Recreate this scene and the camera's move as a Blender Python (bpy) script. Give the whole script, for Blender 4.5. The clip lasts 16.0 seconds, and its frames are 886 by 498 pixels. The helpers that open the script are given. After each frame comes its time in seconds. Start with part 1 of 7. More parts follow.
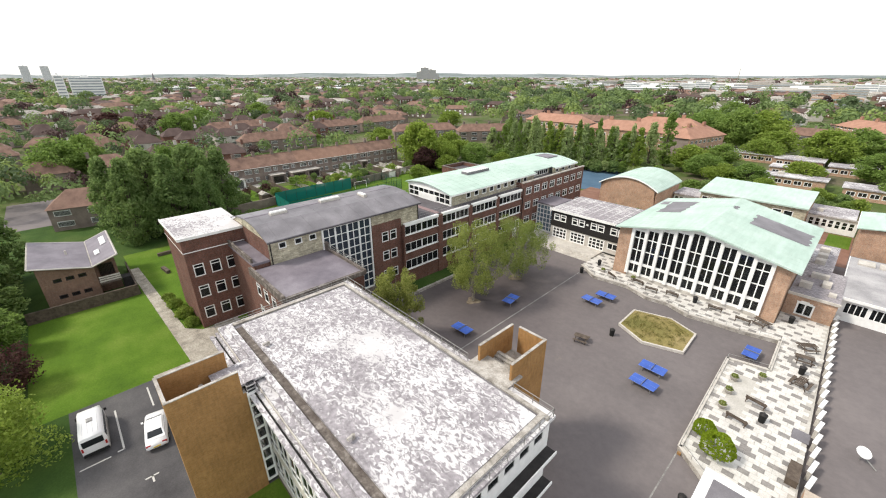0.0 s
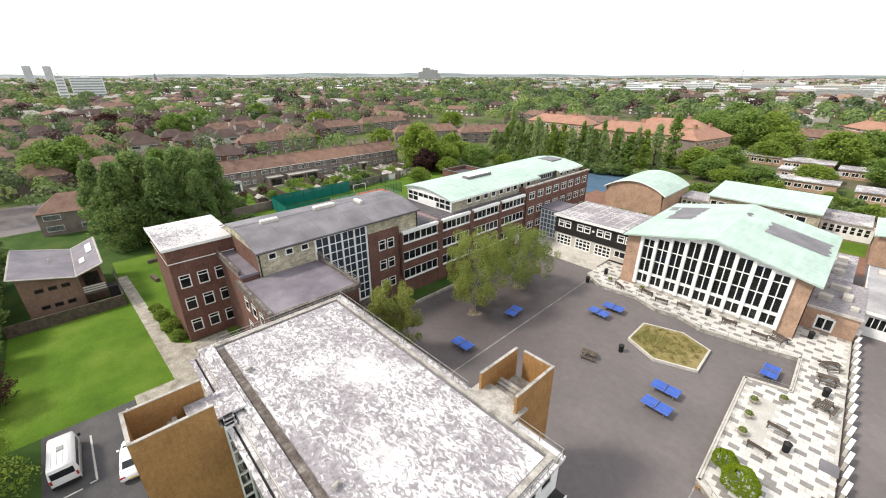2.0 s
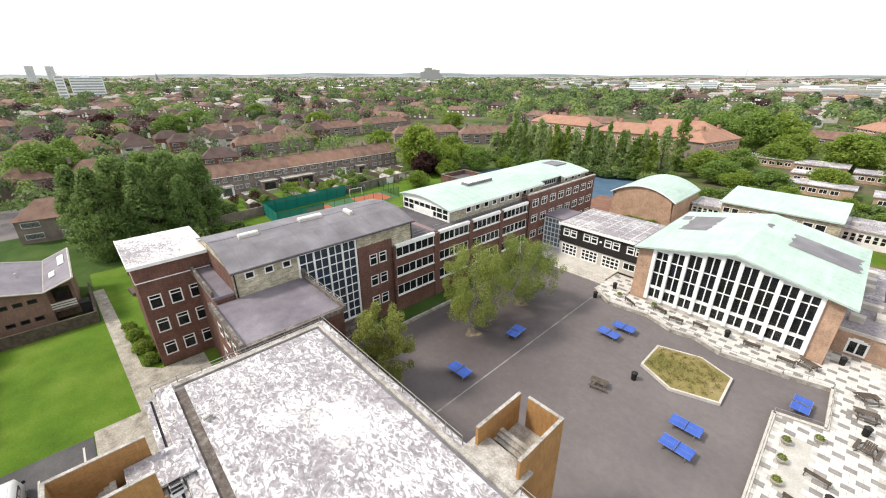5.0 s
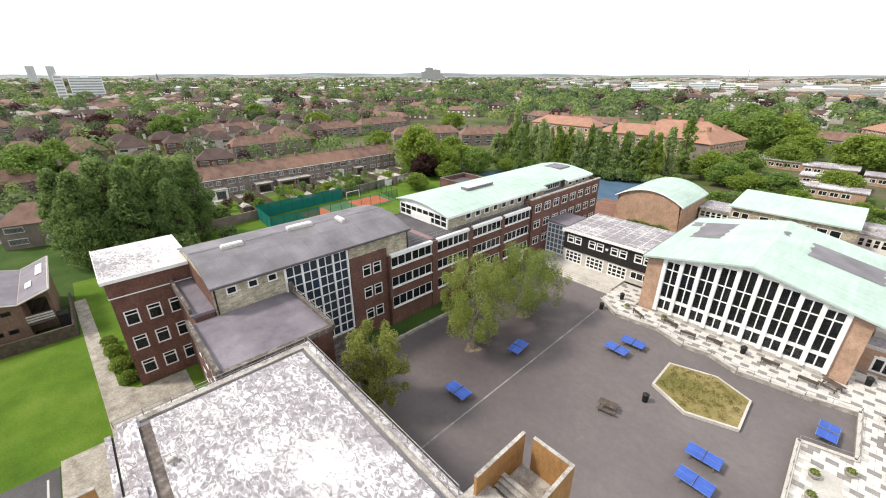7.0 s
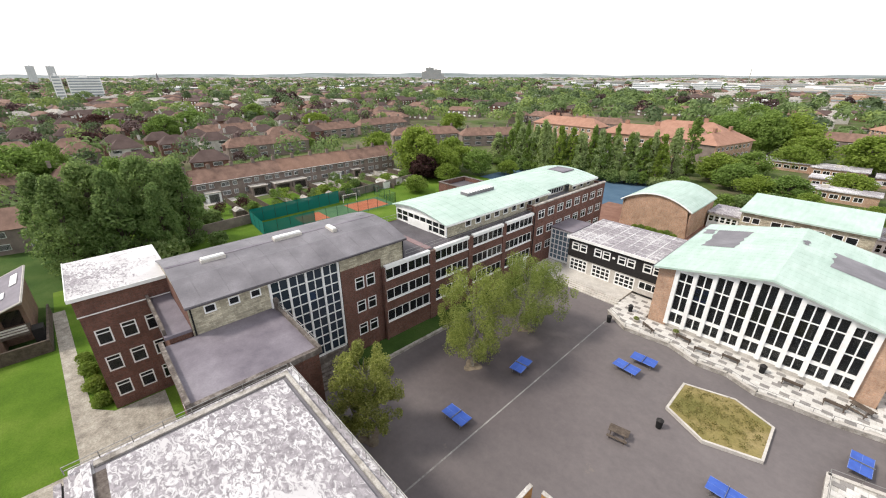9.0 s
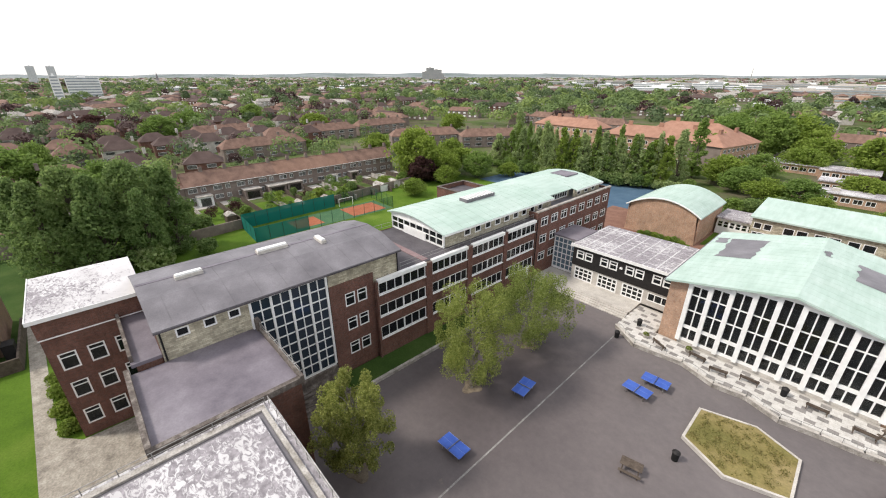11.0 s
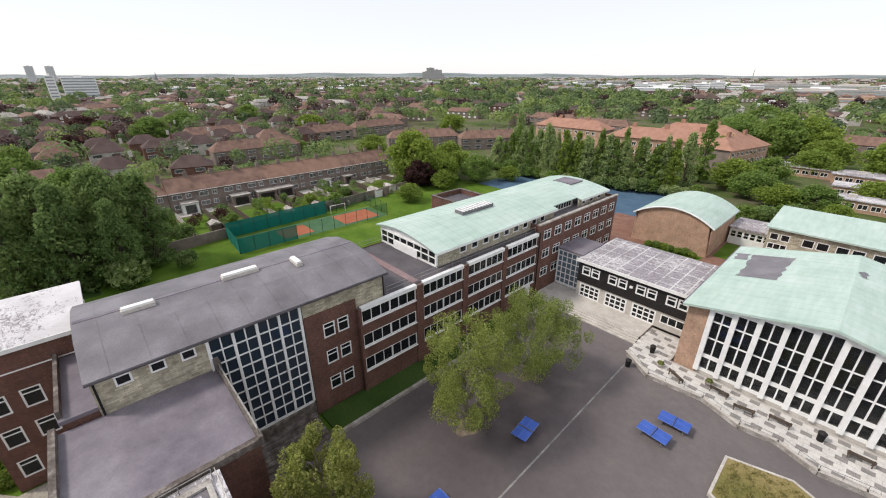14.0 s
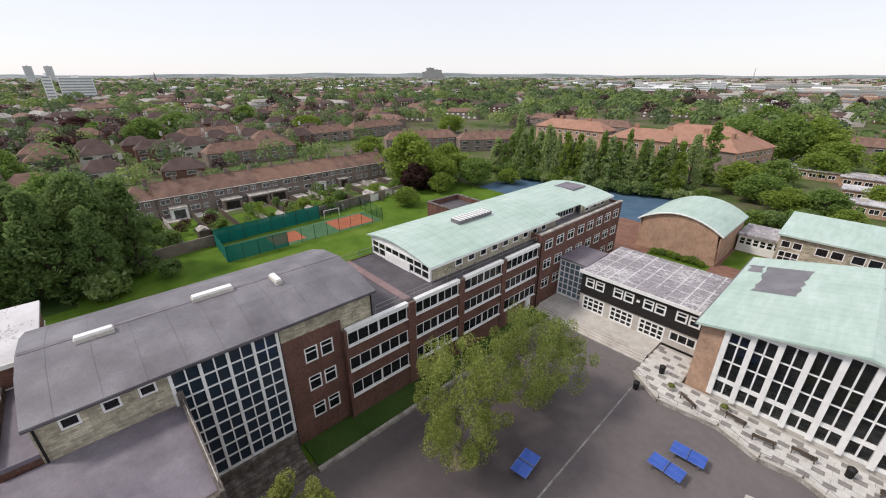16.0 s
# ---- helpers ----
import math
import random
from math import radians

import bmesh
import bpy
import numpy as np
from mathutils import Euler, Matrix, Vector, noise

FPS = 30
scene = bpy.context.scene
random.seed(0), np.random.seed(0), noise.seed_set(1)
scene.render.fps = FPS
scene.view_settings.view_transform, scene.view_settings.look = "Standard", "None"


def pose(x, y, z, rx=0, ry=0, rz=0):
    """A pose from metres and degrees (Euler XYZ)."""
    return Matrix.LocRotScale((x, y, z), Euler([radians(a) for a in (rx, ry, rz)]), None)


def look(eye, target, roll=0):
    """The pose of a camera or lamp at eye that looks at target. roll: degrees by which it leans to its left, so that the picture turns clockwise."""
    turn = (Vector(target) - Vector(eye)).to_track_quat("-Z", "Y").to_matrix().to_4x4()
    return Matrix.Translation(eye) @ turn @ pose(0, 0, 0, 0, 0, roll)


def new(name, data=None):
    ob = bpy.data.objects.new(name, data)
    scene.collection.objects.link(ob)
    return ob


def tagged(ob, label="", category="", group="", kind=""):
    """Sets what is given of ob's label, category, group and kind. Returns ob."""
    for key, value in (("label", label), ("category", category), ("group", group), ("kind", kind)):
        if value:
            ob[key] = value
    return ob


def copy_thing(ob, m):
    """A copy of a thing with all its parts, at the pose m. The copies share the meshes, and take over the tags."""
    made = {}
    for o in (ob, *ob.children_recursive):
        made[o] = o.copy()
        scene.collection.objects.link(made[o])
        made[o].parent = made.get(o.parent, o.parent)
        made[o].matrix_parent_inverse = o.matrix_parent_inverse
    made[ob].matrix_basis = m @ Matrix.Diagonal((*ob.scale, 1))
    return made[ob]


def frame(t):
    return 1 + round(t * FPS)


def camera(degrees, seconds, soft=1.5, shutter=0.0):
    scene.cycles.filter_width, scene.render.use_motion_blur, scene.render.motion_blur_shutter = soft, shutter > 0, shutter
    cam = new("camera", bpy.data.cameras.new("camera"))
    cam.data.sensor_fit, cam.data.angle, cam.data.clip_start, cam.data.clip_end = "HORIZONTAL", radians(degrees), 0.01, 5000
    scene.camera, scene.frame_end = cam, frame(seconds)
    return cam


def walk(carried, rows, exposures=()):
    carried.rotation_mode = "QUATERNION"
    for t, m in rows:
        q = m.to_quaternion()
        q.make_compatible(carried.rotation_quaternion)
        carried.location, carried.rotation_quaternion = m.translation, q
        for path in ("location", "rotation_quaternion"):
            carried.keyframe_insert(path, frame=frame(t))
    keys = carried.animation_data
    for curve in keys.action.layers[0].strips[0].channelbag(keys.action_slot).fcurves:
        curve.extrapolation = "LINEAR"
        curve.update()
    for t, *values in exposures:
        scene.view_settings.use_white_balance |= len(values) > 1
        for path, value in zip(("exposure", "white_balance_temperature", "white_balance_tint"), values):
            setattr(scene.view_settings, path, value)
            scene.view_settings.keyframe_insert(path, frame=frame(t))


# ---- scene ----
cam = camera(96.0, 16.0, soft=1.1)
PATH = [  # seconds, x, y, z, turn
    (0, 0.085, 0.048, 31.552, 46.53),
    (1, -0.982, 1.150, 31.619, 46.65),
    (2, -1.989, 2.364, 31.672, 46.77),
    (3, -2.980, 3.634, 31.706, 46.87),
    (4, -3.984, 4.923, 31.718, 46.96),
    (5.2, -5.230, 6.466, 31.707, 47.06),
    (6.5, -6.644, 8.124, 31.675, 47.14),
    (7.5, -7.774, 9.398, 31.644, 47.20),
    (8.5, -8.933, 10.683, 31.617, 47.24),
    (9.5, -10.109, 11.993, 31.600, 47.28),
    (10.5, -11.290, 13.344, 31.600, 47.31),
    (11.5, -12.464, 14.742, 31.619, 47.34),
    (12.5, -13.622, 16.189, 31.657, 47.36),
    (13.5, -14.759, 17.675, 31.709, 47.37),
    (14.5, -15.877, 19.175, 31.765, 47.38),
    (16, -17.541, 21.354, 31.816, 47.38),
]
walk(cam, [(t, pose(x, y, z, 66.5, 0, turn)) for t, x, y, z, turn in PATH],
     exposures=[(0, 0.6, 6500, 10), (4, 0.72, 6500, 10), (7, 0.69, 6480, 11), (9, 0.58, 6450, 12), (12.5, 0.36, 6390, 13), (16, 0.12, 6300, 15)])

# ---- world and sun ----
world = bpy.data.worlds.new("sky")
scene.world = world
world.use_nodes = True
wn = world.node_tree.nodes
sky = wn.new("ShaderNodeTexSky")
sky.sky_type = "NISHITA"
sky.sun_disc = False
sky.sun_elevation = radians(48)
sky.sun_rotation = radians(218)
sky.air_density, sky.dust_density, sky.ozone_density = 1.0, 0.4, 1.0
wn["Background"].inputs[1].default_value = 0.15
haze = wn.new("ShaderNodeMix")
haze.data_type = "RGBA"
haze.inputs[0].default_value = 0.8
haze.inputs[7].default_value = (5.7, 5.68, 5.66, 1)
world.node_tree.links.new(sky.outputs[0], haze.inputs[6])
world.node_tree.links.new(haze.outputs[2], wn["Background"].inputs[0])
sun = new("sun", bpy.data.lights.new("sun", "SUN"))
sun.data.energy, sun.data.angle, sun.data.color = 2.3, radians(10), (1.0, 0.93, 0.82)
sun.matrix_world = look((0, 0, 60), (0.62 * 60, 0.78 * 60, 60 - 1.11 * 60))


# ---- materials ----
def mat(name, colour, rough=0.8, metal=0.0, spec=0.3):
    m = bpy.data.materials.new(name)
    m.use_nodes = True
    b = m.node_tree.nodes["Principled BSDF"]
    b.inputs["Base Color"].default_value = (*colour, 1)
    b.inputs["Roughness"].default_value = rough
    b.inputs["Metallic"].default_value = metal
    b.inputs["Specular IOR Level"].default_value = spec
    return m


def node(m, kind, **values):
    n = m.node_tree.nodes.new(kind)
    for k, v in values.items():
        n.inputs[k.replace("_", " ")].default_value = v
    return n


def ramp(m, fac, stops):
    n = m.node_tree.nodes.new("ShaderNodeValToRGB")
    e = n.color_ramp.elements
    while len(e) < len(stops):
        e.new(0.5)
    for k, (p, c) in zip(e, stops):
        k.position, k.color = p, (*c, 1)
    m.node_tree.links.new(fac, n.inputs[0])
    return n.outputs[0]


def mix(m, fac, a, b, how="MIX"):
    n = m.node_tree.nodes.new("ShaderNodeMix")
    n.data_type, n.blend_type = "RGBA", how
    for k, v in ((0, fac), (6, a), (7, b)):
        if hasattr(v, "links"):
            m.node_tree.links.new(v, n.inputs[k])
        else:
            n.inputs[k].default_value = v if k == 0 else (*v, 1)
    return n.outputs[2]


def where(m):
    g = m.node_tree.nodes.new("ShaderNodeNewGeometry")
    return g.outputs["Position"]


def noisy(m, scale, detail=4.0, rough=0.6, stretch=None):
    n = node(m, "ShaderNodeTexNoise", Scale=scale, Detail=detail, Roughness=rough)
    p = where(m)
    if stretch:
        v = m.node_tree.nodes.new("ShaderNodeMapping")
        v.inputs["Scale"].default_value = stretch
        m.node_tree.links.new(p, v.inputs[0])
        p = v.outputs[0]
    m.node_tree.links.new(p, n.inputs["Vector"])
    return n.outputs["Fac"]


def colour_in(m, out):
    m.node_tree.links.new(out, m.node_tree.nodes["Principled BSDF"].inputs["Base Color"])


def bump(m, height, strength=0.3, distance=0.03):
    n = node(m, "ShaderNodeBump", Strength=strength, Distance=distance)
    m.node_tree.links.new(height, n.inputs["Height"])
    m.node_tree.links.new(n.outputs[0], m.node_tree.nodes["Principled BSDF"].inputs["Normal"])


def varied(name, colours, scale=1.2, fine=14.0, rough=0.8, spec=0.3, relief=0.2, metal=0.0, grain=0.25, lo=0.3, hi=0.7):
    """A surface mottled at two scales between colours, with a fine relief."""
    m = mat(name, colours[0], rough, metal, spec)
    big = noisy(m, scale)
    n = len(colours)
    c = ramp(m, big, [(lo + (hi - lo) * k / max(1, n - 1), q) for k, q in enumerate(colours)])
    f = noisy(m, fine, 3)
    c = mix(m, grain, c, ramp(m, f, [(0.3, (0.25, 0.25, 0.25)), (0.7, (0.75, 0.75, 0.75))]), "OVERLAY")
    colour_in(m, c)
    bump(m, f, relief)
    return m


def brick_mat(name, a, b, mortar, size=1.0, stain=0.35):
    """Brickwork 225 x 75 mm on upright faces, with courses, joints and weather stains."""
    m = mat(name, a, 0.9, 0, 0.2)
    t = m.node_tree
    geo = t.nodes.new("ShaderNodeNewGeometry")
    s = t.nodes.new("ShaderNodeSeparateXYZ")
    t.links.new(geo.outputs["Position"], s.inputs[0])
    add = t.nodes.new("ShaderNodeMath")
    t.links.new(s.outputs[0], add.inputs[0]), t.links.new(s.outputs[1], add.inputs[1])
    v = t.nodes.new("ShaderNodeCombineXYZ")
    t.links.new(add.outputs[0], v.inputs[0]), t.links.new(s.outputs[2], v.inputs[1])
    k = t.nodes.new("ShaderNodeTexBrick")
    t.links.new(v.outputs[0], k.inputs["Vector"])
    for q, w in (("Color1", a), ("Color2", b), ("Mortar", mortar)):
        k.inputs[q].default_value = (*w, 1)
    k.inputs["Scale"].default_value = 1.0
    k.inputs["Brick Width"].default_value, k.inputs["Row Height"].default_value = 0.225 * size, 0.075 * size
    k.inputs["Mortar Size"].default_value = 0.006 * size
    c = k.outputs["Color"]
    c = mix(m, stain, c, ramp(m, noisy(m, 0.6, 5), [(0.3, (0.2, 0.2, 0.2)), (0.7, (0.8, 0.8, 0.8))]), "OVERLAY")
    c = mix(m, 0.25, c, ramp(m, noisy(m, 5.0, 3, 0.6, (1, 1, 0.25)), [(0.35, (0.3, 0.3, 0.3)), (0.65, (0.72, 0.7, 0.68))]), "OVERLAY")
    colour_in(m, c)
    bump(m, k.outputs["Fac"], 0.25, 0.01)
    return m


M_BRICK = brick_mat("red brick", (0.178, 0.082, 0.06), (0.112, 0.056, 0.044), (0.17, 0.13, 0.11))
M_BROWN = brick_mat("brown brick", (0.36, 0.2, 0.075), (0.29, 0.155, 0.058), (0.31, 0.2, 0.1), 1.0, 0.2)
M_DIMBRICK = brick_mat("dull brown brick", (0.26, 0.165, 0.115), (0.2, 0.12, 0.085), (0.25, 0.2, 0.16), 1.0, 0.25)
M_TAN = brick_mat("tan brick", (0.46, 0.3, 0.2), (0.36, 0.21, 0.14), (0.42, 0.36, 0.3))
M_STONE = brick_mat("pale split stone", (0.52, 0.48, 0.36), (0.3, 0.27, 0.2), (0.3, 0.28, 0.22), 2.2, 0.6)
M_WHITE = varied("white painted timber", [(0.74, 0.74, 0.72), (0.88, 0.88, 0.86)], 1.5, 20, 0.5, 0.4, 0.05, grain=0.12)
M_BLACK = varied("black stained boarding", [(0.012, 0.011, 0.011), (0.03, 0.027, 0.026)], 2, 10, 0.6, 0.3)
M_LEAD = varied("grey lead sheet", [(0.12, 0.105, 0.125), (0.175, 0.155, 0.178), (0.225, 0.205, 0.228)], 0.35, 7, 0.55, 0.4, 0.1, grain=0.2)
M_SLATE = varied("grey roofing felt", [(0.113, 0.105, 0.114), (0.16, 0.15, 0.161), (0.218, 0.206, 0.219)], 0.3, 9, 0.5, 0.5, 0.12, grain=0.25)
M_DARKFELT = varied("dark roofing felt", [(0.06, 0.054, 0.06), (0.095, 0.086, 0.094), (0.13, 0.118, 0.126)], 0.35, 9, 0.7, 0.35, 0.2, grain=0.3)
M_DARKCONC = varied("dark stained concrete", [(0.075, 0.06, 0.052), (0.14, 0.12, 0.105), (0.3, 0.27, 0.24)], 1.6, 9, 0.9, 0.2, 0.3, grain=0.5, lo=0.3, hi=0.75)
M_CONC = varied("weathered concrete", [(0.2, 0.18, 0.155), (0.36, 0.335, 0.3), (0.5, 0.475, 0.44)], 1.1, 9, 0.9, 0.2, 0.3, grain=0.5)
M_PALECONC = varied("pale concrete", [(0.42, 0.39, 0.35), (0.58, 0.55, 0.5)], 0.8, 9, 0.9, 0.2, 0.2, grain=0.3)
M_STEEL = varied("galvanised steel", [(0.22, 0.22, 0.21), (0.38, 0.37, 0.35)], 3, 20, 0.5, 0.5, 0.05, metal=0.6)
M_DARK = mat("dark interior", (0.03, 0.028, 0.026), 0.9)
M_INNER = varied("interior plaster and blinds", [(0.1, 0.095, 0.085), (0.25, 0.24, 0.21)], 0.5, 4, 0.9)
M_RUBBER = mat("black rubber", (0.012, 0.012, 0.012), 0.8)


def copper():
    m = mat("verdigris copper sheet", (0.4, 0.6, 0.5), 0.65, 0, 0.35)
    c = ramp(m, noisy(m, 0.18, 6, 0.65), [(0.3, (0.37, 0.49, 0.42)), (0.5, (0.43, 0.545, 0.48)), (0.72, (0.5, 0.595, 0.54))])
    w = ramp(m, noisy(m, 1.4, 4, 0.6, (1, 0.15, 1)), [(0.35, (0.36, 0.36, 0.36)), (0.7, (0.66, 0.66, 0.66))])
    colour_in(m, mix(m, 0.3, c, w, "OVERLAY"))
    bump(m, noisy(m, 6), 0.1)
    return m


def white_felt(name, lo, hi):
    """Flat roof in flaking white solar paint over grey felt."""
    m = mat(name, (0.8, 0.79, 0.78), 0.85, 0, 0.25)
    dirt = ramp(m, noisy(m, 0.22, 4), [(0.35, (0.5, 0.485, 0.485)), (0.58, (0.62, 0.61, 0.61))])
    w = noisy(m, 1.5, 6, 0.66, (1, 1.7, 1))
    [q for q in m.node_tree.nodes if q.bl_idname == "ShaderNodeTexNoise"][-1].inputs["Distortion"].default_value = 1.5
    area = noisy(m, 0.16, 4, 0.55)
    t = m.node_tree
    a = t.nodes.new("ShaderNodeMath")
    a.operation = "MULTIPLY_ADD"
    a.inputs[1].default_value = 0.75
    t.links.new(area, a.inputs[0]), t.links.new(w, a.inputs[2])
    bare = ramp(m, noisy(m, 3.0, 4), [(0.35, (0.2, 0.185, 0.195)), (0.65, (0.35, 0.325, 0.34))])
    flake = ramp(m, a.outputs[0], [(lo, (1, 1, 1)), (hi, (0, 0, 0))])
    c = mix(m, 0.5, dirt, bare)
    n = [q for q in t.nodes if q.bl_idname == "ShaderNodeMix"][-1]
    t.links.new(flake, n.inputs[0])
    n.inputs[6].default_value = (0, 0, 0, 1)
    t.links.new(bare, n.inputs[6]), t.links.new(dirt, n.inputs[7])
    colour_in(m, n.outputs[2])
    bump(m, w, 0.3, 0.02)
    return m


def asphalt():
    m = mat("worn asphalt", (0.06, 0.057, 0.058), 0.9, 0, 0.25)
    c = ramp(m, noisy(m, 0.055, 5, 0.62), [(0.3, (0.125, 0.112, 0.112)), (0.5, (0.158, 0.141, 0.14)), (0.7, (0.195, 0.174, 0.17))])
    patch = ramp(m, noisy(m, 1.3, 7, 0.75), [(0.3, (0.4, 0.4, 0.4)), (0.7, (0.6, 0.59, 0.58))])
    c = mix(m, 0.55, c, patch, "OVERLAY")
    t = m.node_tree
    # Asphalt gets darker towards a point near the birches, with an uneven edge.
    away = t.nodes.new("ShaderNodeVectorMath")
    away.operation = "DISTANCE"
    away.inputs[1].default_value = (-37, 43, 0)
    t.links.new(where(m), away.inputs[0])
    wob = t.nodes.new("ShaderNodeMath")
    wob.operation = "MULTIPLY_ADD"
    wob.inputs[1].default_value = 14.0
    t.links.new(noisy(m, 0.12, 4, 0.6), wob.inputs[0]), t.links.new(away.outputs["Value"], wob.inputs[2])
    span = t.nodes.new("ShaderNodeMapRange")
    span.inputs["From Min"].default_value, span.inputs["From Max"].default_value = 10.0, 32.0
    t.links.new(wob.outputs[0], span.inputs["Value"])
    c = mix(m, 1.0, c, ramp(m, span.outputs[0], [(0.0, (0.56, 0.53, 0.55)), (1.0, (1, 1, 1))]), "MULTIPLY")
    pale = ramp(m, noisy(m, 0.23, 6, 0.7), [(0.66, (0, 0, 0)), (0.74, (0.35, 0.35, 0.35))])
    c = mix(m, 0.5, c, (0.27, 0.23, 0.18))
    n = [q for q in m.node_tree.nodes if q.bl_idname == "ShaderNodeMix"][-1]
    m.node_tree.links.new(pale, n.inputs[0])
    colour_in(m, c)
    bump(m, noisy(m, 40, 2), 0.25, 0.01)
    return m


def grass(name, a, b, c3):
    m = mat(name, a, 0.95, 0, 0.15)
    c = ramp(m, noisy(m, 0.16, 5, 0.6), [(0.3, a), (0.5, b), (0.72, c3)])
    c = mix(m, 0.5, c, ramp(m, noisy(m, 5, 5, 0.7), [(0.3, (0.28, 0.3, 0.28)), (0.7, (0.7, 0.7, 0.65))]), "OVERLAY")
    colour_in(m, c)
    bump(m, noisy(m, 12, 4), 0.5, 0.08)
    return m


def glass():
    m = mat("dark window glass", (0.012, 0.015, 0.017), 0.04, 0, 0.55)
    m.node_tree.nodes["Principled BSDF"].inputs["Alpha"].default_value = 0.55
    return m


def leafy(name, a, b, thin=0.5):
    m = mat(name, a, 0.7, 0, 0.2)
    g = m.node_tree.nodes.new("ShaderNodeNewGeometry")
    c = ramp(m, g.outputs["Random Per Island"], [(0.0, a), (1.0, b)])
    o = m.node_tree.nodes.new("ShaderNodeObjectInfo")
    c = mix(m, 0.3, c, ramp(m, o.outputs["Random"], [(0, (0.38, 0.42, 0.38)), (1, (0.66, 0.6, 0.5))]), "OVERLAY")
    c = mix(m, 0.35, c, ramp(m, noisy(m, 0.35, 3), [(0.3, (0.35, 0.35, 0.35)), (0.7, (0.68, 0.66, 0.6))]), "OVERLAY")
    colour_in(m, c)
    b_ = m.node_tree.nodes["Principled BSDF"]
    tr = m.node_tree.nodes.new("ShaderNodeBsdfTranslucent")
    mx = m.node_tree.nodes.new("ShaderNodeMixShader")
    mx.inputs[0].default_value = thin
    m.node_tree.links.new(c, tr.inputs[0])
    m.node_tree.links.new(b_.outputs[0], mx.inputs[1]), m.node_tree.links.new(tr.outputs[0], mx.inputs[2])
    m.node_tree.links.new(mx.outputs[0], m.node_tree.nodes["Material Output"].inputs[0])
    return m


M_COPPER, M_ASPH, M_GLASS = copper(), asphalt(), glass()
M_TARMAC = varied("dark tarmac", [(0.05, 0.048, 0.05), (0.075, 0.072, 0.074), (0.1, 0.096, 0.096)], 0.25, 8, 0.85, 0.3, 0.2, grain=0.3)
M_SKYGLASS = mat("pale blue-grey glass", (0.13, 0.18, 0.22), 0.12, 0, 0.6)
M_STAIRGLASS = mat("blue-black stair glass", (0.022, 0.034, 0.05), 0.06, 0, 0.6)
M_FELT = white_felt("flaking white roof paint", 0.79, 0.875)
M_FELT2 = white_felt("worn grey-white roof paint", 0.7, 0.82)
M_FELT3 = white_felt("white roof paint", 0.88, 1.02)
M_LAWN = grass("mown lawn", (0.058, 0.112, 0.011), (0.086, 0.155, 0.015), (0.135, 0.2, 0.03))
# Darker copy of the lawn grass, with shade put into its colour.
M_SHADEGRASS = grass("coarse grass coloured as in shade", (0.025, 0.055, 0.012), (0.045, 0.085, 0.018), (0.075, 0.11, 0.03))
M_ROUGH = grass("rough grass", (0.05, 0.085, 0.022), (0.085, 0.125, 0.035), (0.14, 0.15, 0.055))
M_BED = grass("weedy planting", (0.13, 0.13, 0.04), (0.23, 0.19, 0.075), (0.32, 0.25, 0.13))
M_BIRCH = leafy("birch leaves", (0.14, 0.19, 0.04), (0.4, 0.45, 0.14), 0.55)
M_DARKLEAF = leafy("dark green leaves", (0.125, 0.2, 0.065), (0.25, 0.34, 0.125))
M_MIDLEAF = leafy("green leaves", (0.13, 0.21, 0.045), (0.26, 0.37, 0.1))
M_LIGHTLEAF = leafy("yellow-green leaves", (0.16, 0.24, 0.035), (0.31, 0.4, 0.09))
M_POPLAR = leafy("poplar leaves", (0.25, 0.33, 0.125), (0.41, 0.5, 0.24))
M_REDLEAF = leafy("copper-red leaves", (0.05, 0.025, 0.025), (0.11, 0.055, 0.05))
# Far foliage: distance haze put into the colours, greyer than the near leaves.
M_FARMID = leafy("haze-greyed green leaves", (0.135, 0.2, 0.075), (0.21, 0.29, 0.115), 0.35)
M_FARLIGHT = leafy("haze-greyed yellow-green leaves", (0.2, 0.27, 0.085), (0.29, 0.37, 0.125), 0.35)
M_FARDARK = leafy("haze-greyed dark green leaves", (0.085, 0.13, 0.065), (0.135, 0.19, 0.095), 0.35)
M_FARRED = leafy("haze-greyed copper-red leaves", (0.06, 0.035, 0.035), (0.1, 0.06, 0.06), 0.3)
M_BARK = varied("bark", [(0.07, 0.055, 0.04), (0.15, 0.125, 0.1)], 3, 15, 0.9)
M_BIRCHBARK = varied("pale birch bark", [(0.14, 0.12, 0.09), (0.34, 0.31, 0.26)], 3, 12, 0.8)
M_TILE = varied("brown roof tiles", [(0.14, 0.088, 0.068), (0.2, 0.125, 0.096), (0.26, 0.165, 0.125)], 0.5, 8, 0.85, 0.2, 0.3)
M_DKTILE = varied("dark roof tiles", [(0.075, 0.05, 0.045), (0.12, 0.085, 0.075)], 0.3, 8, 0.85, 0.2, 0.3)
M_ORANGE = varied("orange roof tiles", [(0.3, 0.165, 0.115), (0.4, 0.225, 0.16)], 0.4, 6, 0.85, 0.2, 0.3)
M_RENDER = varied("grey-brown house brick", [(0.17, 0.135, 0.115), (0.27, 0.22, 0.19)], 0.6, 8, 0.9)
M_BLUE = varied("blue table top", [(0.035, 0.085, 0.36), (0.05, 0.12, 0.46)], 1.5, 9, 0.45, 0.4, 0.05, grain=0.1)
M_PALEBLUE = mat("faded table line", (0.2, 0.27, 0.52), 0.6)
M_PAINT = mat("white line paint", (0.5, 0.49, 0.46), 0.8)
M_FADED = varied("faded white line", [(0.14, 0.135, 0.13), (0.34, 0.33, 0.31)], 0.8, 6, 0.9, grain=0.5)
M_WOOD = varied("weathered timber", [(0.06, 0.045, 0.035), (0.14, 0.11, 0.085)], 2, 12, 0.8)


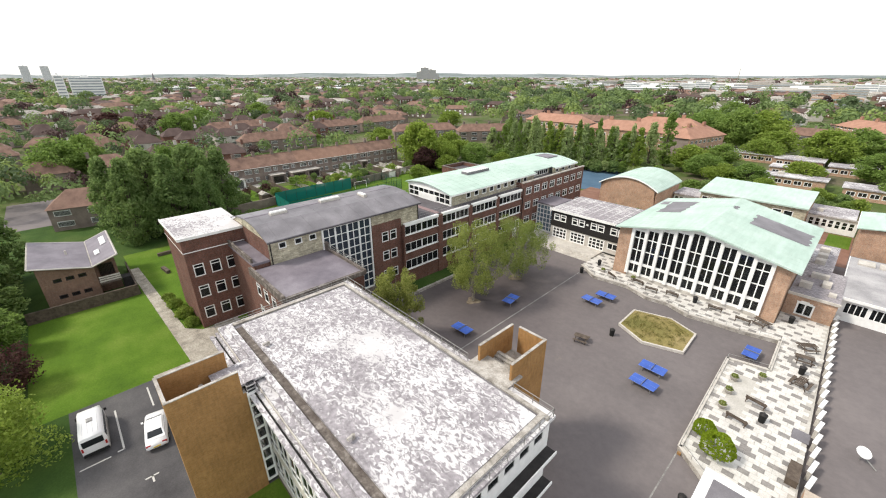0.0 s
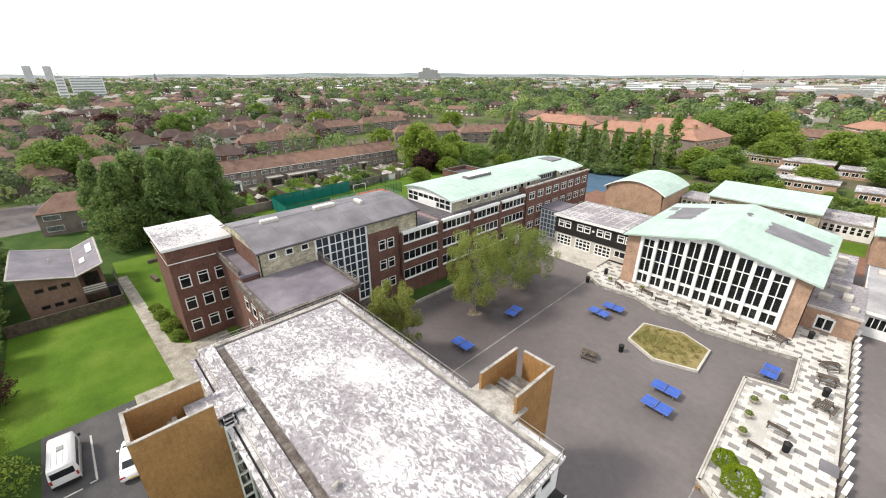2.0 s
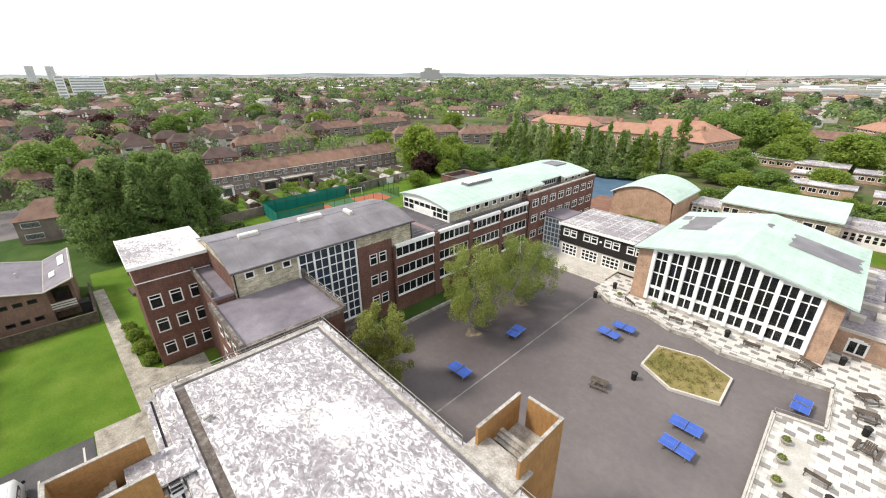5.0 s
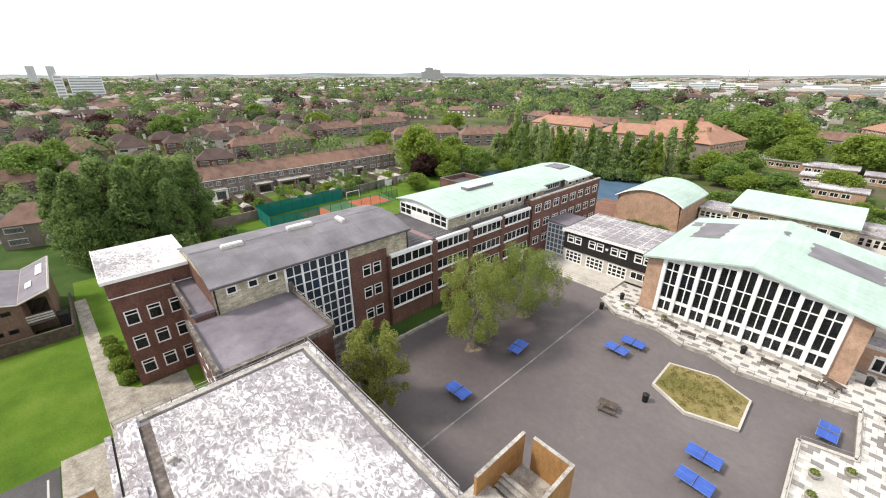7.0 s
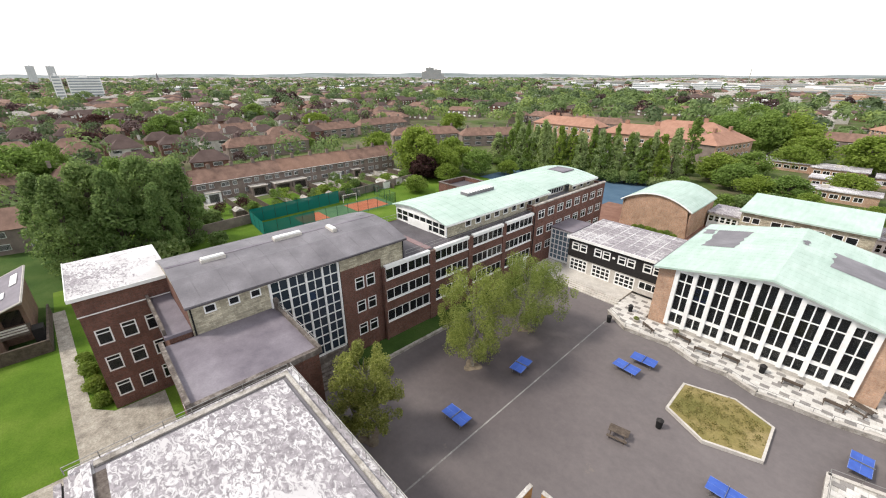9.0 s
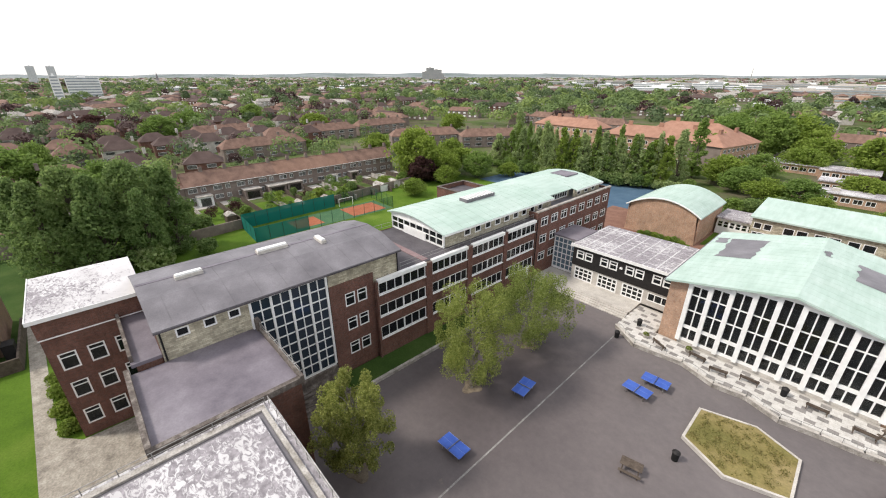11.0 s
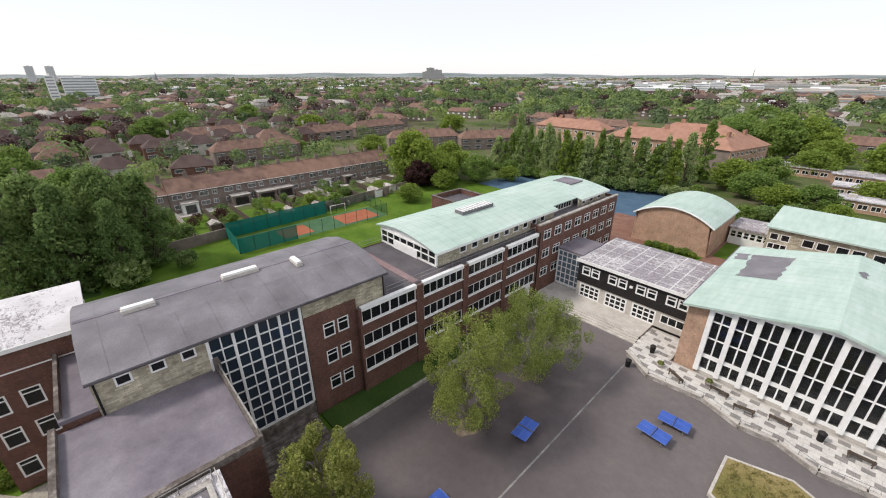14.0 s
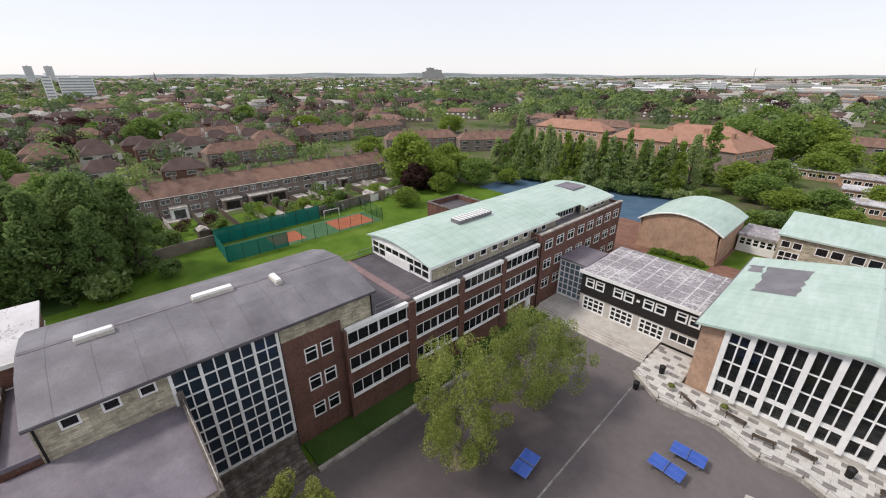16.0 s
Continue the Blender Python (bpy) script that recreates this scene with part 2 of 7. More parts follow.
# ---- building blocks ----
def box(bm, x0, y0, z0, x1, y1, z1, turn=None):
    v = [bm.verts.new((x, y, z)) for z in (z0, z1) for y in (y0, y1) for x in (x0, x1)]
    for f in ((0, 2, 3, 1), (4, 5, 7, 6), (0, 1, 5, 4), (2, 6, 7, 3), (0, 4, 6, 2), (1, 3, 7, 5)):
        bm.faces.new([v[k] for k in f])
    if turn:
        for q in v:
            q.co = turn @ q.co
    return v


def boxes(*rows):
    bm = bmesh.new()
    for r in rows:
        box(bm, *r)
    return bm


def prism(bm, outline, z0, z1):
    """An upright prism over a plan outline that runs anticlockwise."""
    a = [bm.verts.new((x, y, z0)) for x, y in outline]
    b = [bm.verts.new((x, y, z1)) for x, y in outline]
    bm.faces.new(list(reversed(a))), bm.faces.new(b)
    n = len(a)
    for k in range(n):
        bm.faces.new((a[k], a[(k + 1) % n], b[(k + 1) % n], b[k]))


def tube(bm, a, b, r0, r1=None, sides=6):
    a, b = Vector(a), Vector(b)
    r1 = r0 if r1 is None else r1
    q = (b - a).to_track_quat("Z", "Y")
    rings = []
    for p, r in ((a, r0), (b, r1)):
        rings.append([bm.verts.new(p + q @ Vector((r * math.cos(k * math.tau / sides), r * math.sin(k * math.tau / sides), 0))) for k in range(sides)])
    for k in range(sides):
        bm.faces.new((rings[0][k], rings[0][(k + 1) % sides], rings[1][(k + 1) % sides], rings[1][k]))
    bm.faces.new(list(reversed(rings[0]))), bm.faces.new(rings[1])


def finish(name, bm, material):
    me = bpy.data.meshes.new(name)
    bm.to_mesh(me)
    bm.free()
    me.materials.append(material)
    return me


def part(name, bm, material, parent=None, label=""):
    """Links a bmesh, or a mesh that is shared, as one object under a thing."""
    me = bm if isinstance(bm, bpy.types.Mesh) else finish(name, bm, material)
    ob = new(name, me)
    ob.parent = parent
    return tagged(ob, label)


def thing(name, label, category, group="", kind="", at=(0, 0, 0), turn=0):
    ob = new(name)
    ob.empty_display_size = 0.2
    ob.matrix_basis = pose(*at, 0, 0, turn)
    return tagged(ob, label, category, group, kind)


def solid(name, bm, material, label, category, kind="", group=""):
    return tagged(part(name, bm, material), label, category, group, kind)


TURN = {"-y": 0, "+x": 90, "+y": 180, "-x": 270}


def wall(parent, face, x, y, length, z0, z1, holes, material, name="wall", thick=0.3, label=""):
    """A wall that faces one way, from (x, y) to its viewer's right, with real openings (u, z, width, height)."""
    us = sorted({0.0, length, *(h[0] for h in holes), *(h[0] + h[2] for h in holes)})
    zs = sorted({z0, z1, *(h[1] for h in holes), *(h[1] + h[3] for h in holes)})
    us, zs = [u for u in us if 0 <= u <= length], [z for z in zs if z0 <= z <= z1]
    us[0], us[-1] = 0.004, length - 0.004

    def full(i, k):
        if not (0 <= i < len(us) - 1 and 0 <= k < len(zs) - 1):
            return False
        u, z = (us[i] + us[i + 1]) / 2, (zs[k] + zs[k + 1]) / 2
        return not any(h[0] < u < h[0] + h[2] and h[1] < z < h[1] + h[3] for h in holes)

    bm = bmesh.new()

    def quad(*c):
        bm.faces.new([bm.verts.new(q) for q in c])

    for i in range(len(us) - 1):
        for k in range(len(zs) - 1):
            if not full(i, k):
                continue
            a, b, c, d = us[i], us[i + 1], zs[k], zs[k + 1]
            quad((a, 0, c), (b, 0, c), (b, 0, d), (a, 0, d))
            quad((b, thick, c), (a, thick, c), (a, thick, d), (b, thick, d))
            if not full(i - 1, k):
                quad((a, thick, c), (a, 0, c), (a, 0, d), (a, thick, d))
            if not full(i + 1, k):
                quad((b, 0, c), (b, thick, c), (b, thick, d), (b, 0, d))
            if not full(i, k - 1):
                quad((a, thick, c), (b, thick, c), (b, 0, c), (a, 0, c))
            if not full(i, k + 1):
                quad((a, 0, d), (b, 0, d), (b, thick, d), (a, thick, d))
    ob = part(name, bm, material, parent, label)
    ob.matrix_basis = pose(x, y, 0, 0, 0, TURN[face])
    return ob


SHARED = {}


def window(parent, face, x, y, u, z, w, h, nx=2, nz=1, bar=0.1, deep=0.04, name="window", low=0.0, frame_mat=None, panes=True, pane_mat=None):
    """A framed window set into a wall's opening; its panes are parts of it. low: height share of a bottom row."""
    frame_mat = frame_mat or M_WHITE
    key = (round(w, 2), round(h, 2), nx, nz, bar, low, frame_mat.name, pane_mat.name if pane_mat else "")
    if key not in SHARED:
        zs = [k * h / nz for k in range(nz + 1)] if not low else [0, low * h, *[low * h + (k + 1) * (1 - low) * h / (nz - 1) for k in range(nz - 1)]]
        bm = bmesh.new()
        o = bar * 1.25
        box(bm, 0, -0.03, 0, w, 0.07, o), box(bm, 0, -0.03, h - o, w, 0.07, h)
        box(bm, 0, -0.03, o, o, 0.07, h - o), box(bm, w - o, -0.03, o, w, 0.07, h - o)
        for k in range(1, nx):
            c = k * w / nx
            box(bm, c - bar / 2, -0.02, o, c + bar / 2, 0.065, h - o)
        for c in zs[1:-1]:
            for k in range(nx):
                box(bm, k * w / nx + bar / 2, -0.018, c - bar / 2, (k + 1) * w / nx - bar / 2, 0.06, c + bar / 2)
        glass_bits = []
        for k in range(nx):
            for i in range(len(zs) - 1):
                glass_bits.append((k * w / nx, zs[i], w / nx, zs[i + 1] - zs[i]))
        meshes = []
        for a, c, dw, dh in glass_bits:
            gb = boxes((a + 0.01, 0.02, c + 0.01, a + dw - 0.01, 0.032, c + dh - 0.01))
            meshes.append(finish("pane", gb, pane_mat or M_GLASS))
        SHARED[key] = (finish(name, bm, frame_mat), meshes)
    me, glass_meshes = SHARED[key]
    ob = part(name, me, None, parent)
    ob.matrix_basis = pose(x, y, 0, 0, 0, TURN[face]) @ pose(u, deep, z)
    if panes:
        for g in glass_meshes:
            part("pane", g, None, ob).visible_shadow = False
    return ob


def facade(parent, face, x, y, length, z0, z1, wins, material, **more):
    """A wall with windows (u, z, width, height, nx, nz) in its openings."""
    w = wall(parent, face, x, y, length, z0, z1, [k[:4] for k in wins], material, **more)
    for k in wins:
        window(parent, face, x, y, *k[:6], **(k[6] if len(k) > 6 else {}))
    return w


def floors(parent, x0, y0, x1, y1, levels, material=None):
    for z in levels:
        part("floor_slab", boxes((x0 + 0.32, y0 + 0.32, z - 0.2, x1 - 0.32, y1 - 0.32, z)), material or M_INNER, parent)


def railing(parent, points, z, h=0.9, gap=2.0, name="railing"):
    """Posts and two rails along a line, one mesh a railing."""
    bm = bmesh.new()
    for (ax, ay), (bx, by) in zip(points, points[1:]):
        d = math.hypot(bx - ax, by - ay)
        n = max(1, round(d / gap))
        for k in range(n + 1):
            p = (ax + (bx - ax) * k / n, ay + (by - ay) * k / n)
            tube(bm, (*p, z), (*p, z + h), 0.03, sides=5)
        for q in (h, h * 0.5):
            tube(bm, (ax, ay, z + q), (bx, by, z + q), 0.028, sides=5)
    return part(name, bm, M_STEEL, parent)


def lattice(faces_of, name, material, parent=None):
    """A roof sheet from a list of profile points (x, z) swept along y, with thickness."""
    prof, y0, y1, thick = faces_of
    bm = bmesh.new()
    rows = []
    for y in (y0, y1):
        rows.append(([bm.verts.new((x, y, z)) for x, z in prof], [bm.verts.new((x, y, z - thick)) for x, z in prof]))
    (ta, la), (tb, lb) = rows
    n = len(prof)
    for k in range(n - 1):
        bm.faces.new((ta[k], ta[k + 1], tb[k + 1], tb[k]))
        bm.faces.new((la[k + 1], la[k], lb[k], lb[k + 1]))
        bm.faces.new((la[k], la[k + 1], ta[k + 1], ta[k]))
        bm.faces.new((lb[k + 1], lb[k], tb[k], tb[k + 1]))
    for k in (0, n - 1):
        bm.faces.new((la[k], ta[k], tb[k], lb[k]))
    bmesh.ops.recalc_face_normals(bm, faces=bm.faces)
    return part(name, bm, material, parent)


def gable_fill(parent, prof, y, base, material, thick=0.2):
    """Closes the end of a curved roof down to a level."""
    bm = bmesh.new()
    ol = [(prof[0][0] - 0.45, base), (prof[-1][0] + 0.45, base)] + [(x, z - 0.17) for x, z in prof[-2:0:-1]]
    v = [[bm.verts.new((x, yy, z)) for x, z in ol] for yy in (y, y + thick)]
    bm.faces.new(v[0]), bm.faces.new(v[1][::-1])
    for k in range(len(ol)):
        q = (k + 1) % len(ol)
        bm.faces.new((v[0][k], v[1][k], v[1][q], v[0][q]))
    bmesh.ops.recalc_face_normals(bm, faces=bm.faces)
    return part("gable", bm, material, parent)


def seams(parent, prof, y0, y1, gap, material, size=0.05):
    """Standing seams across a sheet roof: one joined part."""
    bm = bmesh.new()
    y = y0 + gap / 2
    while y < y1:
        for (xa, za), (xb, zb) in zip(prof, prof[1:]):
            v = [bm.verts.new(c) for c in ((xa, y - size / 2, za), (xb, y - size / 2, zb), (xb, y + size / 2, zb), (xa, y + size / 2, za))]
            t = [bm.verts.new(q.co + Vector((0, 0, size * 0.8))) for q in v]
            bm.faces.new(t)
            for k in range(4):
                bm.faces.new((v[k], v[(k + 1) % 4], t[(k + 1) % 4], t[k]))
        y += gap
    bmesh.ops.recalc_face_normals(bm, faces=bm.faces)
    return tagged(part("seam", bm, material, parent), kind="stuff")


# ---- ground ----
def sheet(name, outline, z, material, label, category, thick=0.0):
    bm = bmesh.new()
    if thick:
        prism(bm, outline, z - thick, z)
    else:
        bm.faces.new([bm.verts.new((x, y, z)) for x, y in outline])
    return solid(name, bm, material, label, category, "structure")


def rect(x0, y0, x1, y1):
    return [(x0, y0), (x1, y0), (x1, y1), (x0, y1)]


def town_ground():
    m = mat("gardens and verges", (0.1, 0.11, 0.05), 0.95, 0, 0.1)
    c = ramp(m, noisy(m, 0.035, 6, 0.7), [(0.32, (0.05, 0.075, 0.025)), (0.45, (0.085, 0.12, 0.035)), (0.56, (0.13, 0.12, 0.075)), (0.68, (0.16, 0.13, 0.105))])
    c = mix(m, 0.5, c, ramp(m, noisy(m, 0.9, 5, 0.7), [(0.3, (0.28, 0.28, 0.28)), (0.7, (0.7, 0.7, 0.68))]), "OVERLAY")
    colour_in(m, c)
    bump(m, noisy(m, 1.5), 0.4, 0.2)
    return m


sheet("ground", rect(-6000, -6000, 6000, 6000), 0.0, town_ground(), "gardens and verges of the suburb round the school", "ground")
# The shade of the garden trees is in this sheet's dark grass colour.
sheet("verge", rect(-125, -70, -26.7, 15.9), 0.008, M_SHADEGRASS, "rough grass under the garden trees, coloured dark as in shade", "grass")
sheet("lawn", rect(-115, 16, -44, 112), 0.012, M_LAWN, "mown playing lawn behind the school", "lawn")
sheet("lawn", rect(-72.3, -9.6, -48.2, 3.4), 0.02, M_LAWN, "bright mown lawn beside the car park", "lawn")
sheet("lawn", rect(-92, 3.4, -48.2, 16), 0.02, M_LAWN, "bright mown lawn beside the car park", "lawn")
sheet("lawn", rect(-26.6, -8, -5, 6), 0.016, M_LAWN, "strip of lawn beside the flat-roofed block", "lawn")
sheet("road", rect(-48.2, -6.6, -26.6, 0.7), 0.03, M_TARMAC, "dark asphalt car park with white bay lines", "car park")
sheet("road", rect(-37, 0.7, -26.6, 6), 0.03, M_TARMAC, "dark asphalt strip beside a brick stair tower", "road")
M_PATH = varied("stone path", [(0.2, 0.18, 0.15), (0.33, 0.3, 0.25), (0.42, 0.39, 0.33)], 0.8, 6, 0.9, 0.2, 0.3, grain=0.5)
sheet("path", [(-84, 3.2), (-48.8, 4.6), (-48.8, 0.8), (-37, 0.8), (-37, 12), (-55.1, 12), (-55.1, 7.6), (-57, 5.9), (-84, 4.6)], 0.04, M_PATH, "worn stone path past the stair tower", "path")
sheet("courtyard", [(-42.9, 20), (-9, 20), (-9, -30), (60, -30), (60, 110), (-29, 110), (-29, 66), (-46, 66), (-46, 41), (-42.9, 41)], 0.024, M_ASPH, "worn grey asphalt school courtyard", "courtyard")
M_REDPAVE = varied("red paving", [(0.17, 0.085, 0.06), (0.25, 0.14, 0.1)], 0.6, 6, 0.9)
sheet("pavement", rect(-56, 82, -16, 116), 0.034, M_REDPAVE, "red paved yard behind the link building", "pavement")
sheet("lawn", rect(-43, 92, -32.6, 101.3), 0.05, M_LAWN, "small square lawn in the red paved yard", "lawn")
sheet("lawn", rect(-31.6, 103.5, -26, 113.2), 0.05, M_LAWN, "small lawn beside the low corridor", "lawn")
M_COURTBLUE = varied("blue sports surface", [(0.05, 0.1, 0.16), (0.08, 0.14, 0.2)], 0.3, 5, 0.9)
sheet("sports_court", rect(-100, 112, -49, 145), 0.03, M_COURTBLUE, "blue-grey hard sports court", "sports court")
M_COURTRED = varied("red sports surface", [(0.4, 0.12, 0.06), (0.5, 0.17, 0.09)], 0.4, 5, 0.9)
sheet("sports_court", rect(-103, 39, -94, 72), 0.026, varied("green sports surface", [(0.06, 0.14, 0.07), (0.1, 0.2, 0.09)], 0.3, 5, 0.9), "fenced green playing court with red areas", "sports court")
sheet("sports_court", rect(-101.5, 47, -95.5, 53.5), 0.034, M_COURTRED, "red area of the playing court", "sports court")
sheet("sports_court", rect(-102, 61, -95, 70.5), 0.034, M_COURTRED, "red goal area of the playing court", "sports court")

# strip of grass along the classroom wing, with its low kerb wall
# Strip's dark grass colour holds the shade beside the wing.
sheet("lawn", rect(-46.2, 30, -42.9, 66), 0.2, M_SHADEGRASS, "strip of lawn under the classroom windows", "lawn", 0.2)
solid("kerb_wall", boxes((-42.9, 29.8, 0, -42.55, 64.9, 0.42)), M_CONC, "low concrete kerb wall along the lawn strip", "wall", "structure")

# faded lines on the asphalt
for row, lab in ((((-28.0, 21), (-27.84, 21), (-28.71, 61.6), (-28.87, 61.6)), "faded white line across the courtyard"), (((-4.15, 16), (-4.03, 16), (-4.03, 33.5), (-4.15, 33.5)), "faded line along the courtyard")):
    bm = bmesh.new()
    prism(bm, row, 0.028, 0.032)
    solid("painted_line", bm, M_FADED, lab, "line", "structure")
for x0, y0, x1, y1 in ((-45.5, -3.2, -39.2, -3.05), (-39.3, -3.6, -39.15, -3.05), (-39.1, -6.3, -38.95, -4.1), (-47.2, -0.15, -43.6, 0.0), (-34.3, -2.3, -34.15, -1.3), (-34.3, -1.85, -33.5, -1.7)):
    solid("painted_line", boxes((x0, y0, 0.034, x1, y1, 0.038)), M_PAINT, "white painted parking bay line", "line", "structure", "parking lines")


# ---- stair tower at the end of the wing ----
tower = thing("stair_tower", "red brick block with flat white roof and square white windows", "building", at=(0, 0, 0))
facade(tower, "+x", -55.3, 7.8, 7.5, 0, 11.0, [(u, z, 1.25, 1.75, 1, 2, dict(low=0.72)) for u in (0.6, 2.6, 4.6) for z in (1.3, 4.45, 7.55)], M_BRICK)
wall(tower, "-y", -65.2, 7.8, 9.9, 0, 11.0, [], M_BRICK)
wall(tower, "-x", -65.2, 15.3, 7.5, 0, 11.0, [], M_BRICK)
wall(tower, "+y", -55.3, 15.3, 9.9, 0, 11.0, [], M_BRICK)
floors(tower, -65.2, 7.8, -55.3, 15.3, (0.9, 4.0, 7.1, 10.2))
part("string_course", boxes((-65.3, 7.7, 11.0, -55.2, 15.4, 11.12)), M_WHITE, tower)
part("attic", boxes((-65.25, 7.72, 11.12, -55.22, 15.35, 12.85)), M_BRICK, tower)
part("roof", boxes((-65.5, 7.5, 12.85, -55.0, 15.6, 13.1)), M_FELT3, tower, "flat white painted roof slab")
part("roof_edge", boxes((-65.55, 7.42, 12.8, -54.95, 7.5, 13.16), (-55.0, 7.5, 12.8, -54.92, 15.6, 13.16)), M_WHITE, tower)
part("link_block", boxes((-56.5, 13.3, 0, -46.7, 15.05, 10.6)), M_BRICK, tower)
part("link_roof", boxes((-56.3, 13.0, 10.6, -46.6, 15.08, 10.9)), M_LEAD, tower)
part("link_parapet", boxes((-56.3, 13.0, 10.9, -47, 13.25, 11.5)), M_DARKCONC, tower)

# ---- grey-roofed block with the tall glazing ----
grey = thing("assembly_block", "school block with curved grey felt roof and tall white glazing", "building")
stone_wins = [(y - 15.1, 11.95, 1.0, 0.85, 1, 1) for y in (16.35, 18.4, 20.35)]
facade(grey, "+x", -46.4, 15.1, 7.05, 9.9, 13.25, stone_wins, M_STONE, label="pale split-stone wall band")
rows3 = [(u, z, 1.22, 1.6, 1, 2, dict(low=0.66)) for u in (1.95, 3.45) for z in (2.2, 5.4, 8.5)]
facade(grey, "+x", -46.4, 29.6, 5.75, 0, 11.6, rows3, M_BRICK)
wall(grey, "+x", -46.35, 29.6, 9.0, 11.6, 13.25, [], M_STONE, label="pale split-stone wall band")
part("wall", boxes((-46.7, 35.2, 10.2, -46.36, 38.6, 11.6)), M_STONE, grey)
wall(grey, "-y", -58.4, 15.1, 11.98, 0, 13.2, [], M_BRICK)
wall(grey, "+y", -46.36, 38.6, 12.0, 10.0, 13.2, [], M_STONE)
wall(grey, "-x", -58.4, 38.6, 23.5, 0, 13.2, [], M_BRICK)
floors(grey, -58.4, 15.1, -46.8, 38.6, (2.2, 5.3, 8.4, 11.0))
PROF = [(-45.95, 13.35), (-49.8, 14.45), (-52.8, 14.66), (-56.0, 14.3), (-58.9, 13.4)]
lattice((PROF, 14.9, 38.9, 0.16), "roof", M_SLATE, grey)
part("eaves_gutter", boxes((-45.98, 14.9, 13.12, -45.88, 38.9, 13.24)), M_DARKFELT, grey)
gable_fill(grey, PROF, 15.1, 13.2, M_STONE)
gable_fill(grey, PROF, 38.38, 13.2, M_STONE)
seams(grey, [(x, z + 0.003) for x, z in PROF], 15.2, 38.7, 2.35, M_SLATE, 0.018)
part("ridge_flashing", boxes((-53.0, 15.0, 14.6, -52.6, 38.8, 14.68)), M_LEAD, grey)
for x0, y0, x1, y1, z in ((-52.3, 17.9, -51.8, 20.2, 14.62), (-53.0, 25.4, -52.4, 28.6, 14.67), (-52.6, 31.7, -50.9, 32.3, 14.6)):
    light = part("roof_light", boxes((x0 - 0.1, y0, z - 0.1, x1 + 0.1, y1, z + 0.26)), M_PALECONC, grey)
    part("dome", boxes((x0 + 0.02, y0 + 0.08, z + 0.26, x1 - 0.02, y1 - 0.08, z + 0.42)), M_WHITE, light, "white glazed roof light")
for x, y, top in ((-46.2, 38.45, 13.2), (-46.25, 29.68, 13.1), (-46.25, 15.3, 13.1), (-45.55, 65.55, 10.7)):
    bm = bmesh.new()
    tube(bm, (x, y, 10.3 if y in (15.3, 38.45) else 0.1), (x, y, top), 0.07, sides=8)
    part("downpipe", bm, M_RUBBER, grey)
# tall glazing: four bays, two columns each
G0, G1, GZ0, GZ1, GX = 22.15, 29.55, 2.2, 12.95, -46.3
glz = part("stair_glazing", boxes((GX - 0.3, G0, GZ0 - 0.2, GX + 0.06, G1, GZ0)), M_WHITE, grey, "tall white-framed stair glazing")
part("head_rail", boxes((GX - 0.3, G0, GZ1, GX + 0.06, G1, GZ1 + 0.2)), M_WHITE, glz)
for k in range(5):
    y = G0 + (G1 - G0) * k / 4
    part("mullion", boxes((GX - 0.3, y - 0.11, GZ0, GX + 0.12, y + 0.11, GZ1)), M_WHITE, glz)
NROW = 9
for k in range(8):
    ya, yb = G0 + (G1 - G0) * k / 8, G0 + (G1 - G0) * (k + 1) / 8
    a, b = (ya + 0.1, yb - 0.04) if k % 2 == 0 else (ya + 0.04, yb - 0.1)
    if k % 2:
        part("glazing_bar", boxes((GX - 0.12, ya - 0.05, GZ0, GX + 0.05, ya + 0.05, GZ1)), M_WHITE, glz)
    for r in range(NROW):
        za, zb = GZ0 + (GZ1 - GZ0) * r / NROW, GZ0 + (GZ1 - GZ0) * (r + 1) / NROW
        part("pane", boxes((GX - 0.05, a, za + 0.06, GX - 0.035, b, zb - 0.06)), M_STAIRGLASS, glz).visible_shadow = False
        part("transom", boxes((GX - 0.1, a, zb - 0.05, GX + 0.05, b, zb + 0.05)), M_WHITE, glz)
part("plinth", boxes((-46.6, 21.9, 0, -46.0, 29.6, 2.0)), M_DARKCONC, grey)
for k in range(6):
    solid("step", boxes((-46.0, 22.6, 0, -43.0 - 0.45 * k, 29.4, 0.18 * (k + 1))), M_DARKCONC, "worn concrete step below the tall glazing", "step", "structure", "glazing steps")

# ---- lead-roofed block ----
lead = thing("lead_roofed_block", "brick block with flat grey lead roof and parapets", "building")
facade(lead, "+x", -37.2, 12.7, 9.7, 0, 9.9, [], M_BRICK)
facade(lead, "-y", -46.5, 12.7, 9.3, 0, 9.9, [(u, z, 1.3, 1.7, 1, 2, dict(low=0.7)) for u in (1.0, 3.2, 5.4) for z in (1.3, 4.45, 7.5)], M_BRICK)
facade(lead, "+y", -37.2, 22.4, 9.3, 0, 9.9, [], M_BRICK)
floors(lead, -46.5, 12.7, -37.2, 22.4, (0.9, 4.0, 7.1))
part("roof", boxes((-46.4, 12.8, 9.9, -37.3, 22.3, 10.2)), M_LEAD, lead, "grey lead flat roof")
part("parapet", boxes((-46.5, 12.45, 9.9, -36.9, 12.8, 10.75)), M_DARKCONC, lead)
part("parapet", boxes((-46.3, 22.3, 9.9, -36.9, 22.6, 10.55)), M_DARKCONC, lead)
part("parapet", boxes((-37.3, 12.8, 9.9, -36.9, 22.3, 10.42)), M_DARKCONC, lead)
part("pier", boxes((-46.35, 22.2, 10.2, -45.6, 22.62, 11.3)), M_DARKCONC, lead)
railing(lead, [(-45.5, 22.45), (-37.2, 22.45)], 10.55, 0.6)

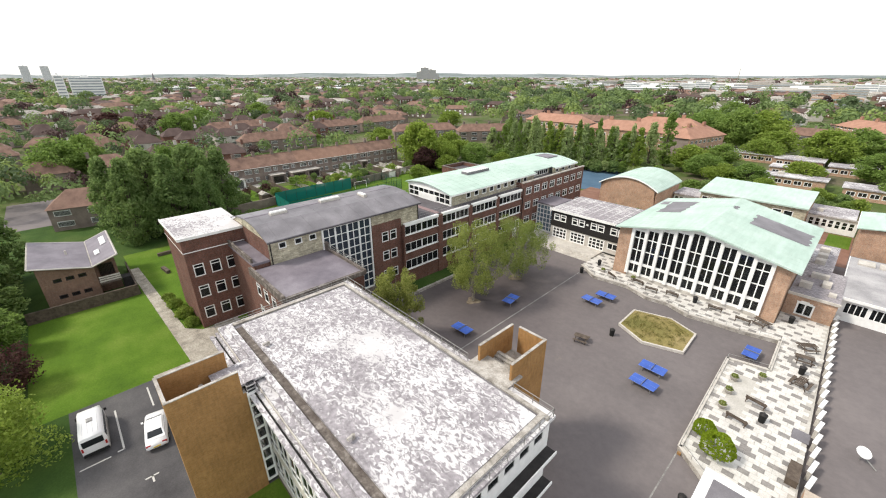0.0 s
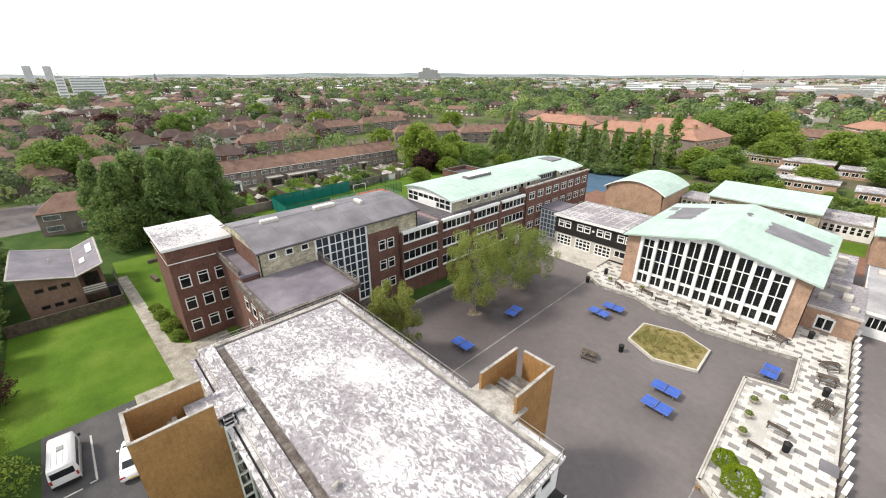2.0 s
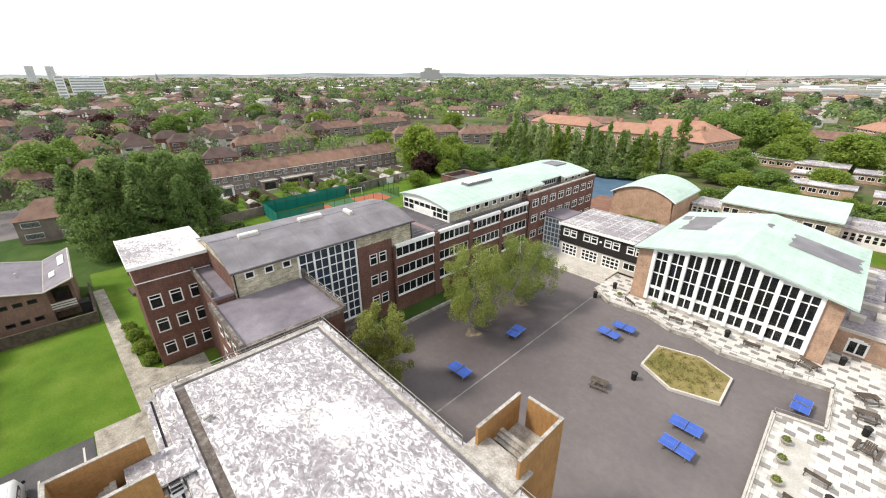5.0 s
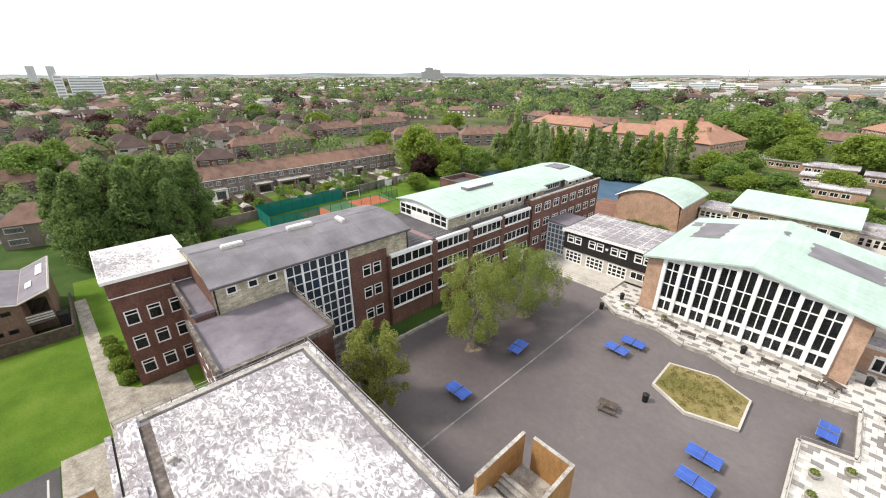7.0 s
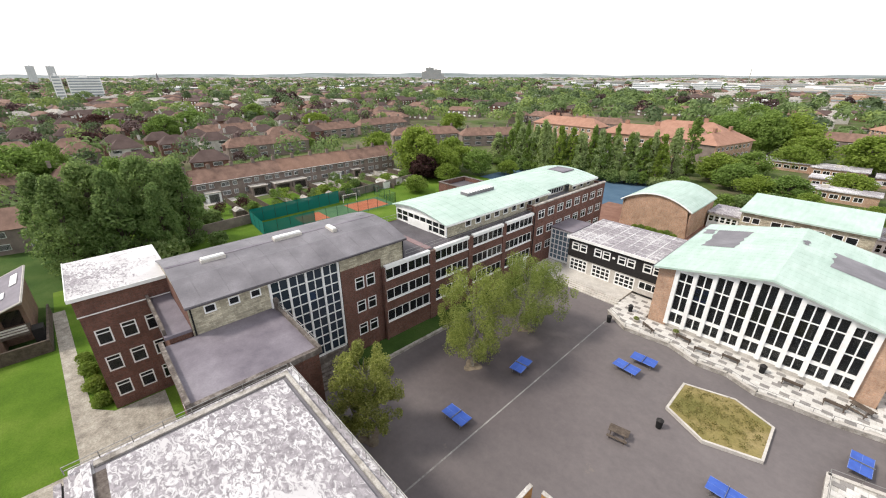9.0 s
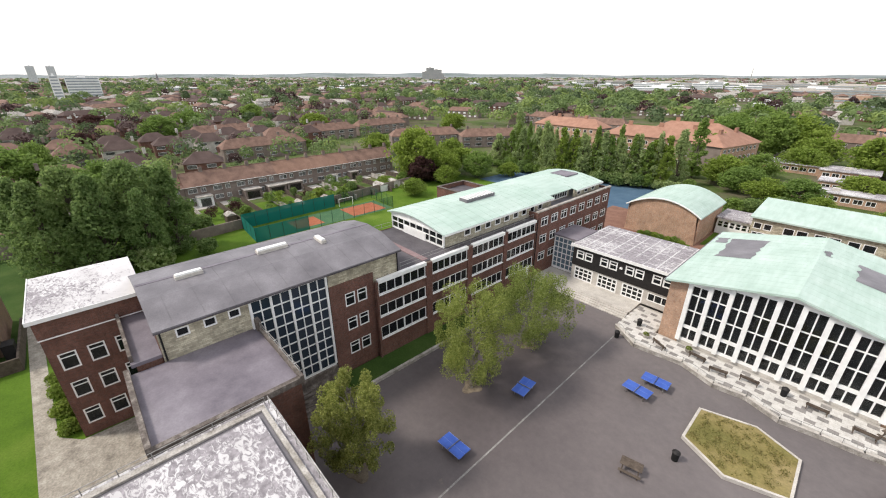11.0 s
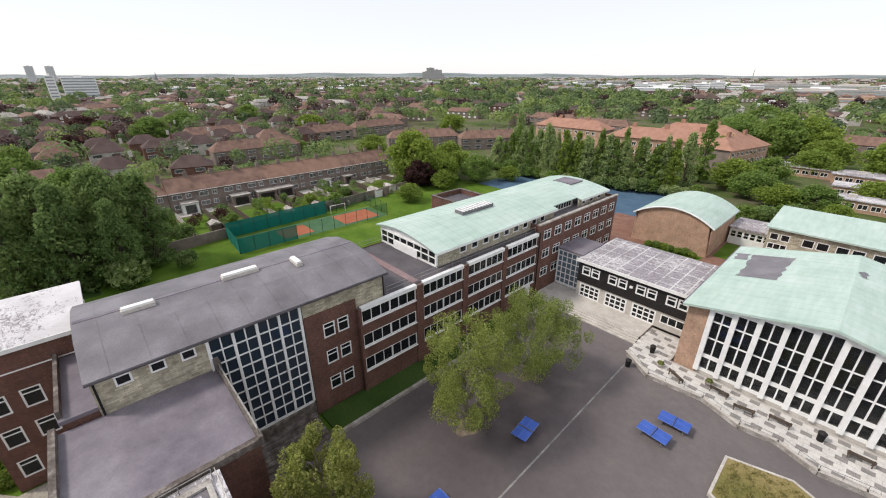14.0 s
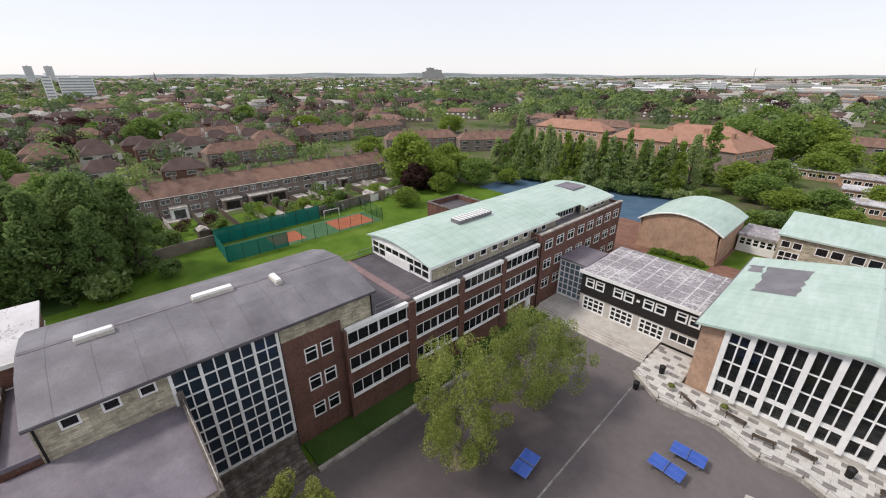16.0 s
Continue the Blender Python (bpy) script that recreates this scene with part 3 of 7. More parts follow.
# ---- classroom wing with ribbon windows ----
wing = thing("classroom_wing", "long three-storey brick classroom wing with white ribbon windows", "building")
BAYS = [(35.35, 42.4), (43.4, 49.8), (50.7, 57.5), (58.3, 65.3)]
wins = []
for a, b in BAYS:
    w = (b - a - 0.1) / 2
    for z, h in ((2.8, 1.6), (5.85, 1.5), (8.75, 1.45)):
        wins += [(a - 35.3 + 0.05 + k * (w + 0.001), z, w - 0.001, h, 3, 1, dict(bar=0.08)) for k in (0, 1)]
facade(wing, "+x", -45.8, 35.3, 30.2, 0, 10.24, wins, M_BRICK)
for a, b in BAYS:
    part("fascia", boxes((-46.1, a, 10.24, -45.6, b, 10.68)), M_WHITE, wing, "white fascia board")
    for z in (2.7, 5.75, 8.65):
        part("sill", boxes((-45.82, a, z, -45.64, b, z + 0.09)), M_WHITE, wing)
for a, b in zip([35.1] + [b for a, b in BAYS], [a for a, b in BAYS] + [65.6]):
    part("pier", boxes((-46.1, a + 0.002, 0, -45.66, b - 0.002, 10.5)), M_BRICK, wing)
end_wins = [(1.2 + 2.9 * k, z, 1.9, 1.55, 2, 2, dict(low=0.68)) for k in range(8) for z in (2.95, 6.05, 9.1)]
facade(wing, "+x", -45.75, 65.6, 24.2, 0, 11.7, end_wins, M_BRICK)
part("coping", boxes((-46.15, 65.6, 11.7, -45.65, 89.9, 11.9)), M_CONC, wing)
wall(wing, "+y", -45.76, 89.8, 13.0, 0, 11.7, [], M_BRICK)
wall(wing, "-x", -58.7, 89.8, 51.0, 0, 10.6, [], M_BRICK)
wall(wing, "-y", -58.4, 65.62, 12.3, 10.7, 11.7, [], M_BRICK)
floors(wing, -58.7, 35.5, -45.9, 89.8, (0.9, 4.2, 7.35))
part("roof", boxes((-58.6, 38.7, 10.35, -46.12, 65.5, 10.6)), M_DARKFELT, wing, "flat dark felt roof")
part("roof", boxes((-58.6, 65.92, 11.0, -46.1, 89.5, 11.3)), M_SLATE, wing, "flat dark felt roof")
part("roof_kerb", boxes((-58.5, 42.4, 10.6, -46.4, 43.3, 10.66)), varied("faded red roof sheet", [(0.2, 0.13, 0.13), (0.28, 0.2, 0.2)], 0.8, 9, 0.8), wing)
railing(wing, [(-58.4, 38.9), (-58.4, 46.6)], 10.6, 1.0)
railing(wing, [(-46.3, 38.9), (-46.3, 65.3)], 10.6, 0.9, 2.5)
part("door", boxes((-45.8, 63.2, 0.9, -45.6, 64.2, 3.0)), M_WHITE, wing)

# ---- upper storey with the copper roof ----
upper = thing("rooftop_classrooms", "rooftop storey with pale green copper roof and white gable", "building")
UP = [(-46.95, 12.72), (-49.2, 13.22), (-51.4, 13.58), (-53.3, 13.76), (-55.2, 13.78), (-57.4, 13.55), (-59.4, 13.12)]
facade(upper, "+x", -47.45, 47.2, 24.6, 10.62, 12.62, [(3.6 + 2.15 * k, 11.25, 1.3, 1.1, 1, 1, dict(bar=0.13)) for k in range(9)], M_STONE)
wall(upper, "-x", -58.9, 88.4, 41.2, 10.62, 12.62, [], M_STONE)
facade(upper, "+x", -48.6, 71.8, 7.4, 11.3, 12.62, [(0.5, 11.4, 6.4, 1.1, 8, 1)], M_STONE)
facade(upper, "+x", -47.45, 79.2, 9.2, 11.3, 12.62, [(1.0 + 2.6 * k, 11.5, 1.2, 0.9, 1, 1) for k in range(3)], M_STONE)
wall(upper, "+y", -47.5, 88.4, 11.4, 11.3, 12.62, [], M_STONE)
lattice((UP, 46.5, 71.9, 0.14), "roof", M_COPPER, upper)
lattice(([(x - (1.1 if x > -47.5 else 0), z + (0.12 if x > -47.5 else 0)) for x, z in UP], 71.92, 79.1, 0.14), "roof", M_COPPER, upper)
lattice((UP, 79.12, 88.8, 0.14), "roof", M_COPPER, upper)
seams(upper, [(x, z + 0.004) for x, z in UP], 46.6, 71.8, 1.5, M_COPPER, 0.03)
seams(upper, [(x, z + 0.004) for x, z in UP], 79.3, 88.7, 1.5, M_COPPER, 0.03)
part("fascia", boxes((-46.98, 46.5, 12.42, -46.9, 71.9, 12.66), (-46.98, 79.12, 12.42, -46.9, 88.8, 12.66)), M_WHITE, upper)
part("roof_plant", boxes((-54.2, 56.5, 13.6, -52.6, 63.0, 14.2)), M_SLATE, upper, "long grey rooftop light")
for k in range(10):
    part("plant_fin", boxes((-54.25, 56.7 + 0.63 * k, 14.2, -52.55, 56.95 + 0.63 * k, 14.3)), M_WHITE, upper)
part("roof_panel", boxes((-55.4, 83.2, 13.6, -51.6, 87.2, 13.85)), M_LEAD, upper)
# white gable facing the flat roof
gab = part("gable_frame", boxes((-58.9, 46.9, 10.62, -58.7, 47.15, 12.6), (-47.7, 46.9, 10.62, -47.45, 47.15, 12.6), (-58.7, 46.9, 12.45, -47.7, 47.15, 12.65), (-58.7, 46.9, 10.62, -47.7, 47.15, 10.85), (-58.7, 46.92, 11.65, -47.7, 47.1, 11.78)), M_WHITE, upper, "white painted gable frame")
for k in range(1, 8):
    x = -58.8 + 11.3 * k / 8
    part("post", boxes((x - 0.07, 46.9, 10.85, x + 0.07, 47.1, 12.45)), M_WHITE, gab)
part("panel", boxes((-55.9, 46.8, 10.62, -51.0, 46.9, 11.7)), M_WHITE, gab)
part("pane", boxes((-58.7, 47.0, 10.85, -47.7, 47.02, 12.45)), M_GLASS, gab).visible_shadow = False
bm = bmesh.new()
a = [bm.verts.new((x, 46.95, z - 0.15)) for x, z in UP] + [bm.verts.new((-58.9, 46.95, 12.62)), bm.verts.new((-47.4, 46.95, 12.62))]
bm.faces.new(a)
part("gable_board", bm, M_WHITE, upper)
part("plant_room", boxes((-66.2, 62.6, 0, -58.75, 69.6, 11.7)), M_BRICK, upper)
part("plant_room_roof", boxes((-65.8, 63.0, 11.7, -59.2, 69.2, 11.9)), M_DARKFELT, upper)
part("plant_room_parapet", boxes((-66.2, 62.6, 11.7, -58.8, 62.95, 12.6), (-66.2, 69.25, 11.7, -58.8, 69.6, 12.6), (-66.2, 62.95, 11.7, -65.85, 69.25, 12.6)), M_BRICK, upper)
part("coping", boxes((-66.3, 62.5, 12.6, -58.8, 63.0, 12.7), (-66.3, 69.2, 12.6, -58.8, 69.7, 12.7), (-66.3, 63.0, 12.6, -65.8, 69.2, 12.7)), M_DARKCONC, upper)

# ---- glass porch and dark-clad link building ----
porch = thing("glass_porch", "white-framed glass stair porch between the wings", "building")
facade(porch, "-y", -45.6, 71.2, 4.2, 0.7, 6.75, [(0.05, 0.9, 4.1, 5.7, 5, 6, dict(bar=0.15, pane_mat=M_SKYGLASS))], M_WHITE)
part("side_wall", boxes((-41.6, 71.2, 0.7, -41.35, 76, 6.75)), M_WHITE, porch)
part("floor_slab", boxes((-45.6, 71.6, 3.7, -41.7, 77, 3.9)), M_INNER, porch)
part("back_wall", boxes((-45.6, 77, 0.7, -41.35, 77.2, 6.75)), M_INNER, porch)
part("roof", boxes((-45.6, 70.9, 6.75, -41.2, 77.4, 7.0)), M_LEAD, porch)
link = thing("link_building", "two-storey link building with black boarding and white doors", "building")
LX = -41.2
pairs = [-40.57, -36.55, -32.6, -28.7]
black = []
for x in pairs:
    black += [(x - LX, 4.4, 1.3, 1.45, 1, 2, dict(low=0.6, bar=0.16)), (x - LX + 1.45, 4.4, 1.3, 1.45, 1, 2, dict(low=0.6, bar=0.16))]
facade(link, "-y", LX, 70.0, 15.9, 3.15, 6.5, black, M_BLACK, label="black boarded upper wall")
doors = [(x - LX - 0.1, 0.72, 3.2, 2.2, 4, 3, dict(bar=0.17)) for x in pairs[:3]] + [(pairs[3] - LX - 0.2, 1.5, 3.0, 1.3, 3, 1, dict(bar=0.12))]
facade(link, "-y", LX, 70.15, 15.9, 0.7, 3.15, doors, M_PALECONC)
wall(link, "+y", -25.3, 81.8, 15.9, 0, 6.5, [], M_TAN)
wall(link, "-x", -41.2, 81.8, 4.3, 0, 6.5, [], M_TAN)
part("end_pier", boxes((-25.3, 70.1, 0.3, -24.92, 72, 6.5)), M_TAN, link)
wall(link, "+x", -25.3, 70.15, 11.6, 0, 6.5, [], M_TAN)
floors(link, -41.2, 70, -25.3, 81.8, (0.7, 3.6))
part("roof", boxes((-41.4, 69.6, 6.5, -25.1, 82.0, 6.8)), M_FELT2, link, "flat stained white roof")
part("roof_edge", boxes((-41.5, 69.5, 6.45, -25.1, 69.6, 6.9)), M_WHITE, link)
for k in range(9):
    part("felt_strip", boxes((-41.2 + 1.8 * k, 69.8, 6.8, -41.02 + 1.8 * k, 81.9, 6.83)), M_FELT3, link)
for k in range(5):
    part("felt_strip", boxes((-41.3, 70.9 + 2.4 * k, 6.8, -25.2, 71.05 + 2.4 * k, 6.825)), M_FELT3, link)
part("alarm_box", boxes((-33.4, 69.85, 5.0, -33.0, 70.0, 5.3)), M_WHITE, link)
sheet("platform", rect(-45.6, 66.6, -29.6, 71.1), 0.7, M_PALECONC, "pale concrete entrance platform", "platform", 0.7)
for k in range(4):
    solid("step", boxes((-45.5, 65.05 + 0.38 * k, 0, -29.7, 66.6, 0.16 * (k + 1))), M_PALECONC, "broad concrete step up to the entrance", "step", "structure", "entrance steps")

# ---- hall with copper roof and glazed front ----
hall = thing("school_hall", "hall with pale green copper roof and tall glazed front", "building")
HY = 64.6
EL, RIDGE, ER = (-25.4, 8.72), (-13.3, 11.25), (-1.3, 8.6)


def hall_top(x):
    (xa, za), (xb, zb) = ((EL, RIDGE) if x < RIDGE[0] else (RIDGE, ER))
    return za + (zb - za) * (x - xa) / (xb - xa)


lattice(([EL, RIDGE, ER], 63.7, 87.2, 0.25), "roof", M_COPPER, hall)
seams(hall, [(EL[0], EL[1] + 0.004), (RIDGE[0], RIDGE[1] + 0.004), (ER[0], ER[1] + 0.004)], 63.8, 87.1, 1.4, M_COPPER, 0.014)


def slope_sheet(x0, x1, y0, y1, lift=0.03):
    bm = bmesh.new()
    teeth = random.Random(int(abs(x0 * 10)))
    n = 9
    left, right = [], []
    for k in range(n + 1):
        y = y0 + (y1 - y0) * k / n
        d, e = teeth.uniform(0, 0.55), teeth.uniform(0, 0.55)
        left.append(bm.verts.new((x0 + d, y, hall_top(x0 + d) + lift)))
        right.append(bm.verts.new((x1 - e, y, hall_top(x1 - e) + lift)))
    for k in range(n):
        bm.faces.new((left[k], right[k], right[k + 1], left[k + 1]))
    return bm


part("repair_patch", slope_sheet(-23.4, -18.8, 74.5, 83.5), M_SLATE, hall, "grey felt repair patch")
part("repair_patch", slope_sheet(-25.2, -23.2, 81.0, 83.6, 0.034), M_SLATE, hall)
part("repair_patch", slope_sheet(-9.8, -1.8, 75.0, 81.0), M_SLATE, hall, "grey felt repair patch")
part("repair_patch", slope_sheet(-13.2, -11.9, 79.5, 81.5), M_SLATE, hall)
part("roof_edge", boxes((-25.45, 63.7, 8.42, -25.35, 87.2, 8.76)), M_LEAD, hall)
for x0, x1, lab in ((-24.9, -22.65, "tan brick pier"), (-4.15, -2.2, "tan brick pier")):
    bm = bmesh.new()
    v = [bm.verts.new((x, y, z)) for y in (HY, HY + 0.4) for x, z in ((x0, 0.3), (x1, 0.3), (x1, hall_top(x1) - 0.28), (x0, hall_top(x0) - 0.28))]
    bm.faces.new(v[:4]), bm.faces.new(v[7:3:-1])
    for k in range(4):
        bm.faces.new((v[k], v[k + 4], v[(k + 1) % 4 + 4], v[(k + 1) % 4]))
    part("wall", bm, M_TAN, hall, lab)
wall(hall, "-x", -24.9, 87, 21.98, 0, 8.5, [], M_TAN)
wall(hall, "+x", -2.2, HY + 0.42, 21.98, 0, 8.4, [], M_TAN)
wall(hall, "+y", -2.2, 87, 22.7, 0, 8.4, [], M_TAN)
floors(hall, -24.9, HY + 1, -2.2, 87, (0.8,))
part("back_curtain", boxes((-24.4, 74, 0.8, -2.7, 74.2, 8.2)), M_INNER, hall)
NB = 9
HX0, HX1, SILL = -22.6, -4.2, 1.25
front = part("glazed_front", boxes((HX0, HY - 0.05, SILL - 0.35, HX1, HY + 0.3, SILL)), M_WHITE, hall, "white-framed glazed hall front")
part("plinth", boxes((HX0, HY - 0.02, 0.4, HX1, HY + 0.28, SILL - 0.35)), M_PALECONC, hall)
for k in range(NB + 1):
    x = HX0 + (HX1 - HX0) * k / NB
    bm = bmesh.new()
    v = [bm.verts.new(c) for c in ((x - 0.24, HY - 0.32, SILL - 0.35), (x + 0.24, HY - 0.32, SILL - 0.35), (x + 0.24, HY + 0.3, SILL - 0.35), (x - 0.24, HY + 0.3, SILL - 0.35))]
    t = [bm.verts.new((q.co.x, q.co.y, hall_top(q.co.x) - 0.27)) for q in v]
    bm.faces.new(t), bm.faces.new(v[::-1])
    for i in range(4):
        bm.faces.new((v[i], v[(i + 1) % 4], t[(i + 1) % 4], t[i]))
    part("mullion", bm, M_WHITE, front)
for k in range(NB):
    a, b = HX0 + (HX1 - HX0) * k / NB + 0.2, HX0 + (HX1 - HX0) * (k + 1) / NB - 0.2
    top = min(hall_top(a), hall_top(b)) - 0.85
    m = (a + b) / 2
    part("glazing_bar", boxes((m - 0.07, HY - 0.04, SILL, m + 0.07, HY + 0.14, top)), M_WHITE, front)
    part("transom", boxes((a, HY - 0.1, 2.75, b, HY + 0.18, 3.15)), M_WHITE, front)
    bm = bmesh.new()
    v = [bm.verts.new((x, y, z)) for y in (HY - 0.02, HY + 0.16) for x, z in ((a, top), (b, top), (b, hall_top(b) - 0.27), (a, hall_top(a) - 0.27))]
    bm.faces.new(v[:4]), bm.faces.new(v[7:3:-1]), bm.faces.new((v[0], v[4], v[5], v[1]))
    part("head_panel", bm, M_WHITE, front)
    levels = [3.15, 5.25, 7.35, top]
    rows = [(SILL, 2.75)] + list(zip(levels, levels[1:]))
    for i, (za, zb) in enumerate(rows):
        for xa, xb in ((a, m - 0.05), (m + 0.05, b)):
            part("pane", boxes((xa, HY + 0.07, za + 0.03, xb, HY + 0.085, zb - 0.03)), M_GLASS, front).visible_shadow = False
        if i > 1:
            part("transom", boxes((a, HY - 0.02, za - 0.07, b, HY + 0.13, za + 0.07)), M_WHITE, front)
        for q in (1, 2):
            z = za + (zb - za) * q / 3
            part("pane_bar", boxes((a, HY + 0.09, z - 0.02, b, HY + 0.12, z + 0.02)), M_INNER, front)

# ---- low blocks beside the hall ----
low = thing("low_store_block", "low tan brick block with arched white window", "building")
facade(low, "-y", -2.1, 69.2, 5.3, 0, 3.5, [(1.3, 0.7, 1.9, 1.9, 2, 1, dict(bar=0.16))], M_TAN)
part("window_arch", boxes((-0.85, 69.12, 2.6, -0.45, 69.2, 2.75), (-0.45, 69.12, 2.6, 0.45, 69.2, 2.9), (0.45, 69.12, 2.6, 0.85, 69.2, 2.75)), M_WHITE, low)
part("side_wall", boxes((-2.1, 69.5, 0, -1.85, 81, 3.5)), M_TAN, low)
wall(low, "+x", 3.2, 69.2, 12.0, 0, 3.5, [], M_TAN)
floors(low, -2.1, 69.2, 3.2, 81, (0.5,))
part("roof", boxes((-2.1, 69.2, 3.5, 3.3, 81.2, 3.7)), M_FELT2, low)
part("coping", boxes((-2.1, 68.95, 3.5, 3.4, 69.2, 3.85)), M_PALECONC, low)
for x, y, w, d, h in ((-1.4, 72, 1.4, 1.0, 0.8), (0.9, 74, 1.0, 1.8, 0.5), (-0.6, 77, 2.0, 0.9, 0.7), (1.9, 71.2, 0.8, 0.8, 0.4)):
    part("roof_unit", boxes((x, y, 3.7, x + w, y + d, 3.7 + h)), M_PALECONC, low)
M_DARKFELT2 = varied("pale grey felt", [(0.26, 0.255, 0.26), (0.36, 0.35, 0.355), (0.45, 0.44, 0.44)], 0.3, 8, 0.75, 0.3, 0.2, grain=0.3)
annex = thing("flat_roofed_annex", "single-storey annex with pale flat roof and white windows", "building")
facade(annex, "-y", 3.2, 73.2, 42, 0, 3.3, [(0.6 + 2.6 * k, 1.2, 2.4, 1.7, 4, 1) for k in range(15)], M_WHITE)
wall(annex, "-x", 3.2, 91.6, 18.4, 0, 3.3, [], M_TAN)
part("back_wall", boxes((3.5, 91.3, 0, 45.2, 91.6, 3.3)), M_TAN, annex)
part("roof", boxes((3.0, 72.8, 3.3, 45.5, 92.0, 3.6)), M_DARKFELT2, annex)
for k in range(16):
    part("roof_light", boxes((4.0 + 2.5 * k, 88.4, 3.6, 6.0 + 2.5 * k, 90.6, 3.85)), M_PALECONC, annex)
part("roof_edge", boxes((2.9, 72.7, 3.25, 45.5, 72.8, 3.66), (2.9, 72.8, 3.25, 3.0, 92.0, 3.66)), M_WHITE, annex)
annex2 = thing("copper_roofed_annex", "brick annex with shallow pale green copper roof", "building")
wall(annex2, "-y", 3.2, 104, 30, 0, 5.6, [], M_TAN)
wall(annex2, "-x", 3.2, 117, 13, 0, 5.6, [], M_TAN)
part("wall", boxes((3.5, 116.7, 0, 33, 117, 5.6)), M_TAN, annex2)
lattice(([(2.6, 5.7), (18.0, 7.6), (33.5, 5.7)], 103.4, 117.6, 0.2), "roof", M_COPPER, annex2)
part("roof_edge", boxes((2.5, 103.3, 5.45, 2.6, 117.6, 5.75)), M_WHITE, annex2)
bridge = thing("covered_walkway", "white covered walkway with flat pale roof", "building")
facade(bridge, "-y", -6.4, 117.5, 9.4, 0, 3.4, [(0.3 + 1.1 * k, 1.1, 0.9, 1.7, 1, 2) for k in range(8)], M_WHITE)
part("roof", boxes((-6.5, 117.1, 3.4, 2.4, 127, 3.7)), M_FELT, bridge)
part("back_wall", boxes((-6.4, 126.6, 0, 2.4, 126.9, 3.4)), M_TAN, bridge)
part("roof_unit", boxes((-4.4, 120, 3.7, -3.2, 121.2, 4.3)), M_PALECONC, bridge)
store = thing("boiler_store", "low store with stained white flat roof behind the hall", "building")
part("wall", boxes((-1.8, 82.0, 0, 1.4, 95.2, 3.3)), M_TAN, store)
part("roof", boxes((-1.95, 81.6, 3.3, 1.55, 95.4, 3.6)), M_FELT2, store)
for y in (84.0, 87.2, 90.6):
    part("roof_unit", boxes((-0.9, y, 3.6, 0.4, y + 1.3, 4.3)), M_PALECONC, store)
sheet("pavement", rect(-5, 96, 3.1, 117), 0.034, M_REDPAVE, "red paved yard beside the copper-roofed annex", "pavement")
sheet("lawn", rect(-0.9, 107.5, 2.8, 116.5), 0.05, M_LAWN, "small lawn in the paved yard by the annex", "lawn")

# ---- gymnasium with vaulted roof ----
gym = thing("gymnasium", "tan brick gymnasium with barrel-vaulted copper roof", "building")
VX0, VX1, VY0, VY1 = -46.4, -32.2, 101.5, 117.5
arc = []
for k in range(17):
    f = k / 16
    arc.append((VX0 - 0.3 + (VX1 - VX0 + 0.6) * f, 5.9 + 2.5 * (1 - (2 * f - 1) ** 2)))
lattice((arc, VY0 - 0.4, VY1 + 0.4, 0.3), "roof", M_COPPER, gym)
seams(gym, [(x, z + 0.004) for x, z in arc], VY0, VY1, 1.2, M_COPPER, 0.03)
bm = bmesh.new()
for (xa, za), (xb, zb) in zip(arc, arc[1:]):
    tube(bm, (xa, VY0 - 0.42, za - 0.1), (xb, VY0 - 0.42, zb - 0.1), 0.13, sides=5)
part("verge_board", bm, M_WHITE, gym)
for y in (VY0, VY1 - 0.3):
    bm = bmesh.new()
    ol = [(VX0, 0)] + [(VX1, 0)] + [(x, z - 0.28) for x, z in arc[-2:0:-1]]
    v = [[bm.verts.new((x, yy, z)) for x, z in ol] for yy in (y, y + 0.3)]
    bm.faces.new(v[0]), bm.faces.new(v[1][::-1])
    part("end_wall", bm, M_TAN, gym)
wall(gym, "+x", VX1, VY0 + 0.3, VY1 - VY0 - 0.6, 0, 5.7, [], M_TAN)
wall(gym, "-x", VX0, VY1 - 0.3, VY1 - VY0 - 0.6, 0, 5.7, [], M_TAN)
cor = thing("low_corridor", "low white-windowed corridor with stained flat roof", "building")
facade(cor, "-y", -31.8, 113.5, 9.2, 0, 3.4, [(0.2 + 1.1 * k, 1.5, 1.0, 1.4, 1, 2) for k in range(8)], M_WHITE)
part("roof", boxes((-32.0, 113.0, 3.4, -22.7, 121, 3.75)), M_FELT, cor)
part("back_wall", boxes((-31.8, 120.5, 0, -22.7, 120.8, 3.4)), M_TAN, cor)
block = thing("copper_roofed_block", "two-storey block with long pale green copper roof", "building")
bw = [(0.4, 0.3, 3.0, 2.3, 3, 2, dict(bar=0.14))] + [(0.4 + 1.65 * k, 3.2, 1.35, 1.3, 1, 1) for k in range(2)] + [(5.2 + 4.6 * (k // 2) + 2.0 * (k % 2), 3.0, 1.7, 1.5, 1, 1) for k in range(6)]
facade(block, "-y", -25.6, 112.0, 20.2, 0, 5.3, bw, M_STONE)
wall(block, "-x", -25.6, 124.5, 12.5, 0, 5.3, [], M_TAN)
part("back_wall", boxes((-25.3, 124.2, 0, -5.8, 124.5, 5.3)), M_TAN, block)
bm = bmesh.new()
v = [bm.verts.new(c) for c in ((-26.0, 111.4, 5.4), (-5.2, 111.4, 5.4), (-5.2, 125, 6.6), (-26.0, 125, 6.6))]
t = [bm.verts.new(q.co + Vector((0, 0, 0.3))) for q in v]
bm.faces.new(t), bm.faces.new(v[::-1])
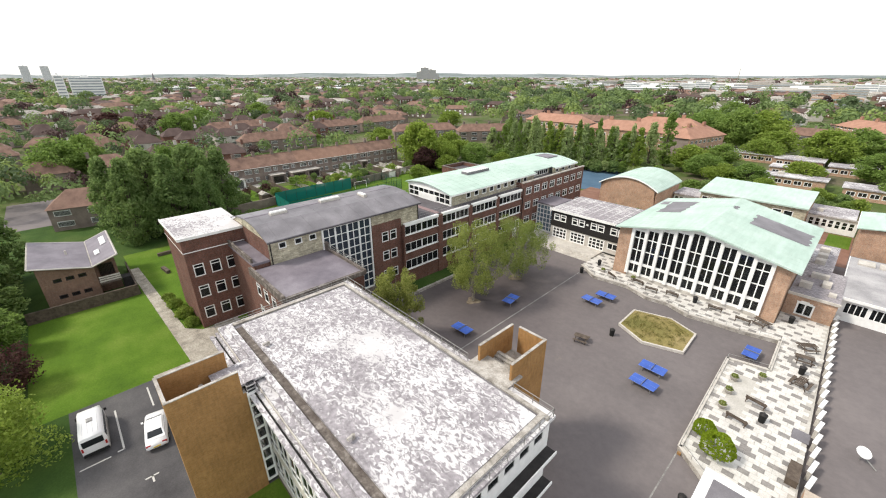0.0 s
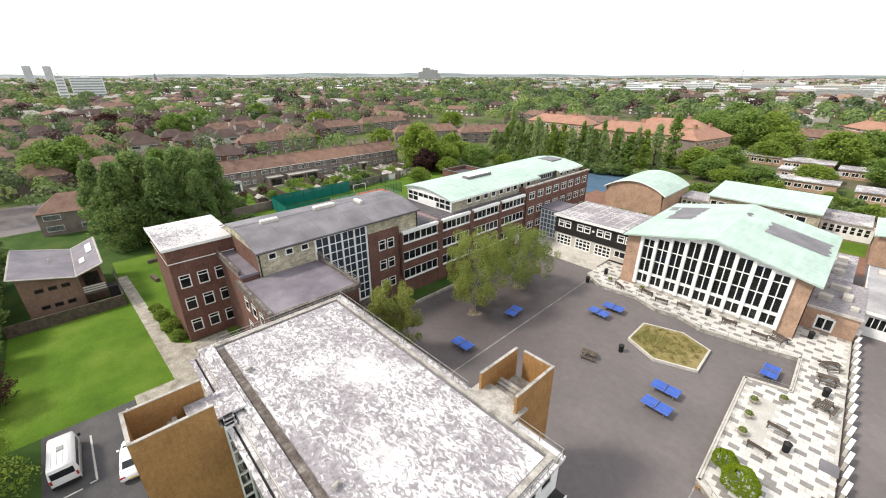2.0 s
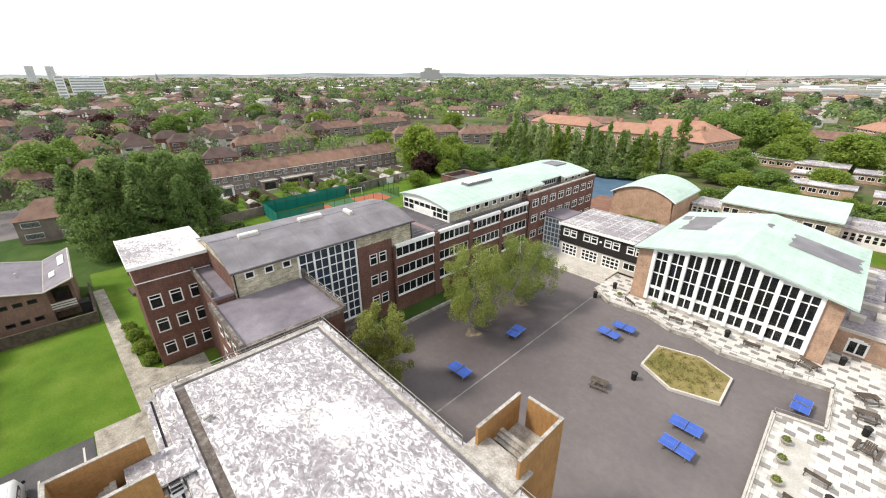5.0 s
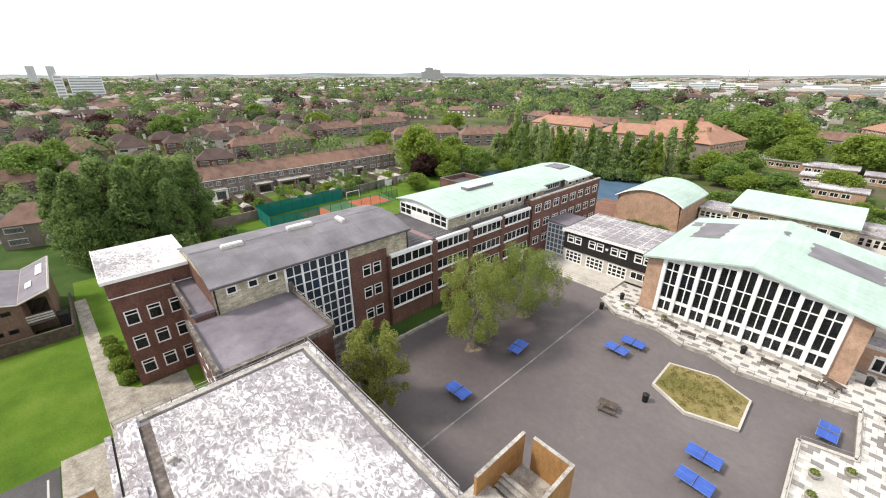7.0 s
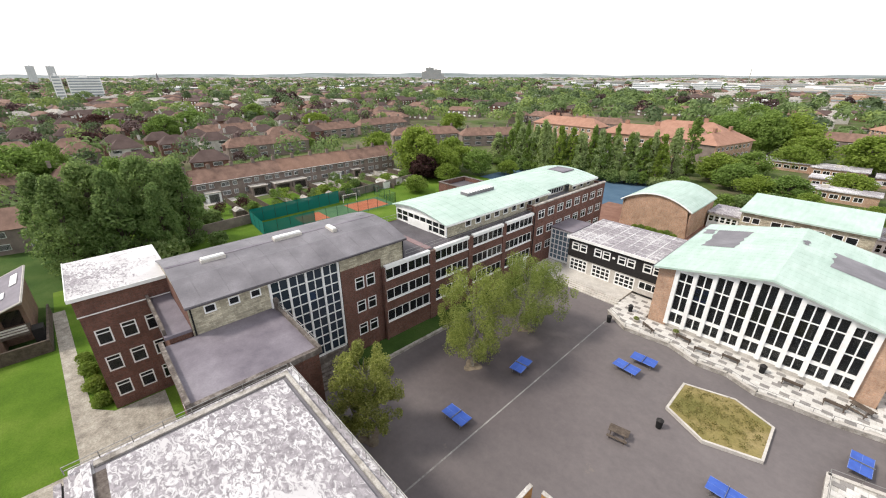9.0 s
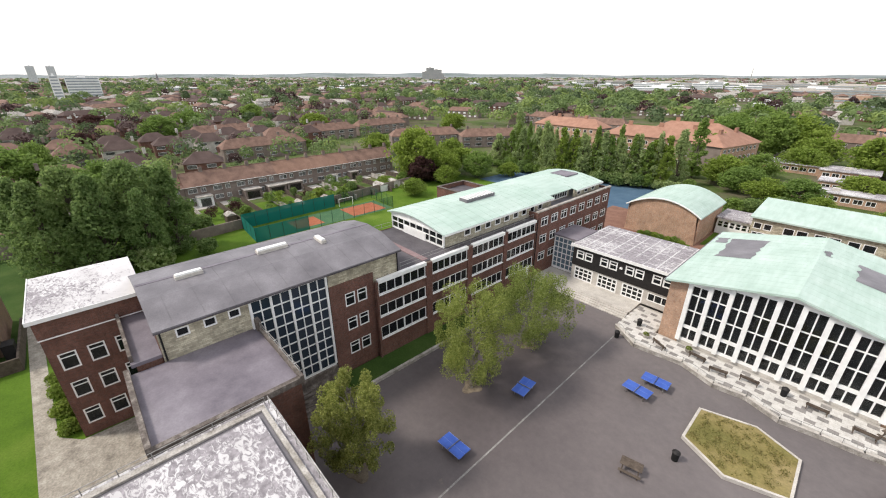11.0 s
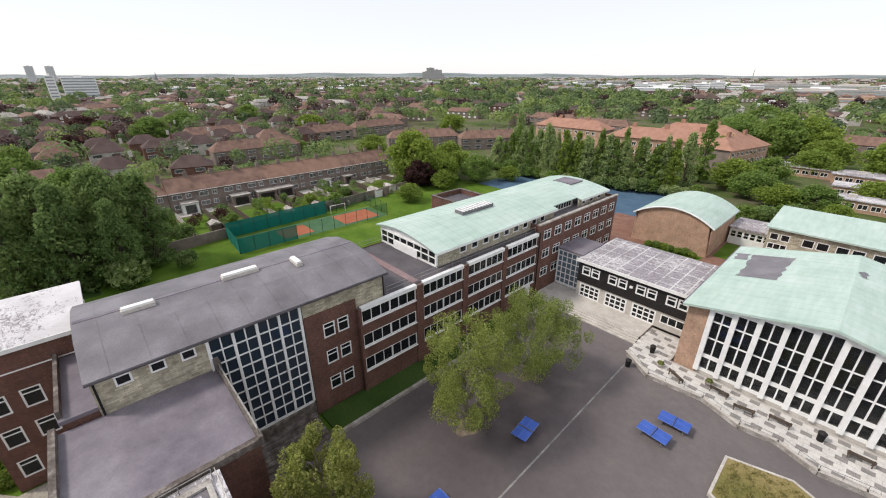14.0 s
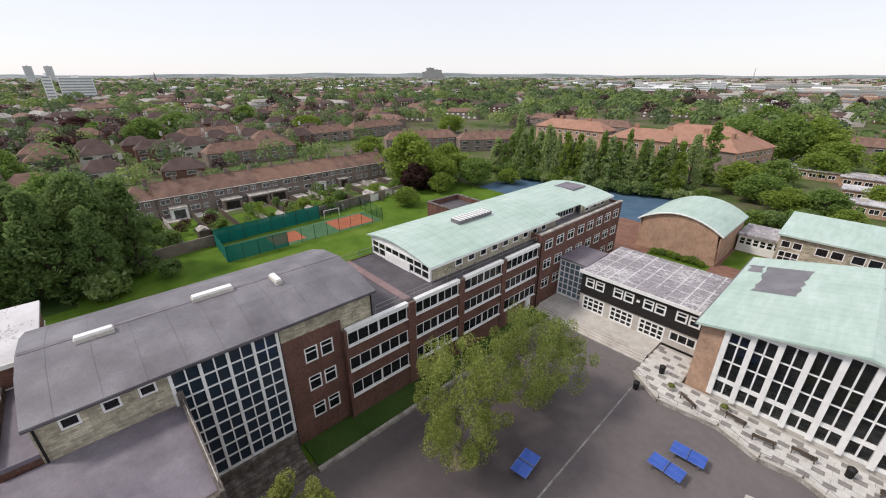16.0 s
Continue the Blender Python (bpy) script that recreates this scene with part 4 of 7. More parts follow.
for i in range(4):
    bm.faces.new((v[i], v[(i + 1) % 4], t[(i + 1) % 4], t[i]))
part("roof", bm, M_COPPER, block)
floors(block, -25.6, 112, -5.6, 124.5, (2.9,))
wall(block, "+x", -5.4, 112.32, 12.2, 0, 5.3, [], M_TAN)

# ---- flat-roofed block in the foreground ----
near = thing("flat_roofed_block", "three-storey block with large flaking white flat roof", "building")
NX0, NX1, NY0, NY1 = -36.4, -9.75, 6.1, 19.6
sidew = [(1.2 + 2.05 * k, z, 1.9, 2.35, 2, 2, dict(low=0.35)) for k in range(12) for z in (0.8, 3.95, 7.05)]
facade(near, "-y", NX0, NY0, NX1 - NX0, 0, 9.9, sidew, M_PALECONC)
facade(near, "+x", NX1, NY0, NY1 - NY0, 0, 9.9, [(0.5 + 1.58 * k, z, 1.3, 1.0, 1, 1, dict(bar=0.12)) for k in range(8) for z in (2.4, 5.5, 8.4)], M_WHITE)
wall(near, "+y", NX1, NY1, NX1 - NX0, 0, 9.9, [], M_BRICK)
wall(near, "-x", NX0, NY1, NY1 - NY0, 0, 9.9, [], M_BRICK)
floors(near, NX0, NY0, NX1, NY1, (0.6, 3.6, 6.8))
for z in (4.0, 7.1):
    part("balcony", boxes((NX1, NY0, z, NX1 + 0.75, NY1, z + 0.16)), M_BLACK, near)
    part("balcony_edge", boxes((NX1 + 0.75, NY0, z + 0.04, NX1 + 0.83, NY1, z + 0.3)), M_WHITE, near)
part("roof_ledge", boxes((NX0 - 0.25, NY0 + 0.05, 9.9, NX1 + 0.25, NY1 + 0.25, 10.15)), M_FELT, near, "flaking white painted roof ledge")
part("side_ledge", boxes((NX0 - 0.2, NY0 - 0.75, 9.45, NX1 + 0.2, NY0 - 0.4, 9.6)), M_FELT, near, "white painted projecting ledge")
part("side_ledge", boxes((NX0 - 0.2, NY0 - 0.25, 9.55, NX1 + 0.2, NY0 - 0.02, 9.75)), M_FELT, near)
part("roof", boxes((-35.3, 7.9, 10.15, -10.3, 18.6, 10.42)), M_FELT, near, "flat roof in flaking white paint")
part("gutter", boxes((-35.3, 7.22, 10.15, -10.3, 7.9, 10.2)), M_DARKCONC, near, "dark roof gutter")
part("gutter", boxes((-35.3, 18.6, 10.15, -10.3, 18.95, 10.2)), M_SLATE, near)
part("gutter", boxes((-35.75, 7.35, 10.15, -35.3, 18.95, 10.2)), M_SLATE, near)
part("kerb", boxes((-36.2, 6.75, 10.15, -9.6, 7.22, 10.4)), M_FELT, near)
part("kerb", boxes((-36.2, 18.95, 10.15, -9.6, 19.25, 10.36)), M_CONC, near)
part("kerb", boxes((-36.2, 7.35, 10.15, -35.75, 18.95, 10.36)), M_CONC, near)
part("kerb", boxes((-10.3, 7.35, 10.15, -9.9, 18.95, 10.36)), M_CONC, near)
railing(near, [(-36.2, 19.6), (-17.6, 19.6)], 10.15, 0.75, 1.6)
railing(near, [(-13.0, 19.6), (-9.58, 19.6), (-9.58, 6.2)], 10.15, 0.75, 1.6)
railing(near, [(-36.4, 6.0), (-36.4, 19.4)], 10.15, 0.6, 1.6)
# Black strip stands in for the dark gap between the two side ledges.
part("gap_strip", boxes((NX0, 5.7, 9.4, NX1, 5.85, 9.5)), M_BLACK, near)
for x, y in ((-17.2, 8.6), (-30.5, 8.5)):
    bm = bmesh.new()
    tube(bm, (x, y, 10.3), (x, y, 10.75), 0.13, sides=10)
    tube(bm, (x, y, 10.7), (x + 0.1, y - 0.45, 10.72), 0.12, sides=10)
    part("roof_vent", bm, M_CONC, near)


def open_stair_tower(name, x0, y0, x1, y1, top, label, gap, slot=0.0):
    """A brick stair tower whose shaft stands open above, with coped walls; gap: the side left low, slot: a narrow opening at a corner."""
    st = thing(name, label, "stair tower")
    t = 0.2
    sides = {"-y": (x0, y0, x1, y0 + t), "+y": (x0, y1 - t, x1, y1), "-x": (x0, y0 + t, x0 + t, y1 - t), "+x": (x1 - t, y0 + t, x1, y1 - t)}
    if slot:
        sides["+y"] = (x0 + slot, y1 - t, x1, y1)
    for k, (a, b, c, d) in sides.items():
        h = top if k != gap else 10.0
        part("wall", boxes((a, b, 0, c, d, h)), M_BROWN, st)
        part("coping", boxes((a - 0.01, b - 0.01, h, c + 0.01, d + 0.01, h + 0.06)), M_CONC, st)
    part("landing", boxes((x0 + t, y0 + t, 9.0, x1 - t, y1 - t, 9.2)), M_CONC, st)
    for i in range(5):
        part("stair_tread", boxes((x0 + t, y0 + 1.2 + 0.3 * i, 9.2, x1 - t, y0 + 1.5 + 0.3 * i, 9.35 + 0.17 * i)), M_CONC, st)
    return st


open_stair_tower("open_stair_tower", -17.0, 19.95, -13.6, 24.7, 11.75, "brown brick open stair tower beside the courtyard", "-y", 0.75)
solid("landing_slab", boxes((-17.4, 19.3, 10.16, -13.3, 21.2, 10.3)), M_CONC, "stained concrete landing between roof and stair tower", "landing", "structure")
open_stair_tower("open_stair_tower", -30.0, 0.4, -26.6, 5.2, 11.95, "brown brick open stair tower beside the car park", "+y")
part("stair_canopy", boxes((-29.7, 3.6, 10.4, -26.9, 6.9, 10.55)), M_FELT, near)
for k in range(4):
    part("stair_ledge", boxes((-29.9 + 0.1 * k, 5.3, 10.3 - 0.32 * k, -26.65, 6.0, 10.4 - 0.32 * k)), M_FELT, near)
strip = part("stair_window", boxes((-26.72, 5.22, 0.4, -26.6, 5.34, 9.9), (-26.72, 5.9, 0.4, -26.6, 6.04, 9.9)), M_WHITE, near, "white-framed stair window strip")
for k in range(9):
    part("transom", boxes((-26.72, 5.34, 0.4 + 1.15 * k, -26.58, 5.9, 0.58 + 1.15 * k)), M_WHITE, strip)
    part("pane", boxes((-26.69, 5.34, 0.58 + 1.15 * k, -26.67, 5.9, 1.55 + 1.15 * k)), M_GLASS, strip).visible_shadow = False


# ---- trees ----
def leaf_mesh(name, centres, spread, count, size, material, seed, droop=0.0, out=0.0):
    """Many small leaf quads gathered in clumps round the given centres."""
    rng = np.random.RandomState(seed)
    c = np.array(centres, float)
    pick = rng.randint(0, len(c), count)
    s = np.array(spread)[pick] if np.ndim(spread) else np.full(count, spread)
    d = rng.normal(size=(count, 3))
    d /= np.linalg.norm(d, axis=1)[:, None]
    p = c[pick] + d * (s * rng.uniform(0.35, 1.0, count) ** 0.5)[:, None] * np.array([1, 1, 0.8 + droop])
    p[:, 2] -= droop * s * rng.uniform(0, 1, count)
    a = rng.normal(size=(count, 3)) + d * out
    a /= np.linalg.norm(a, axis=1)[:, None]
    b = np.cross(a, rng.normal(size=(count, 3)))
    b /= np.linalg.norm(b, axis=1)[:, None]
    e = np.cross(a, b)
    w = size * rng.uniform(0.6, 1.3, count)[:, None]
    v = np.stack([p + b * w, p + e * w * 0.6, p - b * w, p - e * w * 0.6], 1).reshape(-1, 3)
    me = bpy.data.meshes.new(name)
    me.from_pydata(v.tolist(), [], np.arange(len(v)).reshape(-1, 4).tolist())
    me.materials.append(material)
    return me


def tree_meshes(kind, h, r, seed, leaves, size, material, bark, clumps=60, airy=0.0):
    rnd = random.Random(seed)
    bm = bmesh.new()
    base = {"poplar": 0.06, "birch": 0.24, "round": 0.22}[kind]
    top = Vector((rnd.uniform(-0.3, 0.3), rnd.uniform(-0.3, 0.3), h * 0.9))
    pts = [Vector((0, 0, 0)).lerp(top, k / 6) + Vector((rnd.uniform(-0.12, 0.12), rnd.uniform(-0.12, 0.12), 0)) * (k > 0) * h * 0.08 for k in range(7)]
    for k in range(6):
        tube(bm, pts[k], pts[k + 1], h * 0.018 * (1 - k / 6.5), h * 0.018 * (1 - (k + 1) / 6.5), 7)
    centres, spread = [], []
    for k in range(clumps):
        f = rnd.random()
        z = base + (0.97 - base) * f
        if kind == "poplar":
            wide = r * (0.55 + 0.45 * math.sin(math.pi * min(1, f * 1.15) ** 0.7)) * (1 - f ** 4)
        elif kind == "birch":
            wide = r * (0.35 + 0.65 * math.sin(math.pi * (0.12 + 0.78 * f)))
        else:
            wide = r * math.sqrt(max(0.05, 1 - (2 * f - 0.9) ** 2))
        a = rnd.uniform(0, math.tau)
        q = wide * rnd.uniform(0.45, 1.0) * (1 + 0.18 * math.sin(3 * a + seed))
        c = Vector((q * math.cos(a), q * math.sin(a), z * h * rnd.uniform(0.96, 1.03)))
        centres.append(c)
        spread.append(r * rnd.uniform(0.2, 0.38) * (1 - 0.3 * airy))
        if k % (6 if kind == "birch" else 3) == 0:
            s = max(0.1, z - 0.22)
            j = pts[0].lerp(top, s)
            mid = j.lerp(c, 0.5) + Vector((0, 0, 0.04 * h))
            tube(bm, j, mid, h * 0.006, h * 0.004, 5), tube(bm, mid, c, h * 0.004, h * 0.0015, 5)
    crown = leaf_mesh("crown", centres, spread, leaves, size, material, seed, 0.5 if kind == "birch" else 0.1, 0.6)
    return finish("trunk", bm, bark), crown


def plant(meshes, x, y, label, category="tree", group="", scale=(1, 1, 1), turn=0.0, name="tree"):
    t = thing(name, label, category, group)
    t.matrix_basis = pose(x, y, 0, 0, 0, turn) @ Matrix.Diagonal((*scale, 1))
    part("trunk", meshes[0], None, t), part("crown", meshes[1], None, t)
    return t


# birches in the courtyard
M_EARTH = varied("bare earth", [(0.1, 0.08, 0.06), (0.17, 0.14, 0.105), (0.23, 0.19, 0.14)], 1.5, 12, 0.95, 0.1)
M_YOUNGBIRCH = leafy("yellow birch leaves", (0.15, 0.19, 0.04), (0.44, 0.46, 0.15), 0.55)
for k, (x, y, h, r) in enumerate(((-35.0, 39.6, 12.4, 4.3), (-35.3, 50.4, 10.4, 4.8), (-34.5, 25.0, 10.4, 3.1))):
    m = tree_meshes("birch", h, r, 11 + k, 33000, 0.085, M_BIRCH if k < 2 else M_YOUNGBIRCH, M_BIRCHBARK, 140, 1.5)
    plant(m, x, y, "slender birch with airy yellow-green leaves on the courtyard", "birch tree", "courtyard birches", name="birch_tree")
    bm = bmesh.new()
    prism(bm, [(x + (1.0 + 0.25 * math.sin(3 * a + k)) * math.cos(a), y + (1.0 + 0.25 * math.sin(3 * a + k)) * math.sin(a)) for a in (math.tau * i / 18 for i in range(18))], 0.02, 0.05)
    solid("tree_bed", bm, M_EARTH, "bare earth round the birch", "tree bed")

# clipped bushes
M_CLIPPED = leafy("bright clipped leaves", (0.17, 0.26, 0.012), (0.3, 0.4, 0.035))


def ball(x, y, z, r, label, seed, material):
    """A clipped round bush: a dense uneven shell of small leaves."""
    g = np.random.RandomState(seed)
    d = g.normal(size=(900, 3))
    d /= np.linalg.norm(d, axis=1)[:, None]
    d[:, 2] = np.abs(d[:, 2]) * 1.25 - 0.25
    k = 1 + 0.04 * np.sin(7 * d[:, :1]) + 0.04 * np.sin(9 * d[:, 1:2])
    b = solid("bush", leaf_mesh("bush", d * r * 0.9 * k + np.array([0, 0, r * 0.8]), r * 0.05, 15000, 0.065, material, seed, 0, 3.0), None, label, "bush", group="clipped bushes")
    b.location = (x, y, z)


def bush(x, y, z, r, h, label, seed, material, leaves=1800):
    rnd = random.Random(seed)
    cs = [(r * 0.62 * math.cos(a) * math.cos(b), r * 0.62 * math.sin(a) * math.cos(b), h * 0.5 + h * 0.32 * math.sin(b)) for a, b in ((rnd.uniform(0, 6.3), rnd.uniform(-0.8, 1.5)) for _ in range(40))]
    b = solid("bush", leaf_mesh("bush", cs, r * 0.4, leaves, 0.11 * max(1, r), material, seed, 0, 1.5), None, label, "bush", group="garden bushes")
    b.location = (x, y, z)


for k, (x, y, r, h) in enumerate(((-66.8, 6.0, 1.0, 1.3), (-63.9, 6.2, 1.15, 1.5), (-60.2, 6.6, 1.3, 1.6), (-57.2, 6.9, 1.1, 1.2))):
    bush(x, y, 0.0, r, h, "rounded green bush along the brick stair tower", 30 + k, M_LIGHTLEAF)
ball(-3.0, 36.7, 0.45, 1.05, "clipped bright green round bush on the terrace", 40, M_CLIPPED)
ball(-1.6, 35.0, 0.45, 1.45, "large clipped bright green round bush on the terrace", 41, M_CLIPPED)

# ---- terrace with slabs ----
EDGE = [(-29.5, 66.4), (-29.5, 62.4), (-26.0, 60.0), (-20.6, 60.6), (-17.0, 59.2), (-14.0, 59.6), (-11.0, 58.4), (-8.0, 58.9), (-5.0, 59.2), (-0.8, 60.2), (-0.6, 52.4), (-4.5, 51.4), (-4.1, 33.8), (-0.5, 31.0), (4.2, 31.0), (3.2, 69.1), (-2.1, 69.1), (-2.1, 64.5), (-25.2, 64.5), (-25.2, 70.0), (-29.5, 70.0)]
M_GROUT = varied("terrace screed", [(0.4, 0.38, 0.34), (0.52, 0.5, 0.46)], 0.7, 7, 0.9)
sheet("terrace", EDGE, 0.46, M_GROUT, "raised paved terrace in front of the hall", "terrace", 0.46)


def inside(x, y, poly):
    odd = False
    for (xa, ya), (xb, yb) in zip(poly, poly[1:] + poly[:1]):
        if (ya > y) != (yb > y) and x < xa + (xb - xa) * (y - ya) / (yb - ya):
            odd = not odd
    return odd


# low wall and rail along the terrace's edge
bm, cap, rail = bmesh.new(), bmesh.new(), bmesh.new()
LINE = EDGE[1:14]
for (xa, ya), (xb, yb) in zip(LINE, LINE[1:]):
    d = Vector((xb - xa, yb - ya, 0))
    m = Matrix.Translation((xa, ya, 0)) @ Matrix.Rotation(math.atan2(d.y, d.x), 4, "Z")
    box(bm, 0.0, -0.12, 0, d.length, 0.16, 0.52, m)
    box(cap, -0.06, -0.16, 0.52, d.length + 0.06, 0.2, 0.6, m)
    n = max(1, round(d.length / 1.8))
    for k in range(n + 1):
        p = m @ Vector((d.length * k / n, 0.02, 0))
        tube(rail, (p.x, p.y, 0.6), (p.x, p.y, 1.15), 0.022, sides=5)
    a, b = m @ Vector((0, 0.02, 1.15)), m @ Vector((d.length, 0.02, 1.15))
    tube(rail, a, b, 0.025, sides=5)
tw = thing("terrace_wall", "low stone terrace wall with coping and thin rail", "wall", kind="structure")
part("wall", bm, M_CONC, tw), part("coping", cap, M_PALECONC, tw), part("rail", rail, M_STEEL, tw)

# ---- planter with a white kerb ----
HEX = [(-16.85, 49.35), (-12.95, 47.4), (-8.5, 48.95), (-8.65, 54.3), (-12.25, 55.9), (-16.9, 54.45)]
planter = thing("hexagonal_planter", "six-sided planter with white kerb and weedy planting", "planter")
mid = Vector((sum(x for x, y in HEX) / 6, sum(y for x, y in HEX) / 6))
for a, b in zip(HEX, HEX[1:] + HEX[:1]):
    bm = bmesh.new()
    ia, ib = Vector(a).lerp(mid, 0.055), Vector(b).lerp(mid, 0.055)
    prism(bm, [a, b, tuple(ib), tuple(ia)], 0.02, 0.38)
    part("kerb", bm, M_PALECONC, planter, "white painted kerb")
bm = bmesh.new()
prism(bm, [tuple(Vector(q).lerp(mid, 0.055)) for q in HEX], 0.02, 0.34)
part("soil", bm, M_BED, planter)
rnd = random.Random(5)
spots = []
while len(spots) < 260:
    x, y = rnd.uniform(-17, -8), rnd.uniform(47, 56.3)
    if inside(x, y, [tuple(Vector(q).lerp(mid, 0.13)) for q in HEX]):
        spots.append((x, y, 0.4))
tagged(part("weed_growth", leaf_mesh("weeds", spots, 0.28, 4200, 0.07, leafy("dry weeds", (0.16, 0.17, 0.04), (0.4, 0.33, 0.15)), 8, 0, 0), None, planter), kind="stuff")


# ---- table tennis tables ----
def table_mesh():
    t = thing("table_tennis_table", "blue outdoor table tennis table on steel legs", "table tennis table", "table tennis tables")
    for s in (-1, 1):
        bm = bmesh.new()
        box(bm, min(s * 0.01, s * 1.37), -0.7625, 0.725, max(s * 0.01, s * 1.37), 0.7625, 0.76)
        bmesh.ops.bevel(bm, geom=bm.edges[:], offset=0.01, segments=1, affect="EDGES")
        top = part("table_half", bm, M_BLUE, t, "blue half of the table top")
        a, b = sorted((s * 0.02, s * 1.37))
        part("edge_line", boxes((a, -0.7625, 0.761, b, -0.735, 0.764), (a, 0.735, 0.761, b, 0.7625, 0.764), (a, -0.009, 0.761, b, 0.009, 0.764)), M_PALEBLUE, top)
        for y in (-0.55, 0.55):
            bm = bmesh.new()
            tube(bm, (s * 0.95, y, 0), (s * 0.95, y, 0.725), 0.04, sides=8)
            part("leg", bm, M_STEEL, t)
        part("apron", boxes((min(s * 0.1, s * 1.25), -0.66, 0.64, max(s * 0.1, s * 1.25), 0.66, 0.725)), M_RUBBER, t)
    part("net", boxes((-0.012, -0.83, 0.76, 0.012, 0.83, 0.91)), M_STEEL, t, "grey steel net")
    return t


tt = table_mesh()
TABLES = ((-30.45, 32.5, 2), (-30.7, 43.3, 97), (-22.2, 51.95, -3), (-21.35, 54.7, 3), (-9.9, 42.8, 0), (-9.65, 39.6, -3), (-2.75, 54.4, 88))
tt.matrix_basis = pose(*TABLES[0][:2], 0.024, 0, 0, TABLES[0][2])
for x, y, a in TABLES[1:]:
    copy_thing(tt, pose(x, y, 0.024, 0, 0, a))


# ---- bins, benches, picnic tables ----
def litter_bin():
    b = thing("litter_bin", "round black litter bin with domed lid", "litter bin", "litter bins")
    bm = bmesh.new()
    tube(bm, (0, 0, 0), (0, 0, 0.85), 0.27, 0.32, 14)
    part("body", bm, M_RUBBER, b)
    bm = bmesh.new()
    tube(bm, (0, 0, 0.85), (0, 0, 0.92), 0.35, 0.35, 14), tube(bm, (0, 0, 0.92), (0, 0, 1.08), 0.33, 0.16, 14)
    part("lid", bm, M_BLACK, b)
    return b


def picnic_table():
    p = thing("picnic_table", "weathered dark timber picnic table with fixed benches", "picnic table", "picnic tables")
    for k in range(5):
        part("top_plank", boxes((-0.9, -0.38 + 0.155 * k, 0.71, 0.9, -0.24 + 0.155 * k, 0.75)), M_WOOD, p)
    for s in (-1, 1):
        part("bench_plank", boxes((-0.9, s * 0.75 - 0.14, 0.42, 0.9, s * 0.75 + 0.14, 0.46)), M_WOOD, p)
        part("cross_beam", boxes((s * 0.65 - 0.03, -0.85, 0.34, s * 0.65 + 0.03, 0.85, 0.42)), M_WOOD, p)
        for q in (-1, 1):
            bm = bmesh.new()
            tube(bm, (s * 0.65, q * 0.68, 0), (s * 0.65, q * 0.28, 0.71), 0.05, 0.05, 4)
            part("leg", bm, M_WOOD, p)
    return p


def bench():
    b = thing("bench", "dark timber slatted bench with backrest", "bench", "terrace benches")
    for k in range(3):
        part("seat_slat", boxes((-0.9, -0.2 + 0.15 * k, 0.42, 0.9, -0.08 + 0.15 * k, 0.46)), M_WOOD, b)
    for k in range(2):
        part("back_slat", boxes((-0.9, 0.26, 0.56 + 0.16 * k, 0.9, 0.3, 0.68 + 0.16 * k)), M_WOOD, b)
    for s in (-0.78, 0.78):
        part("leg", boxes((s - 0.04, -0.2, 0, s + 0.04, -0.12, 0.42)), M_WOOD, b)
        part("back_leg", boxes((s - 0.04, 0.22, 0, s + 0.04, 0.3, 0.86)), M_WOOD, b)
    return b


first = litter_bin()
first.location = (-16.4, 46.4, 0.024)
for x, y, z in ((-28.4, 60.3, 0.024), (2.0, 54.2, 0.51), (0.4, 42.6, 0.51), (-11.4, 62.6, 0.51), (-27.3, 64.4, 0.51), (-2.2, 28.4, 0.024), (-0.6, 66.2, 0.51)):
    copy_thing(first, pose(x, y, z))
first = picnic_table()
first.matrix_basis = pose(-18.6, 42.4, 0.024, 0, 0, 12)
for x, y, a in ((1.8, 60.2, 40), (1.85, 57.0, 10), (2.2, 51.6, 80), (-3.3, 62.6, -25)):
    copy_thing(first, pose(x, y, 0.51, 0, 0, a))
first = bench()
first.matrix_basis = pose(-0.5, 44.8, 0.51, 0, 0, 172)
for x, y, a in ((-1.3, 40.8, 172), (-8.7, 62.3, 180), (-14.4, 62.2, 180), (-19.6, 62.4, 175), (-23.6, 61.6, 150), (-17.2, 61.4, 190), (-5.2, 61.6, 180)):
    copy_thing(first, pose(x, y, 0.51, 0, 0, a))
solid("manhole_cover", boxes((2.7, 42.4, 0.515, 4.0, 44.0, 0.54)), M_SLATE, "dark metal cover plate on the terrace", "cover plate")
solid("storage_box", boxes((3.1, 36.2, 0.515, 3.9, 38.6, 1.2)), M_WOOD, "dark timber storage box against the white wall", "storage box")


def pot(x, y, z):
    p = thing("planter_tub", "round stone tub with low plants", "planter", "planter tubs", at=(x, y, z))
    bm = bmesh.new()
    tube(bm, (0, 0, 0), (0, 0, 0.42), 0.32, 0.46, 14)
    part("tub", bm, M_CONC, p)
    part("plant", leaf_mesh("plant", [(0, 0, 0.5)], 0.36, 260, 0.08, M_BIRCH, 3), None, p)


for x, y in ((-2.8, 42.0), (-2.9, 44.9), (-3.0, 47.6), (-0.9, 50.0), (-25.6, 62.4), (-20.8, 63.2)):
    pot(x, y, 0.51)

